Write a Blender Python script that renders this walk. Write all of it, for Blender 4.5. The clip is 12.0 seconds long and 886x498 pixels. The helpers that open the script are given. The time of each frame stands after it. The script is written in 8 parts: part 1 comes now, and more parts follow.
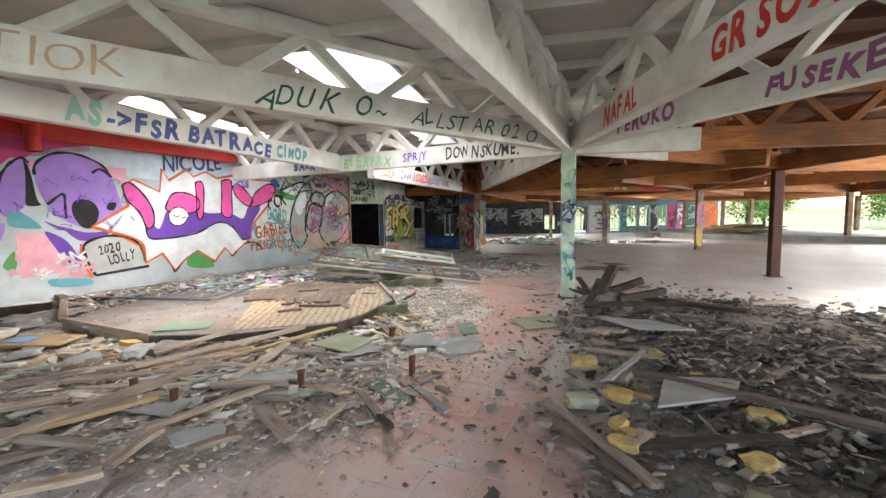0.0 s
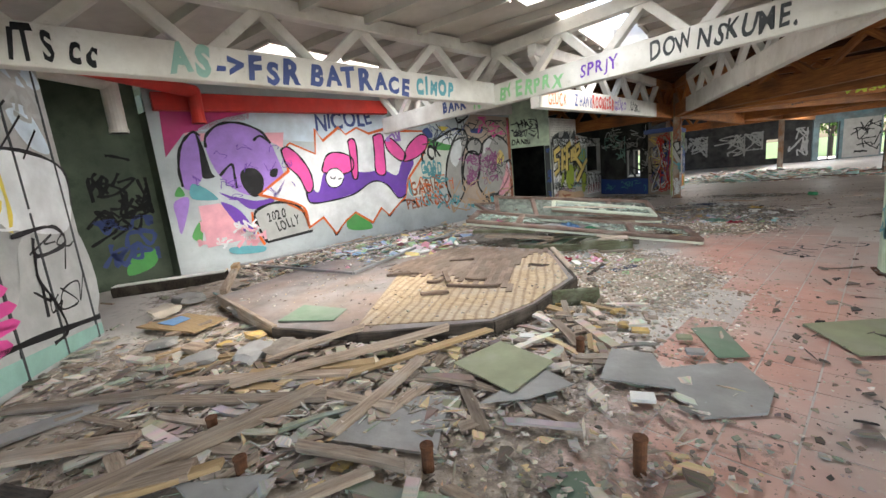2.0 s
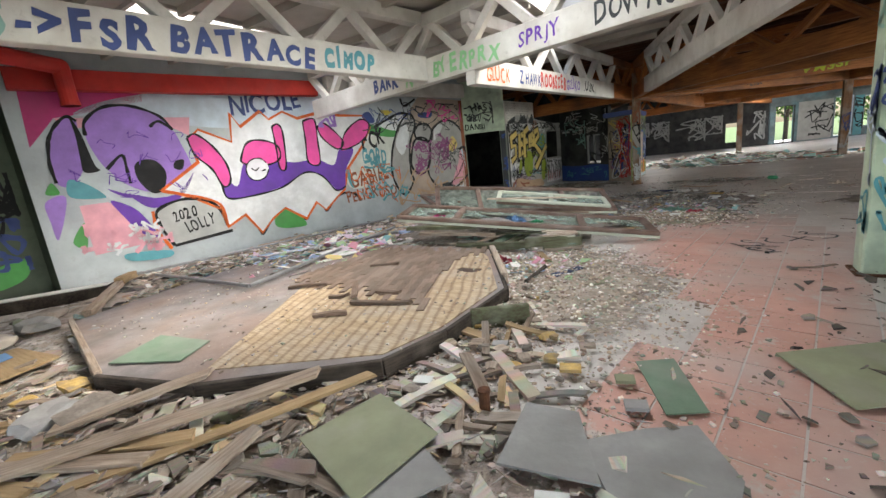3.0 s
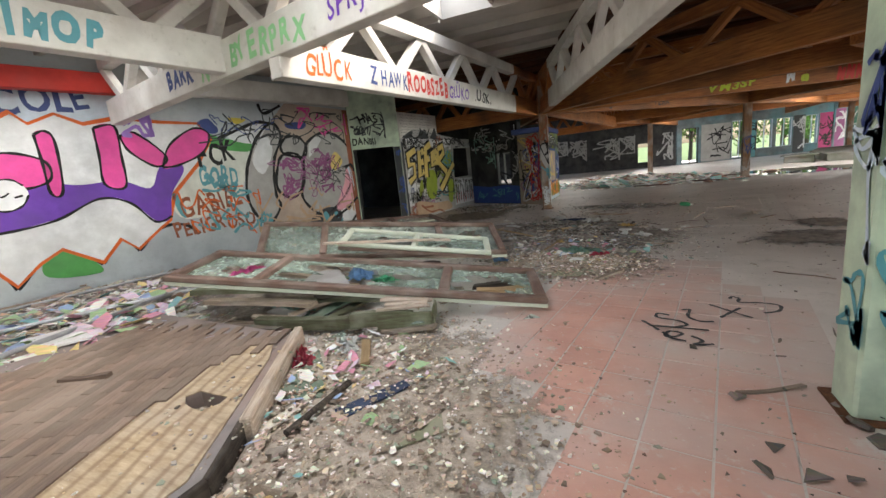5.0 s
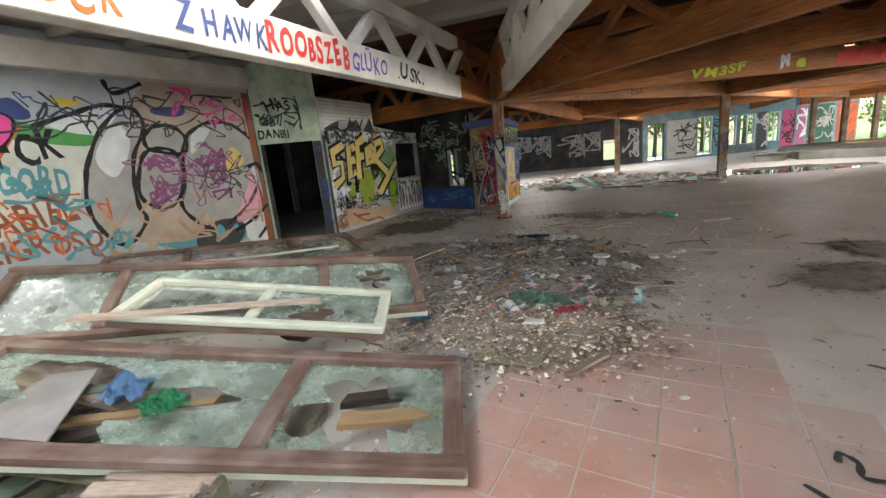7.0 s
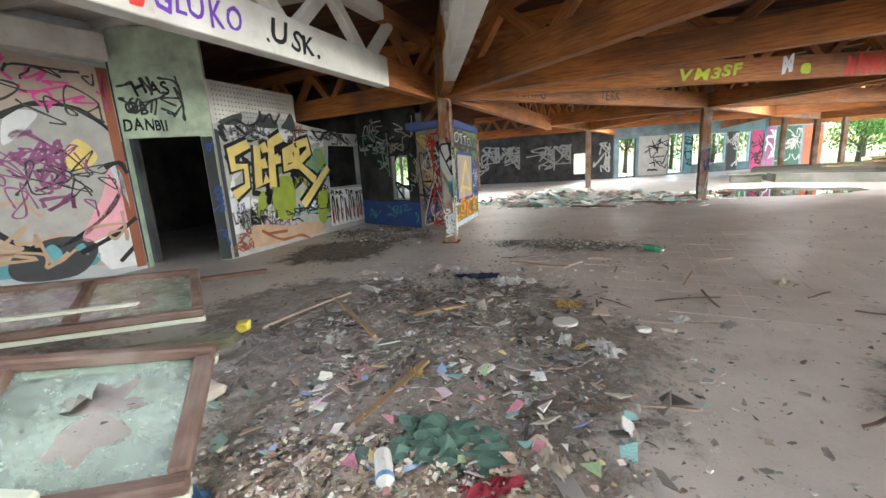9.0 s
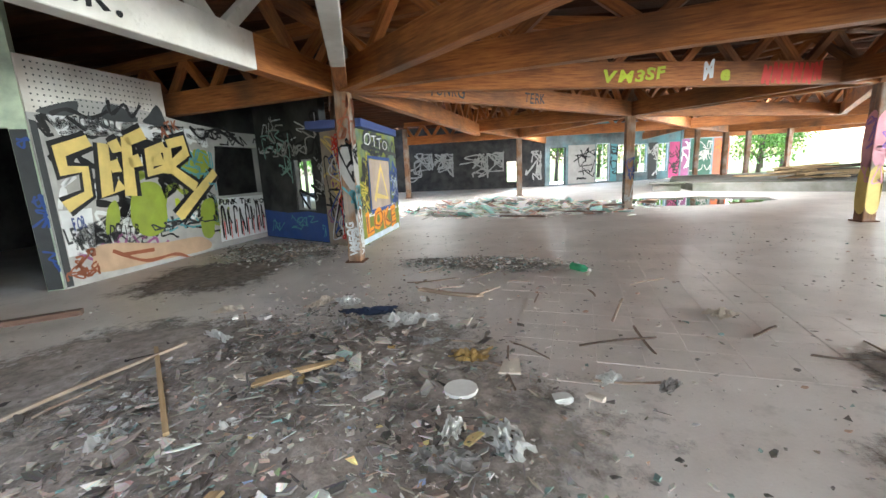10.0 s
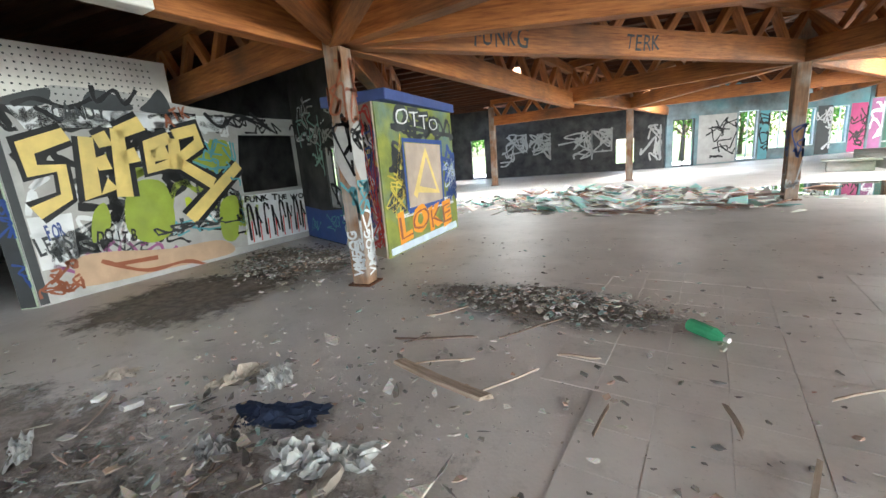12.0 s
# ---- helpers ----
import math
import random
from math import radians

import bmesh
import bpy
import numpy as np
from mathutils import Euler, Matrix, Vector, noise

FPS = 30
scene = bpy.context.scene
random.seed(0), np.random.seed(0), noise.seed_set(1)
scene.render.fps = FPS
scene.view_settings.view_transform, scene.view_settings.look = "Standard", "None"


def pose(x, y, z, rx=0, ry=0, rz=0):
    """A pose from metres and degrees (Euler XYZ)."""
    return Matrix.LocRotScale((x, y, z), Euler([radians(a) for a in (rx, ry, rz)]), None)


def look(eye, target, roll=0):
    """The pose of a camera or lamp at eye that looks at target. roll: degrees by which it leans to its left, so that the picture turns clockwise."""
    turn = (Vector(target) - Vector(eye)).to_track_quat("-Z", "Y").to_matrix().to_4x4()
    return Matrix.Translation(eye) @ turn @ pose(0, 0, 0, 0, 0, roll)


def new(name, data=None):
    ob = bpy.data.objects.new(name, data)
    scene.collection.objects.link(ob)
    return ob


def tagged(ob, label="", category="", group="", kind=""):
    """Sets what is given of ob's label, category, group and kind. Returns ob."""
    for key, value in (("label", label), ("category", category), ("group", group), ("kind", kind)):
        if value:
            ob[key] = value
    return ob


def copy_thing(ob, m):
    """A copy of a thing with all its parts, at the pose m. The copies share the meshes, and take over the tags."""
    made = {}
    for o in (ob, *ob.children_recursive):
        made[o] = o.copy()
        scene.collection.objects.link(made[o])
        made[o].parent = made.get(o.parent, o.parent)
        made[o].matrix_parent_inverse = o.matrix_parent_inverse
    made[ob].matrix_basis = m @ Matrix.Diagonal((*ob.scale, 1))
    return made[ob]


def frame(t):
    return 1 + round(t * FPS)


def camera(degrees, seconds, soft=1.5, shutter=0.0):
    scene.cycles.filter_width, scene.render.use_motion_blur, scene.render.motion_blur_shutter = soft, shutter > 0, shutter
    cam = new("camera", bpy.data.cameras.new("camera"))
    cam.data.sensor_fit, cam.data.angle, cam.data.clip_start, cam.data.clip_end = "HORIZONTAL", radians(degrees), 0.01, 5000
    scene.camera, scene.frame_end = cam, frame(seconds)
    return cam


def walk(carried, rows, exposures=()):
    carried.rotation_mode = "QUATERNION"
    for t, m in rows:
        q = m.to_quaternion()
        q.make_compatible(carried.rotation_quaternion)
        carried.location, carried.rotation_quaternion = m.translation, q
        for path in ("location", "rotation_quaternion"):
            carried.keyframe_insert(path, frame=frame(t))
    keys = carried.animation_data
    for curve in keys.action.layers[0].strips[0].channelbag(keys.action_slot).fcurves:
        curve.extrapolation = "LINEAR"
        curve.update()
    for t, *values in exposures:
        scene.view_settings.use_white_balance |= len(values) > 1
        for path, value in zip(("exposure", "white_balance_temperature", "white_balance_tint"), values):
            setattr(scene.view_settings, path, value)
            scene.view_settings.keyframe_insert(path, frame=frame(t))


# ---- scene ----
cam = camera(94.5, 12.0)
PATH = [
    (0, (1.797, -4.74, 1.488), (1.333, -2.801, 1.331), -0.8),
    (0.5, (1.458, -4.437, 1.502), (0.598, -2.653, 1.23), -5.5),
    (1, (1.276, -4.03, 1.458), (0.175, -2.39, 1.148), -5.7),
    (1.5, (1.121, -3.557, 1.427), (-0.127, -2.044, 1.033), -5.2),
    (2, (0.976, -2.98, 1.448), (-0.199, -1.402, 1.086), -5.7),
    (2.5, (0.98, -2.399, 1.398), (-0.166, -0.795, 1.06), -5.0),
    (3, (1.002, -1.846, 1.37), (-0.067, -0.21, 0.943), -6.6),
    (3.5, (1.008, -1.171, 1.39), (0.25, 0.638, 1.0), -5.2),
    (3.7, (1.038, -0.915, 1.363), (0.279, 0.895, 0.981), -6.4),
    (5.3, (1.165, 0.823, 1.38), (0.332, 2.597, 0.982), -5.0),
    (5.5, (1.156, 1.038, 1.373), (0.313, 2.807, 0.972), -4.0),
    (6, (1.096, 1.579, 1.356), (0.307, 3.369, 0.939), -5.8),
    (6.5, (1.071, 2.106, 1.396), (0.454, 3.951, 0.931), -7.1),
    (6.7, (1.054, 2.344, 1.398), (0.425, 4.189, 0.951), -6.5),
    (8.3, (1.005, 3.885, 1.374), (0.241, 5.688, 0.967), -5.0),
    (8.5, (1.042, 4.095, 1.356), (0.3, 5.9, 0.921), -4.7),
    (9, (1.132, 4.648, 1.353), (0.597, 6.532, 0.949), -3.4),
    (9.5, (1.292, 5.216, 1.302), (1.006, 7.157, 0.916), -4.2),
    (10, (1.425, 5.747, 1.314), (1.165, 7.692, 0.926), -2.7),
    (10.5, (1.508, 6.307, 1.318), (1.497, 8.26, 0.887), -3.5),
    (11, (1.658, 6.835, 1.273), (1.401, 8.777, 0.871), -3.3),
    (11.5, (1.721, 7.359, 1.255), (1.006, 9.187, 0.868), -2.9),
    (12, (1.837, 7.86, 1.273), (1.084, 9.662, 0.843), -4.7),
]
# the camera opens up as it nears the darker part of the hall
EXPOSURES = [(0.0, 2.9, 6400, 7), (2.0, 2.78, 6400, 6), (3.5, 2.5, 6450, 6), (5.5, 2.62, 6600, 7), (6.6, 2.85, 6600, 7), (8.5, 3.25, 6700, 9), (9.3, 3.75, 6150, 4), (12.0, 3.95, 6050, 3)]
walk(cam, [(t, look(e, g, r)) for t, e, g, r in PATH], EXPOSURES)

# ==== place ====
# ---- light and exposure ----
world = bpy.data.worlds.new("sky")
scene.world = world
world.use_nodes = True
wn = world.node_tree
sky = wn.nodes.new("ShaderNodeTexSky")
sky.sky_type, sky.sun_disc = "NISHITA", False
sky.sun_elevation, sky.sun_rotation = radians(52), radians(60)
sky.dust_density, sky.air_density = 4.0, 1.0
wn.links.new(sky.outputs[0], wn.nodes["Background"].inputs[0])
wn.nodes["Background"].inputs[1].default_value = 0.15
sun = new("sun", bpy.data.lights.new("sun", "SUN"))
sun.data.energy, sun.data.angle, sun.data.color = 1.5, radians(25), (1.0, 0.96, 0.9)
sun.matrix_world = look((0, 0, 0), (-math.sin(radians(60)) * 0.6, -math.cos(radians(60)) * 0.6, -0.8))


def opening_light(name, eye, target, sx, sy, power, color=(1.0, 0.98, 0.95)):
    """Sky light that enters through an opening of that size."""
    la = bpy.data.lights.new(name, "AREA")
    la.shape, la.size, la.size_y, la.energy, la.color = "RECTANGLE", sx, sy, power, color
    ob = new(name, la)
    ob.matrix_world = look(eye, target)
    return ob


opening_light("skylight_light", (-5.1, 3.2, 3.85), (-5.1, 3.2, 0), 0.8, 4.7, 15)
opening_light("skylight_light", (-0.85, 1.4, 3.85), (-0.85, 1.4, 0), 1.3, 2.8, 22)
opening_light("skylight_light", (-0.92, 5.5, 3.85), (-0.92, 5.5, 0), 0.85, 4.5, 4)
opening_light("open_side_light", (16.5, 4.0, 1.5), (0, 4.0, 1.2), 22.0, 2.6, 190)
opening_light("open_side_light", (20.3, 22.0, 1.5), (0, 20.0, 1.2), 20.0, 2.2, 170)
# fill lamp added out of view to brighten the floor; no such roof gap known
opening_light("roof_gap_light", (9.8, 1.6, 3.75), (7.6, 3.6, 0), 1.5, 6.8, 90)
# unseen fill lamp added behind the camera; what lies there is not known
opening_light("open_back_light", (3.0, -11.5, 1.6), (3, 4.0, 1.2), 16.0, 2.8, 34)
opening_light("skylight_light", (4.3, 26.5, 3.85), (4.3, 26.5, 0), 1.4, 2.2, 32)
opening_light("skylight_light", (-1.0, 20.5, 3.85), (-1.0, 20.5, 0), 1.2, 1.0, 45)
# skylight added to brighten the far floor, none is known at this spot
opening_light("skylight_light", (8.5, 20.5, 3.85), (8.5, 20.5, 0), 1.0, 2.0, 45)
rng = random.Random(7)


# ---- materials ----
def mat(name, a, b=None, scale=6.0, rough=0.8, metal=0.0, bump=0.3, bscale=40.0, stain=None, sscale=0.8, samount=0.35,
        island=0.0, grain=None, objvar=0.0, spec=0.25):
    """Two colours mixed by noise, stains at a larger scale, bump; grain=(x,y,z) stretches the noise."""
    m = bpy.data.materials.new(name)
    m.use_nodes = True
    n, l = m.node_tree.nodes, m.node_tree.links
    p = n["Principled BSDF"]
    p.inputs["Roughness"].default_value, p.inputs["Metallic"].default_value = rough, metal
    p.inputs["Specular IOR Level"].default_value = spec
    tc = n.new("ShaderNodeTexCoord")
    mp = n.new("ShaderNodeMapping")
    mp.inputs["Scale"].default_value = grain or (1, 1, 1)
    geo = n.new("ShaderNodeNewGeometry")
    l.new(tc.outputs["Object"] if grain else geo.outputs["Position"], mp.inputs["Vector"])
    t1 = n.new("ShaderNodeTexNoise")
    t1.inputs["Scale"].default_value, t1.inputs["Detail"].default_value, t1.inputs["Roughness"].default_value = scale, 8, 0.65
    l.new(mp.outputs[0], t1.inputs["Vector"])
    r1 = n.new("ShaderNodeValToRGB")
    b = b or tuple(c * 0.6 for c in a)
    r1.color_ramp.elements[0].color, r1.color_ramp.elements[1].color = (*b, 1), (*a, 1)
    r1.color_ramp.elements[0].position, r1.color_ramp.elements[1].position = 0.32, 0.66
    l.new(t1.outputs["Fac"], r1.inputs["Fac"])
    col = r1.outputs["Color"]
    if stain:
        t2 = n.new("ShaderNodeTexNoise")
        t2.inputs["Scale"].default_value, t2.inputs["Detail"].default_value = sscale, 6
        l.new(geo.outputs["Position"], t2.inputs["Vector"])
        r2 = n.new("ShaderNodeMapRange")
        r2.inputs["From Min"].default_value, r2.inputs["From Max"].default_value = 0.45, 0.7
        r2.inputs["To Max"].default_value = samount
        l.new(t2.outputs["Fac"], r2.inputs["Value"])
        mx = n.new("ShaderNodeMix")
        mx.data_type = "RGBA"
        l.new(r2.outputs[0], mx.inputs["Factor"])
        l.new(col, mx.inputs["A"])
        mx.inputs["B"].default_value = (*stain, 1)
        col = mx.outputs["Result"]
    if island or objvar:
        hs = n.new("ShaderNodeHueSaturation")
        mr = n.new("ShaderNodeMapRange")
        k = island or objvar
        mr.inputs["To Min"].default_value, mr.inputs["To Max"].default_value = 1 - k, 1 + k
        if island:
            l.new(geo.outputs["Random Per Island"], mr.inputs["Value"])
        else:
            oi = n.new("ShaderNodeObjectInfo")
            l.new(oi.outputs["Random"], mr.inputs["Value"])
        l.new(mr.outputs[0], hs.inputs["Value"])
        l.new(col, hs.inputs["Color"])
        col = hs.outputs["Color"]
    l.new(col, p.inputs["Base Color"])
    if bump:
        t3 = n.new("ShaderNodeTexNoise")
        t3.inputs["Scale"].default_value, t3.inputs["Detail"].default_value = bscale, 5
        l.new(mp.outputs[0], t3.inputs["Vector"])
        bp = n.new("ShaderNodeBump")
        bp.inputs["Strength"].default_value, bp.inputs["Distance"].default_value = bump, 0.01
        l.new(t3.outputs["Fac"], bp.inputs["Height"])
        l.new(bp.outputs[0], p.inputs["Normal"])
    return m


WHITE = mat("white_paint", (0.72, 0.7, 0.66), (0.58, 0.56, 0.52), 3, 0.6, bump=0.15, stain=(0.35, 0.3, 0.26), sscale=1.4, samount=0.5)
PLASTER = mat("pale_ceiling", (0.52, 0.49, 0.45), (0.4, 0.375, 0.34), 1.5, 0.9, bump=0.2, stain=(0.36, 0.3, 0.24), sscale=0.6, samount=0.5)
WOOD = mat("stained_timber", (0.46, 0.175, 0.05), (0.19, 0.06, 0.018), 5, 0.55, bump=0.2, grain=(0.6, 9, 9), stain=(0.06, 0.035, 0.025), sscale=0.9, samount=0.7)
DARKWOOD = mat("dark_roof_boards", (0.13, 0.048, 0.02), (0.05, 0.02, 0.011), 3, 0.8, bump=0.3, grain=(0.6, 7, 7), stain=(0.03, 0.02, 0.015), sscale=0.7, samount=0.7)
POSTWOOD = mat("weathered_post", (0.3, 0.16, 0.085), (0.12, 0.075, 0.05), 4, 0.7, bump=0.3, grain=(7, 7, 0.7), stain=(0.4, 0.4, 0.38), sscale=2.5, samount=0.6)
MINT = mat("pale_green_paint", (0.55, 0.66, 0.5), (0.42, 0.52, 0.4), 5, 0.6, bump=0.2, stain=(0.2, 0.22, 0.2), sscale=3, samount=0.7)
WALLGREY = mat("grey_plaster", (0.5, 0.5, 0.49), (0.34, 0.34, 0.335), 2.5, 0.85, bump=0.3, stain=(0.2, 0.2, 0.2), sscale=1.2, samount=0.5)
WALLPALE = mat("pale_wall_paint", (0.5, 0.56, 0.58), (0.38, 0.42, 0.45), 2.5, 0.7, bump=0.2, stain=(0.3, 0.3, 0.34), sscale=1.2, samount=0.4)
WALLDARK = mat("dark_grime_and_shade_wall", (0.06, 0.06, 0.062), (0.022, 0.022, 0.025), 2.5, 0.8, bump=0.3, stain=(0.14, 0.135, 0.125), sscale=1.6, samount=0.4)
GREENWALL = mat("dull_green_wall", (0.11, 0.14, 0.1), (0.055, 0.075, 0.055), 3, 0.7, bump=0.25, stain=(0.05, 0.06, 0.05), sscale=1.5, samount=0.6)
BLACKVOID = mat("sooty_black", (0.015, 0.015, 0.016), (0.008, 0.008, 0.008), 4, 0.9)


# ---- helpers of the place ----
def obj(name, bm, material, parent=None, label=""):
    me = bpy.data.meshes.new(name)
    bm.to_mesh(me)
    bm.free()
    for mm in (material if isinstance(material, (list, tuple)) else [material]):
        me.materials.append(mm)
    ob = new(name, me)
    if parent:
        ob.parent = parent
    if label:
        ob["label"] = label
    return ob


part = obj


def thing(name, label, category, group="", kind=""):
    return tagged(new(name), label, category, group, kind)


def box(bm, m, sx, sy, sz, bev=0.0):
    """A box of that size, centred on the pose m."""
    r = bmesh.ops.create_cube(bm, size=1.0, matrix=m @ Matrix.Diagonal((sx, sy, sz, 1)))
    if bev:
        es = list({e for v in r["verts"] for e in v.link_edges})
        bmesh.ops.bevel(bm, geom=es, offset=bev, segments=1, affect="EDGES")
    return bm


def boxm(m, sx, sy, sz, bev=0.0):
    return box(bmesh.new(), m, sx, sy, sz, bev)


def along(p, q, up=(0, 0, 1)):
    """A pose at the middle of p-q with x along it."""
    p, q = Vector(p), Vector(q)
    x = (q - p).normalized()
    y = Vector(up).cross(x).normalized()
    z = x.cross(y)
    m = Matrix((x, y, z)).transposed().to_4x4()
    m.translation = (p + q) / 2
    return m, (q - p).length


def beam(bm, p, q, w, h, bev=0.008, up=(0, 0, 1)):
    m, n = along(p, q, up)
    return box(bm, m, n, w, h, bev)


def timber(name, p, q, w, h, bev, material, parent, label=""):
    """A beam part whose own x axis, and so its grain, runs along it."""
    m, n = along(p, q)
    ob = part(name, boxm(Matrix.Identity(4), n, w, h, bev), material, parent, label)
    ob.matrix_local = m
    return ob


def tube(bm, p, q, r, seg=12, r2=None):
    m, n = along(p, q, (0, 0, 1) if abs((Vector(q) - Vector(p)).normalized().z) < 0.9 else (1, 0, 0))
    bmesh.ops.create_cone(bm, cap_ends=True, segments=seg, radius1=r, radius2=r2 or r, depth=n, matrix=m @ pose(0, 0, 0, 0, 90, 0))
    return bm


def smooth(pts, closed=True, sub=5):
    """A rounded line through 2D points."""
    out, n = [], len(pts)
    last = n if closed else n - 1
    for i in range(last):
        p = [Vector(pts[(i + k) % n] if closed else pts[min(max(i + k, 0), n - 1)]) for k in (-1, 0, 1, 2)]
        for j in range(sub):
            t = j / sub
            out.append(0.5 * (2 * p[1] + (p[2] - p[0]) * t + (2 * p[0] - 5 * p[1] + 4 * p[2] - p[3]) * t * t + (3 * p[1] - p[0] - 3 * p[2] + p[3]) * t ** 3))
    if not closed:
        out.append(Vector(pts[-1]))
    return out


class Canvas:
    """A wall's face to paint on: s runs along it in metres, z up; each coat lies a little prouder."""

    def __init__(self, a, b, wall, z=0.0, side=1):
        a, b = Vector((*a, 0)), Vector((*b, 0))
        self.x = (b - a).normalized()
        self.n = Vector((self.x.y, -self.x.x, 0)) * side
        self.o, self.wall, self.z = a, wall, z
        self.length = (b - a).length

    def at(self, s, z, coat):
        return self.o + self.x * s + Vector((0, 0, z + self.z)) + self.n * (0.004 + 0.0012 * coat)

    def poly(self, bm, pts, coat):
        vs = [bm.verts.new(self.at(p[0], p[1], coat)) for p in pts]
        f = bm.faces.new(vs)
        f.normal_update()
        if f.normal.dot(self.n) < 0:
            f.normal_flip()
        bmesh.ops.triangulate(bm, faces=[f])

    def fill(self, name, material, shapes, coat=1, round_=True, label=""):
        bm = bmesh.new()
        for sh in shapes:
            self.poly(bm, smooth(sh) if round_ else sh, coat)
        return part(name, bm, material, self.wall, label)

    def stroke(self, name, material, lines, width=0.05, coat=3, closed=False, round_=True, label=""):
        bm = bmesh.new()
        for ln in lines:
            pts = smooth(ln, closed) if round_ and len(ln) > 2 else [Vector(p) for p in ln]
            n = len(pts)
            rows = []
            for i, p in enumerate(pts):
                a = pts[(i - 1) % n] if closed else pts[max(i - 1, 0)]
                b = pts[(i + 1) % n] if closed else pts[min(i + 1, n - 1)]
                d = (b - a)
                d = d.normalized() if d.length > 1e-6 else Vector((1, 0))
                w = Vector((-d.y, d.x)) * width * (0.5 + 0.12 * math.sin(i * 1.3))
                rows.append((bm.verts.new(self.at(*(p - w), coat)), bm.verts.new(self.at(*(p + w), coat))))
            for i in range(n if closed else n - 1):
                a, b = rows[i], rows[(i + 1) % n]
                bm.faces.new((a[0], b[0], b[1], a[1]))
        bmesh.ops.recalc_face_normals(bm, faces=bm.faces)
        return part(name, bm, material, self.wall, label)

    def scrawl(self, name, material, s0, s1, z0, z1, count, width, seed, coat=3, size=0.2, joined=False):
        """Unreadable tag scribbles as looping strokes."""
        r = random.Random(seed)
        lines = []
        for _ in range(count):
            s, z = r.uniform(s0, s1), r.uniform(z0, z1)
            ln = []
            for k in range(r.randint(4, 8)):
                ln.append((min(max(s + r.uniform(-1, 1) * size, s0), s1), min(max(z + r.uniform(-1, 1) * size, z0), z1)))
                s += size * 0.35
            lines.append(ln)
        return self.stroke(name, material, [sum(lines, [])] if joined else lines, width, coat)

    def text(self, words, material, s, z, height, coat=4, bold=0.0, width=1.0, turn=0.0, shear=0.0, name="lettering"):
        m = Matrix((self.x, Vector((0, 0, 1)), self.n)).transposed().to_4x4()
        if self.x.cross(Vector((0, 0, 1))).dot(self.n) < 0:
            m = Matrix((-self.x, Vector((0, 0, 1)), self.n)).transposed().to_4x4()
        m.translation = self.at(s, z, coat)
        return lettering(words, material, m @ pose(0, 0, 0, 0, 0, turn), height, bold, width, shear, self.wall, name)


def glyph(c, height, bold, shear, cache={}):
    key = (c, height, bold, shear)
    if key not in cache:
        cu = bpy.data.curves.new("glyph", "FONT")
        cu.body, cu.size, cu.offset, cu.shear, cu.resolution_u = c, height * 1.38, bold, shear, 3
        tmp = new("tmp", cu)
        bpy.context.view_layer.update()
        me = bpy.data.meshes.new_from_object(tmp.evaluated_get(bpy.context.evaluated_depsgraph_get()))
        cache[key] = ([v.co.copy() for v in me.vertices], [tuple(p.vertices) for p in me.polygons])
        bpy.data.objects.remove(tmp)
        bpy.data.meshes.remove(me)
    return cache[key]


def lettering(words, material, m, height, bold=0.0, width=1.0, shear=0.0, parent=None, name="lettering"):
    """Sprayed letters: each one a little turned, lifted, resized and wobbly."""
    r = random.Random(len(words) * 31 + ord(words[0]))
    vs, fs, x = [], [], 0.0
    for c in words:
        if c == " ":
            x += height * 0.45 * width
            continue
        gv, gf = glyph(c, height, bold, shear)
        if not gv:
            continue
        lo, hi = min(v.x for v in gv), max(v.x for v in gv)
        turn, lift, k = radians(r.gauss(0, 6)), r.gauss(0, 0.06) * height, r.uniform(0.88, 1.15)
        b = len(vs)
        for v in gv:
            p = Vector(((v.x - lo) * width, v.y)) * k
            p = p + Vector((noise.noise((p.x * 6 / height, p.y * 3 / height, b)), noise.noise((p.x * 3 / height, p.y * 5 / height, b + 9)))) * height * 0.07
            vs.append(Vector((x + p.x * math.cos(turn) - p.y * math.sin(turn), lift + p.x * math.sin(turn) + p.y * math.cos(turn), 0.0)))
        fs += [tuple(b + i for i in f) for f in gf]
        x += (hi - lo) * width * k + height * 0.1
    k = len(words) * height * 0.8 * width / max(x, 0.01)
    me = bpy.data.meshes.new(name)
    me.from_pydata([m @ Vector((v.x * k, v.y, 0)) for v in vs], [], fs)
    me.materials.append(material)
    ob = new(name, me)
    if parent:
        ob.parent = parent
    return ob


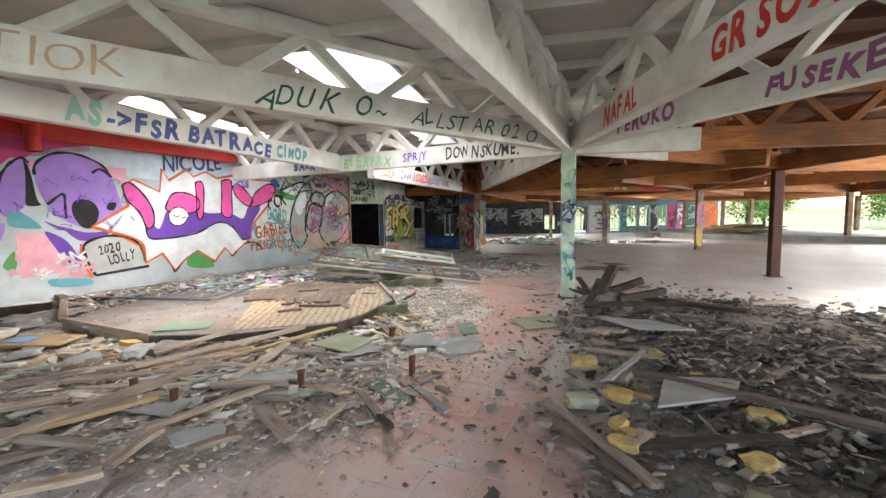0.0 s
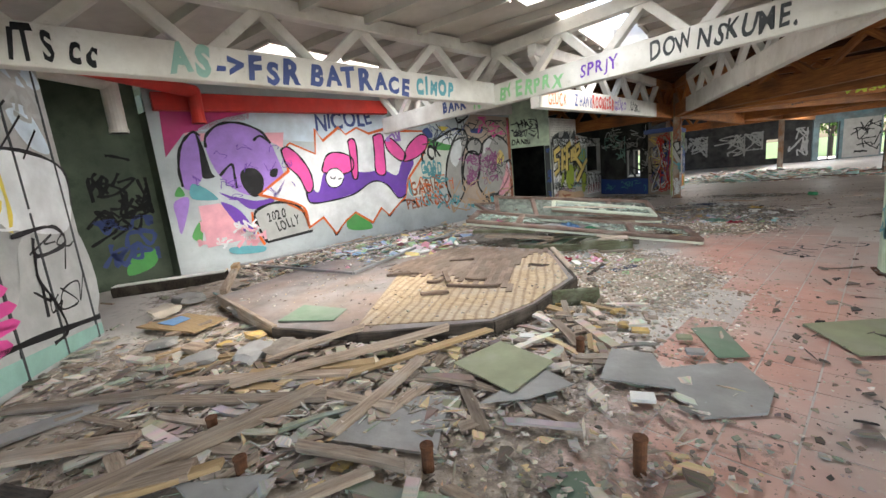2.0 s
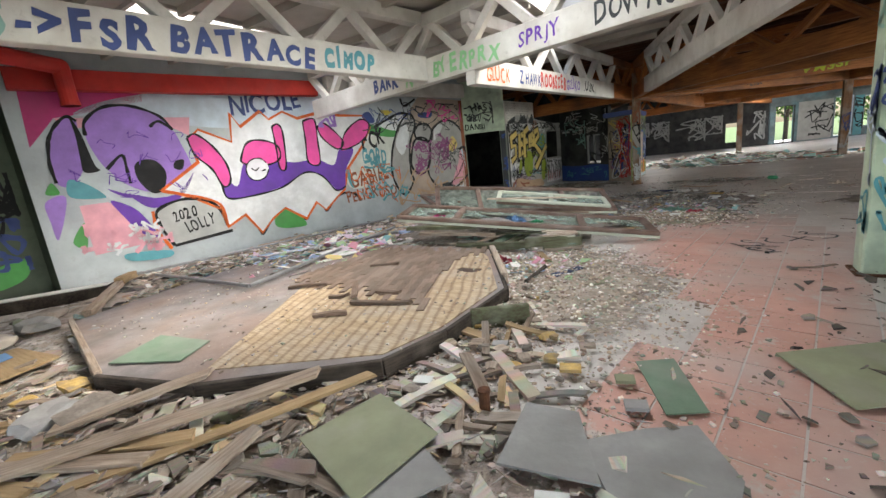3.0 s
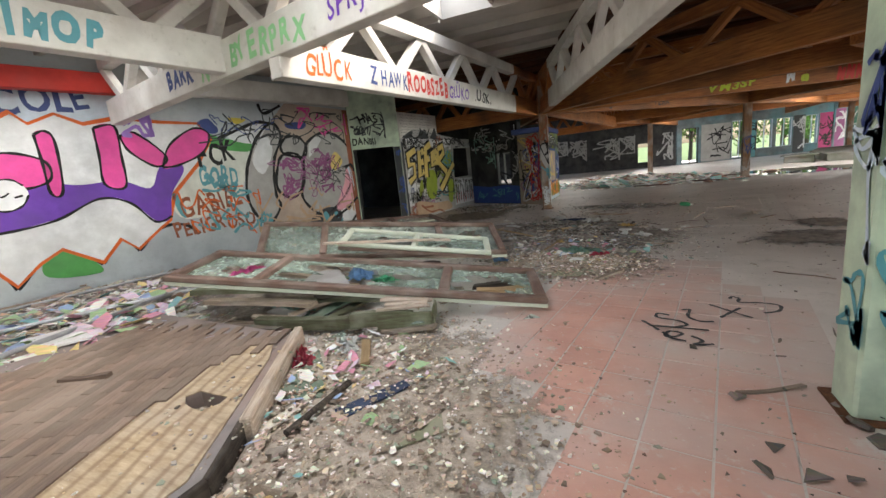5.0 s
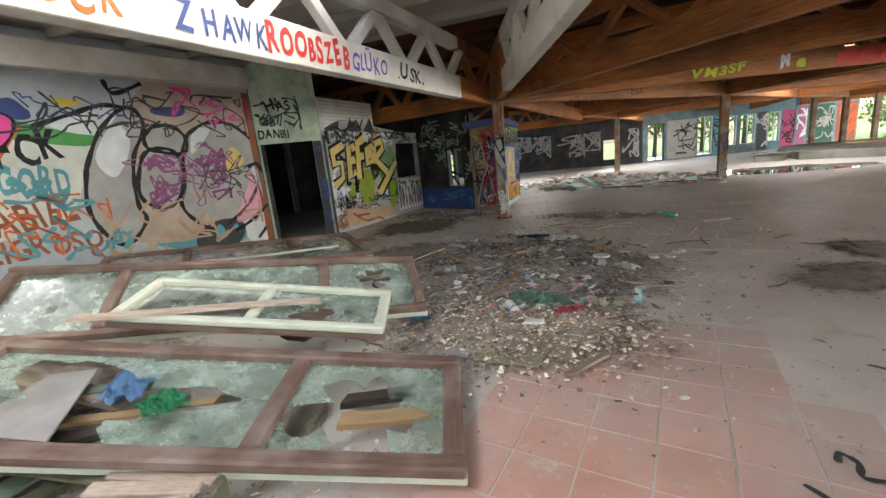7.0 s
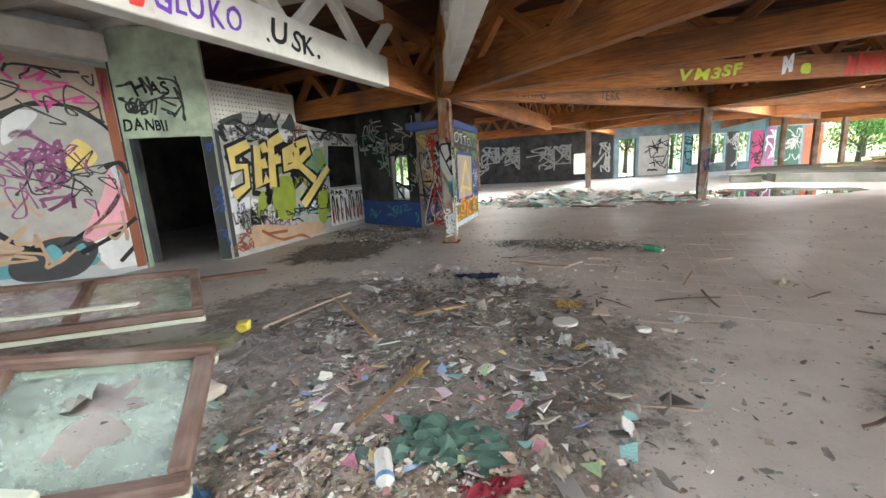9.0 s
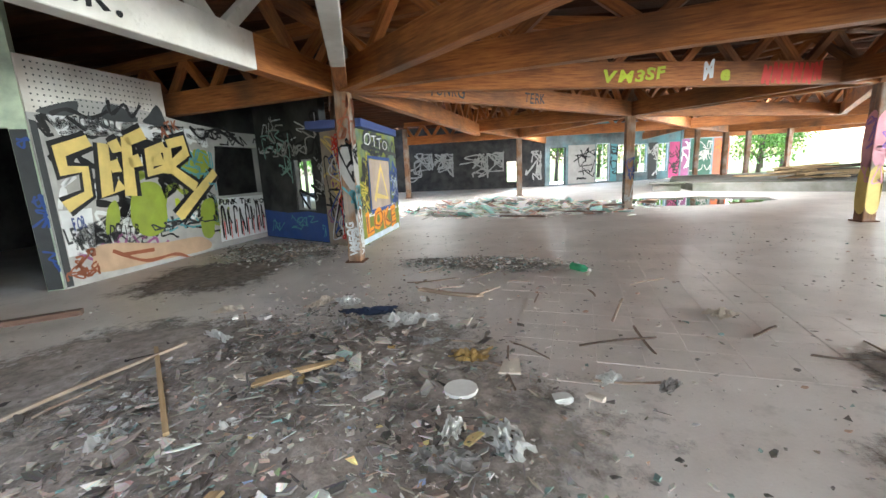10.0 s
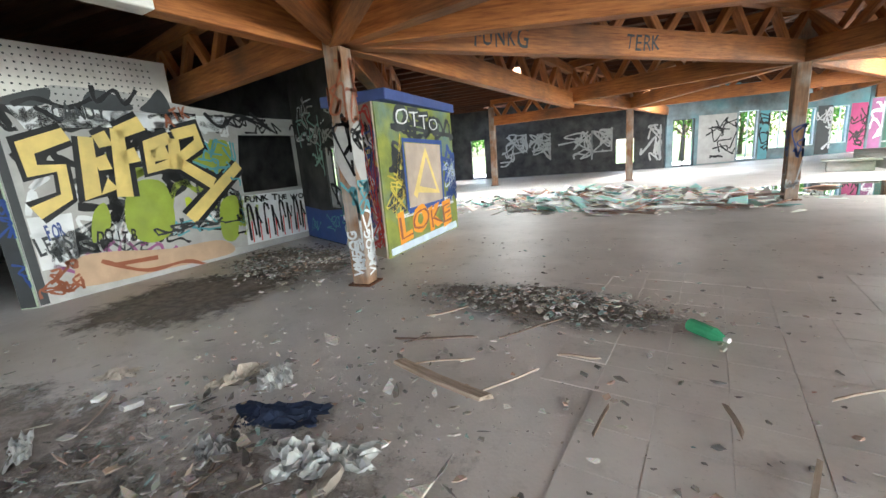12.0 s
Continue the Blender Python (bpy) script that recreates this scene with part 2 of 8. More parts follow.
def wall(name, a, b, z0, z1, thick, material, label, holes=(), side=-1, kind="structure"):
    """A wall from a to b with its face on that line and its thickness behind; holes (s0, s1, z0, z1) go through it."""
    a, b = Vector((*a, 0)), Vector((*b, 0))
    x = (b - a).normalized()
    n = Vector((x.y, -x.x, 0)) * -side * -1
    length = (b - a).length
    ss = sorted({0.0, length, *[h[0] for h in holes], *[h[1] for h in holes]})
    zs = sorted({z0, z1, *[h[2] for h in holes], *[h[3] for h in holes]})
    bm = bmesh.new()
    for i in range(len(ss) - 1):
        for j in range(len(zs) - 1):
            cs, cz = (ss[i] + ss[i + 1]) / 2, (zs[j] + zs[j + 1]) / 2
            if any(h[0] < cs < h[1] and h[2] < cz < h[3] for h in holes):
                continue
            c = a + x * cs + n * (thick / 2) + Vector((0, 0, cz))
            m = Matrix((x, n, Vector((0, 0, 1)))).transposed().to_4x4()
            m.translation = c
            box(bm, m, ss[i + 1] - ss[i], thick, zs[j + 1] - zs[j])
    bmesh.ops.remove_doubles(bm, verts=bm.verts, dist=0.0005)
    seen = {}
    for f in bm.faces:
        k = tuple(round(v, 3) for v in f.calc_center_median())
        seen.setdefault(k, []).append(f)
    bmesh.ops.delete(bm, geom=[f for fs in seen.values() if len(fs) > 1 for f in fs], context="FACES_ONLY")
    bmesh.ops.recalc_face_normals(bm, faces=bm.faces)
    return tagged(obj(name, bm, material), label, "wall", kind=kind)


# ---- ground and floor ----
def sheet(name, x0, x1, y0, y1, z, nx, ny, material, amp=0.0, freq=0.4):
    bm = bmesh.new()
    vs = [[bm.verts.new((x0 + (x1 - x0) * i / nx, y0 + (y1 - y0) * j / ny,
                         z + amp * noise.noise((i * freq, j * freq, 1.7)))) for i in range(nx + 1)] for j in range(ny + 1)]
    for j in range(ny):
        for i in range(nx):
            bm.faces.new((vs[j][i], vs[j][i + 1], vs[j + 1][i + 1], vs[j + 1][i]))
    return obj(name, bm, material)


def speckle(m, scale, lo, hi, amount, tint):
    """Small stains and grit ground into a surface."""
    n, l = m.node_tree.nodes, m.node_tree.links
    geo = n.new("ShaderNodeNewGeometry")
    t1 = n.new("ShaderNodeTexNoise")
    t1.inputs["Scale"].default_value, t1.inputs["Detail"].default_value, t1.inputs["Roughness"].default_value = scale, 9, 0.72
    l.new(geo.outputs["Position"], t1.inputs["Vector"])
    r = n.new("ShaderNodeMapRange")
    r.inputs["From Min"].default_value, r.inputs["From Max"].default_value, r.inputs["To Max"].default_value = lo, hi, amount
    l.new(t1.outputs["Fac"], r.inputs["Value"])
    mx = n.new("ShaderNodeMix")
    mx.data_type = "RGBA"
    c = n["Principled BSDF"].inputs["Base Color"]
    l.new(r.outputs[0], mx.inputs["Factor"])
    l.new(c.links[0].from_socket, mx.inputs["A"])
    mx.inputs["B"].default_value = (*tint, 1)
    l.new(mx.outputs["Result"], c)


GRASS = mat("rough_grass", (0.09, 0.13, 0.035), (0.05, 0.08, 0.02), 1.2, 0.9, bump=0.5, bscale=15)
FLOOR = mat("dusty_concrete", (0.66, 0.615, 0.58), (0.52, 0.475, 0.445), 1.3, 0.45, bump=0.2, bscale=60, spec=0.5, stain=(0.26, 0.23, 0.21), sscale=0.35, samount=0.3)
speckle(FLOOR, 3.5, 0.55, 0.7, 0.45, (0.2, 0.17, 0.155))
speckle(FLOOR, 22, 0.6, 0.7, 0.6, (0.16, 0.135, 0.12))
tagged(sheet("ground", -400, 400, -400, 400, -0.06, 8, 8, GRASS), "rough green grass around the building", "ground", kind="structure")
FX0, FX1, FY0, FY1 = -12.0, 22.0, -12.0, 36.0
floor = tagged(sheet("floor", FX0, FX1, FY0, FY1, 0, 36, 48, FLOOR), "dusty grey concrete hall floor littered with rubble", "floor", kind="structure")

# ---- walls along the mural side ----
MA, MB = (-7.45, 0.12), (-5.203, 9.556)
w_mural = wall("wall_mural", MA, MB, 0, 3.6, 0.25, WALLPALE, "pale wall covered with a large purple and pink graffiti mural")
w_green = wall("wall_recess", (-8.3, -2.4), (-7.72, 0.1), 0, 3.6, 0.2, GREENWALL, "dark green wall with black scrawled tags in a recess")
w_pa = wall("wall_panels", (-3.42, -2.86), (-4.96, -1.71), 0, 3.0, 0.16, WALLGREY, "pale panelled wall with a white bubble tag")
w_pb = wall("wall_panels_front", (-5.1, -5.32), (-3.42, -2.86), 0, 3.0, 0.16, WALLPALE, "pale panelled wall with rows of black painted names")
w_panel_side = wall("wall_recess_side", (-5.1, -1.73), (-8.35, -2.45), 0, 3.0, 0.2, GREENWALL, "dark green side wall of the recess")
w_recess_end = wall("wall_recess_end", (-7.72, 0.1), (-7.46, 0.12), 0, 3.0, 0.15, GREENWALL, "dark green end wall of the recess")
w_rear_left = wall("wall_rear_left", (-9.0, -11.5), (-5.1, -5.4), 0, 3.6, 0.2, WALLGREY, "plain grey wall behind the panels")
w_door = wall("wall_door", (-5.22, 9.6), (-4.12, 10.19), 0, 3.6, 0.12, MINT, "pale green wall panel above a dark open doorway", holes=((0.02, 1.07, 0, 2.02),))
w_sefer = wall("wall_partition", (-4.1, 10.2), (-3.61, 14.57), 0, 2.2, 0.15, WALLGREY, "white partition wall with large yellow graffiti letters", holes=((2.8, 4.1, 0.98, 1.92),))
w_tile = wall("wall_partition_top", (-4.1, 10.2), (-3.885, 12.12), 2.204, 2.86, 0.1, WHITE, "white perforated panels above the partition")
w_blue = wall("wall_window", (-3.62, 14.2), (-1.7, 13.1), 0, 3.4, 0.15, WALLDARK, "dark wall with a small lit window and blue painted foot", holes=((1.25, 1.85, 0.62, 1.6),))
# side room walls, coloured near black for the shade behind doorway and wall hole
w_room_a = wall("wall_dark_room", (-9.0, 10.2), (-5.4, 10.0), 0, 3.6, 0.1, WALLDARK, "unseen side room wall, coloured dark for the shade inside", side=1)
w_room_b = wall("wall_dark_room_side", (-9.0, 15.0), (-9.0, 10.3), 0, 3.6, 0.1, WALLDARK, "unseen side wall of the room, coloured dark for its shade", side=1)
w_room_c = wall("wall_dark_room_back", (-8.9, 15.2), (-3.7, 14.75), 0, 3.6, 0.1, WALLDARK, "back wall of the side room, coloured dark for its shade")
FARPANEL = mat("blue_grey_panels", (0.2, 0.25, 0.27), (0.1, 0.12, 0.13), 2.0, 0.7, bump=0.2, stain=(0.1, 0.3, 0.36), sscale=0.7, samount=0.7)
FWA, FWB = (-12, 29.6), (4.2, 30.0)
w_far = wall("wall_far", FWA, FWB, 0, 3.6, 0.25, WALLDARK, "dark far wall with pale graffiti tags", holes=((0.3, 4.6, 0.2, 2.4), (6.8, 7.6, 0.0, 2.1), (14.1, 14.9, 0.35, 1.5)))
w_far_b = wall("wall_far_windows", (4.25, 30.0), (13.0, 33.9), 0, 3.6, 0.25, FARPANEL, "grey far wall with bright door and window openings",
               holes=((0.3, 1.35, 0.0, 2.15), (3.4, 4.35, 0.1, 2.3), (4.9, 5.9, 0.5, 2.2), (6.1, 7.1, 0.5, 2.2), (7.9, 8.7, 0.5, 2.2)))
w_far_c = wall("wall_far_painted", (13.04, 33.92), (16.8, 35.6), 0, 3.6, 0.25, FARPANEL, "far wall of painted panels beside the open side")
w_left_far = wall("wall_far_left", (-12, 29.6), (-9.0, 15.1), 0, 3.6, 0.25, WALLDARK, "dark grimy side wall at the far end", holes=((0.3, 5.0, 0.2, 2.4),), side=1)

# ---- ceilings ----
SKY = [(-5.5, -4.7, 0.9, 5.6), (-1.5, -0.2, 0.0, 2.8), (-1.35, -0.5, 3.3, 6.9)]
ZC = 3.62


def paint_edge(y):
    """Where the white painted part of the roof ends: over the two trusses that meet on the green post."""
    return 2.27 + (2.95 - y) * (0.7134 if y < 2.95 else 0.3407)


def prism(bm, a0, a1, b0, b1, ya, yb, z0, z1):
    """A slab from ya to yb, spanning a0-a1 at ya and b0-b1 at yb."""
    vs = [bm.verts.new((x, y, z)) for z in (z0, z1) for x, y in ((a0, ya), (a1, ya), (b1, yb), (b0, yb))]
    for f in ((3, 2, 1, 0), (4, 5, 6, 7), (0, 1, 5, 4), (1, 2, 6, 5), (2, 3, 7, 6), (3, 0, 4, 7)):
        bm.faces.new([vs[i] for i in f])


def ceiling(name, xl, xr, y0, y1, material, label, holes=(), rib=0.9, breaks=()):
    """Roof boards between two lines xl(y) and xr(y), on joists, with open holes in them."""
    bm = bmesh.new()
    ys = sorted({y0, y1, *breaks, *[h[2] for h in holes], *[h[3] for h in holes]})
    for ya, yb in zip(ys, ys[1:]):
        cuts = sorted((h[0], h[1]) for h in holes if h[2] < (ya + yb) / 2 < h[3])
        a, b = xl(ya), xl(yb)
        for h0, h1 in cuts:
            prism(bm, a, h0, b, h0, ya, yb, ZC, ZC + 0.12)
            a = b = h1
        prism(bm, a, xr(ya), b, xr(yb), ya, yb, ZC, ZC + 0.12)
    for k in range(int((y1 - y0) / rib)):
        y = y0 + 0.3 + rib * k
        x = xl(y)
        for a, b in sorted((h[0], h[1]) for h in holes if h[2] - 0.05 < y < h[3] + 0.05) + [(xr(y), xr(y))]:
            if a - x > 0.1:
                box(bm, pose((x + a) / 2, y, ZC - 0.05), a - x, 0.07, 0.12)
            x = b
    for h in holes:
        for a, b in (((h[0], h[2]), (h[1], h[2])), ((h[0], h[3]), (h[1], h[3])), ((h[0], h[2]), (h[0], h[3])), ((h[1], h[2]), (h[1], h[3]))):
            beam(bm, (*a, ZC + 0.2), (*b, ZC + 0.2), 0.05, 0.5, 0)
    return tagged(obj(name, bm, material), label, "ceiling", kind="structure")


ceiling("ceiling_pale", lambda y: -12, paint_edge, -11.5, 10.1, PLASTER, "pale painted ceiling boards on joists with open skylights", SKY, breaks=(2.95,))
# the last hole goes with the added far skylight
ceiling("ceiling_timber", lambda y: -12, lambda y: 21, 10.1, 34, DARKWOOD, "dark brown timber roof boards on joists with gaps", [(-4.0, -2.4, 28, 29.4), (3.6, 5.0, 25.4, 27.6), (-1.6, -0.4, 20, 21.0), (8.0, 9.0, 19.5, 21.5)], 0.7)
# the hole here is added, unseen, for the overhead fill lamp
ceiling("ceiling_timber", paint_edge, lambda y: 17, -11.5, 10.1, DARKWOOD, "dark brown timber roof boards on joists with an added unseen gap", [(9.0, 10.6, -1.9, 5.2)], 0.7, (2.95,))
for k_, (p_, q_) in enumerate((((13.2, 33.9), (21.0, 33.9)), ((20.9, 33.8), (20.9, 10.2)))):
    tagged(obj("eave_beam", beam(bmesh.new(), (*p_, 2.98), (*q_, 2.98), 0.14, 1.1, 0.01), WOOD), "brown timber eave beam at the open side", "beam", kind="structure")

# ---- posts ----
POSTS = {"B": (-0.66, 11.55), "W": (2.27, 2.95), "C": (4.95, 17.4), "D": (8.12, 14.12), "R": (7.03, 6.17), "E": (2.45, 23.8),
         "I": (-2.6, 24.7), "G": (12.9, 28.5), "F": (12.9, 31.5), "K": (20.5, 25.4), "L": (16.5, 19.5), "N": (15.0, 8.0), "S": (8.5, -4.5), "V": (9.0, 23.5), "X": (15.6, 31.5), "Y": (17.2, 30.7)}


def post(at, material, label, w=0.2, h=2.5):
    t = thing("post", label, "post", "posts of the hall")
    t.location = (*at, 0)
    part("shaft", boxm(pose(0, 0, h / 2 + 0.3), w, w, h + 0.6, 0.015), material, t)
    part("foot_plate", boxm(pose(0, 0, 0.01), w + 0.08, w + 0.08, 0.02, 0.004), RUST, t, "rusty steel foot plate")
    return t


RUST = mat("rusty_steel", (0.16, 0.07, 0.035), (0.07, 0.035, 0.022), 25, 0.85, 0.3, bump=0.5, bscale=120)
DARKPOST = mat("dark_red_post", (0.1, 0.04, 0.03), (0.05, 0.025, 0.02), 5, 0.7, grain=(7, 7, 0.7))
posts = {}
for k, at in POSTS.items():
    if k == "V":
        continue
    if k == "W":
        posts[k] = post(at, MINT, "pale green painted post with blue graffiti drips", 0.24)
    elif k == "R":
        posts[k] = post(at, DARKPOST, "dark red timber post standing in the hall", 0.2)
    elif k == "B":
        posts[k] = post(at, POSTWOOD, "weathered timber post covered with tags", 0.2)
    else:
        posts[k] = post(at, POSTWOOD, "weathered brown timber post in the hall", 0.22)


# ---- roof trusses ----
def truss(p, q, depth=0.72, panels=6, material=None, label="", chord=0.36, w=0.16, paint=None, split=0.0):
    """A flat truss from p to q (the middle of its lower chord): chords and zigzag webs. paint covers the first share `split` of it."""
    t = thing("roof_truss", label, "roof truss", "roof trusses")
    p, q = Vector(p), Vector(q)
    t.location = p
    d = q - p
    up = Vector((0, 0, 1))
    first, second = (paint or material), material
    cut = d * split if paint else d
    for nm, off, hh in (("bottom_chord", Vector(), chord), ("top_chord", up * depth, chord * 0.5)):
        if paint and split < 1:
            timber(nm, off, off + cut, w + 0.002, hh + 0.002, 0.008, first, t)
            timber(nm, off + cut, off + d, w, hh, 0.008, second, t)
        else:
            timber(nm, off, off + d, w, hh, 0.008, first, t)
    for i in range(panels):
        a, m, b = d * (i / panels), d * ((i + 0.5) / panels), d * ((i + 1) / panels)
        for u, v in ((a + up * (depth - 0.06), m + up * 0.06), (m + up * 0.06, b + up * (depth - 0.06))):
            mt = first if (u + v).length / 2 < cut.length + 0.01 else second
            timber("web", u, v, w * 0.7, 0.12, 0.008, mt, t)
    return t


ZB = 2.58
def at3(k, z=ZB, dx=0, dy=0):
    return (POSTS[k][0] + dx, POSTS[k][1] + dy, z)


WT, BT = "white painted timber truss covered with graffiti tags", "brown stained timber truss under the roof"
t_spr = truss((-6.15, 4.73, 2.71), at3("W", 2.74), material=WHITE, label=WT, panels=7)
t_fsr = truss((-2.75, 3.95, 2.76), (-4.6, -5.2, 2.88), material=WHITE, label=WT, panels=7)
t_aduk = truss(at3("W", 2.78), (-3.7, -4.1, 2.82), material=WHITE, label=WT, panels=6)
t_gluck = truss((-1.85, 3.75, 2.54), at3("B", 2.58, -0.2), material=WOOD, label=WT, panels=6, paint=WHITE, split=0.8)
t_bw = truss(at3("W", 2.78), at3("B", 2.6), material=WOOD, label=WT, panels=7, paint=WHITE, split=0.86)
t_red = truss(at3("W", 2.8), (4.1, -4.8, 2.8), material=WHITE, label=WT, panels=6)
t_pink = truss(at3("W", 2.8), (6.8, -3.4, 2.78), material=WHITE, label=WT, panels=6)
t_over = truss(at3("W", 2.78), (0.5, -5.2, 2.8), material=WHITE, label=WT, panels=7)
t_wr = truss(at3("W", 2.75), at3("R", 2.65), material=WOOD, label=BT, panels=5, paint=WHITE, split=0.4)
t_wx = truss(at3("W", 2.74), (9.2, 3.0, 2.65), material=WOOD, label=BT, panels=6, paint=WHITE, split=0.3)
t_m = truss(at3("B"), at3("D"), material=WOOD, label=BT, panels=8)
t_funk = truss(at3("B"), at3("C"), material=WOOD, label=BT, panels=8)
t_x = truss(at3("B"), (0.9, 19.4, 2.45), material=WOOD, label=BT, panels=7)
for a, b in (("B", (8.2, 9.2)), ("B", (6.1, 4.6)), ("B", (-6.5, 13.2)), ("B", (-3.6, 18.6)), ("C", "D"), ("C", "E"), ("C", (0.9, 19.4)), ("C", "V"),
             ("C", (12.5, 21.0)), ("C", (9.0, 11)), ("D", "R"), ("D", "L"), ("D", (12.4, 20.8)), ("D", "N"), ("D", (4, 8)), ("R", "N"), ("R", "S"), ("E", "I"), ("E", "V"),
             ("E", (0.9, 19.4)), ("V", "G"), ("V", "L"), ("L", "K"), ("G", "K"), ("E", (4.5, 31)), ("V", (10, 31.5)), ("L", "N")):
    q = at3(b) if isinstance(b, str) else (*b, ZB)
    truss(at3(a), q, material=WOOD, label=BT, panels=6)


# ---- paints ----
def paint(name, c, gloss=0.55):
    return mat("paint_" + name, c, tuple(v * 0.78 for v in c), 4, gloss, bump=0.12, bscale=50, stain=tuple(0.62 * v + 0.03 for v in c), sscale=2.5, samount=0.6)


P_MAGENTA, P_SKY, P_PINK, P_LILAC = paint("magenta", (0.5, 0.05, 0.2)), paint("sky", (0.62, 0.72, 0.82)), paint("pink", (0.8, 0.4, 0.48)), paint("lilac", (0.38, 0.22, 0.66))
P_PURPLE, P_BLACK, P_GREEN, P_TEAL = paint("purple", (0.16, 0.06, 0.42)), paint("black", (0.011, 0.011, 0.013)), paint("green", (0.1, 0.36, 0.1)), paint("teal", (0.12, 0.36, 0.42))
P_GREYWHITE, P_ORANGE, P_WHITE, P_HOTPINK = paint("greywhite", (0.46, 0.465, 0.46)), paint("orange", (0.72, 0.14, 0.025)), paint("white", (0.76, 0.78, 0.8)), paint("hotpink", (0.78, 0.09, 0.36))
P_NAVY, P_TAN, P_CREAM, P_SILVER = paint("navy", (0.06, 0.09, 0.26)), paint("tan", (0.5, 0.4, 0.33)), paint("cream", (0.7, 0.72, 0.66)), paint("silver", (0.42, 0.41, 0.4))
P_YELLOW, P_BROWN, P_PLUM, P_DARKGREY = paint("yellow", (0.75, 0.6, 0.1)), paint("brown", (0.3, 0.1, 0.05)), paint("plum", (0.3, 0.1, 0.24)), paint("darkgrey", (0.05, 0.055, 0.06))
P_OLIVE, P_TAN2, P_GOLD, P_GREENLIGHT = paint("olive", (0.3, 0.38, 0.05)), paint("sand", (0.52, 0.36, 0.24)), paint("gold", (0.78, 0.6, 0.2)), paint("light_green", (0.3, 0.62, 0.3))
P_MINTDARK, P_BLUE, P_RED, P_LIME = paint("mint", (0.3, 0.5, 0.44)), paint("blue", (0.04, 0.09, 0.32)), paint("red", (0.62, 0.05, 0.04)), paint("lime", (0.55, 0.65, 0.05))
P_AMBER = paint("amber", (0.85, 0.33, 0.03))
P_DKGREEN = paint("dark_green", (0.02, 0.09, 0.06))
cm = Canvas(MA, MB, w_mural)
cs = Canvas((-4.1, 10.2), (-3.61, 14.57), w_sefer)
ca = Canvas((-3.42, -2.86), (-4.96, -1.71), w_pa)
cb = Canvas((-5.1, -5.32), (-3.42, -2.86), w_pb)
cg = Canvas((-8.3, -2.4), (-7.72, 0.1), w_green)
cd = Canvas((-5.22, 9.6), (-4.12, 10.19), w_door)
cw = Canvas((-3.62, 14.2), (-1.7, 13.1), w_blue)
cf = Canvas(FWA, FWB, w_far)
cf2 = Canvas((4.25, 30.0), (13.0, 33.9), w_far_b)


# ---- paint on the walls ----
cm.fill('painted_ground', P_MAGENTA, [[(0.21, 3.2), (1.74, 3.16), (1.68, 2.89), (0.75, 2.67), (0.51, 2.63), (0.15, 2.21)]], 0, False)
cm.fill('painted_ground', P_SKY, [[(0.75, 2.67), (1.3, 2.92), (2.49, 3.09), (4.76, 3.1), (4.87, 2.62), (3.35, 2.42), (2.27, 2.48), (1.63, 2.7)]], 0)
cm.fill('painted_ground', P_PINK, [[(0.51, 2.63), (2.34, 2.62), (2.27, 2.3), (2.0, 2.46), (0.57, 2.48)], [(0.5, 1.29), (0.86, 1.3), (1.18, 1.06), (1.44, 0.54), (0.52, 0.48)]], 1, False)
cm.fill('creature_shape', P_LILAC, [[(0.48, 2.5), (0.65, 2.65), (0.76, 2.58), (0.71, 2.2), (0.68, 1.85), (0.47, 1.61), (0.32, 1.67), (0.31, 1.97), (0.37, 2.3)], [(0.86, 2.58), (1.13, 2.79), (1.5, 2.79), (1.87, 2.65), (2.03, 2.41), (2.11, 2.16), (2.19, 1.7), (1.94, 1.42), (1.54, 1.37), (1.21, 1.52), (0.97, 1.82), (0.86, 2.1), (0.82, 2.36)], [(0.13, 1.4), (0.38, 1.44), (0.15, 0.82), (0.12, 1.09)]], 2)
cm.fill('creature_shape', P_PURPLE, [[(0.9, 1.51), (1.17, 1.33), (1.82, 1.29), (2.2, 1.65), (1.9, 1.22), (1.44, 1.11), (1.14, 1.38)], [(0.9, 1.32), (1.2, 1.13), (1.37, 0.8), (1.42, 0.57), (1.19, 0.72), (1.02, 1.02)]], 3)
cm.fill('creature_shape', P_BLACK, [[(0.69, 2.64), (0.77, 2.41), (0.83, 1.92), (0.88, 1.81), (0.68, 1.8), (0.68, 2.03), (0.7, 2.37)], [(1.34, 1.83), (1.46, 1.93), (1.66, 1.9), (1.77, 1.69), (1.68, 1.41), (1.5, 1.36), (1.35, 1.59)], [(1.95, 1.87), (2.09, 1.88), (2.03, 1.72), (1.91, 1.75)]], 4)
cm.stroke('creature_outline', P_BLACK, [[(0.37, 2.3), (0.48, 2.5), (0.65, 2.65), (0.76, 2.58)], [(0.82, 2.36), (0.86, 2.58), (1.13, 2.79), (1.5, 2.81), (1.87, 2.65), (2.03, 2.41)], [(0.97, 1.82), (1.21, 2.03), (1.23, 1.8), (1.23, 1.56)], [(0.37, 2.3), (0.31, 1.97), (0.32, 1.67)], [(1.7, 2.47), (1.85, 2.56), (2.03, 2.41)]], 0.045, 5)
cm.fill('painted_ground', P_GREEN, [[(0.3, 0.74), (0.5, 1.02), (0.45, 0.63)], [(0.16, 1.52), (0.26, 1.68), (0.32, 1.51)], [(3.53, 0.36), (3.57, 0.68), (3.84, 0.76), (4.11, 0.46), (4.14, 0.27)]], 2)
cm.fill('painted_ground', P_TEAL, [[(0.46, 1.7), (0.65, 1.63), (0.85, 1.42), (0.8, 1.37), (0.43, 1.44)], [(0.92, 0.41), (1.53, 0.33), (1.5, 0.21), (0.97, 0.27)]], 5)
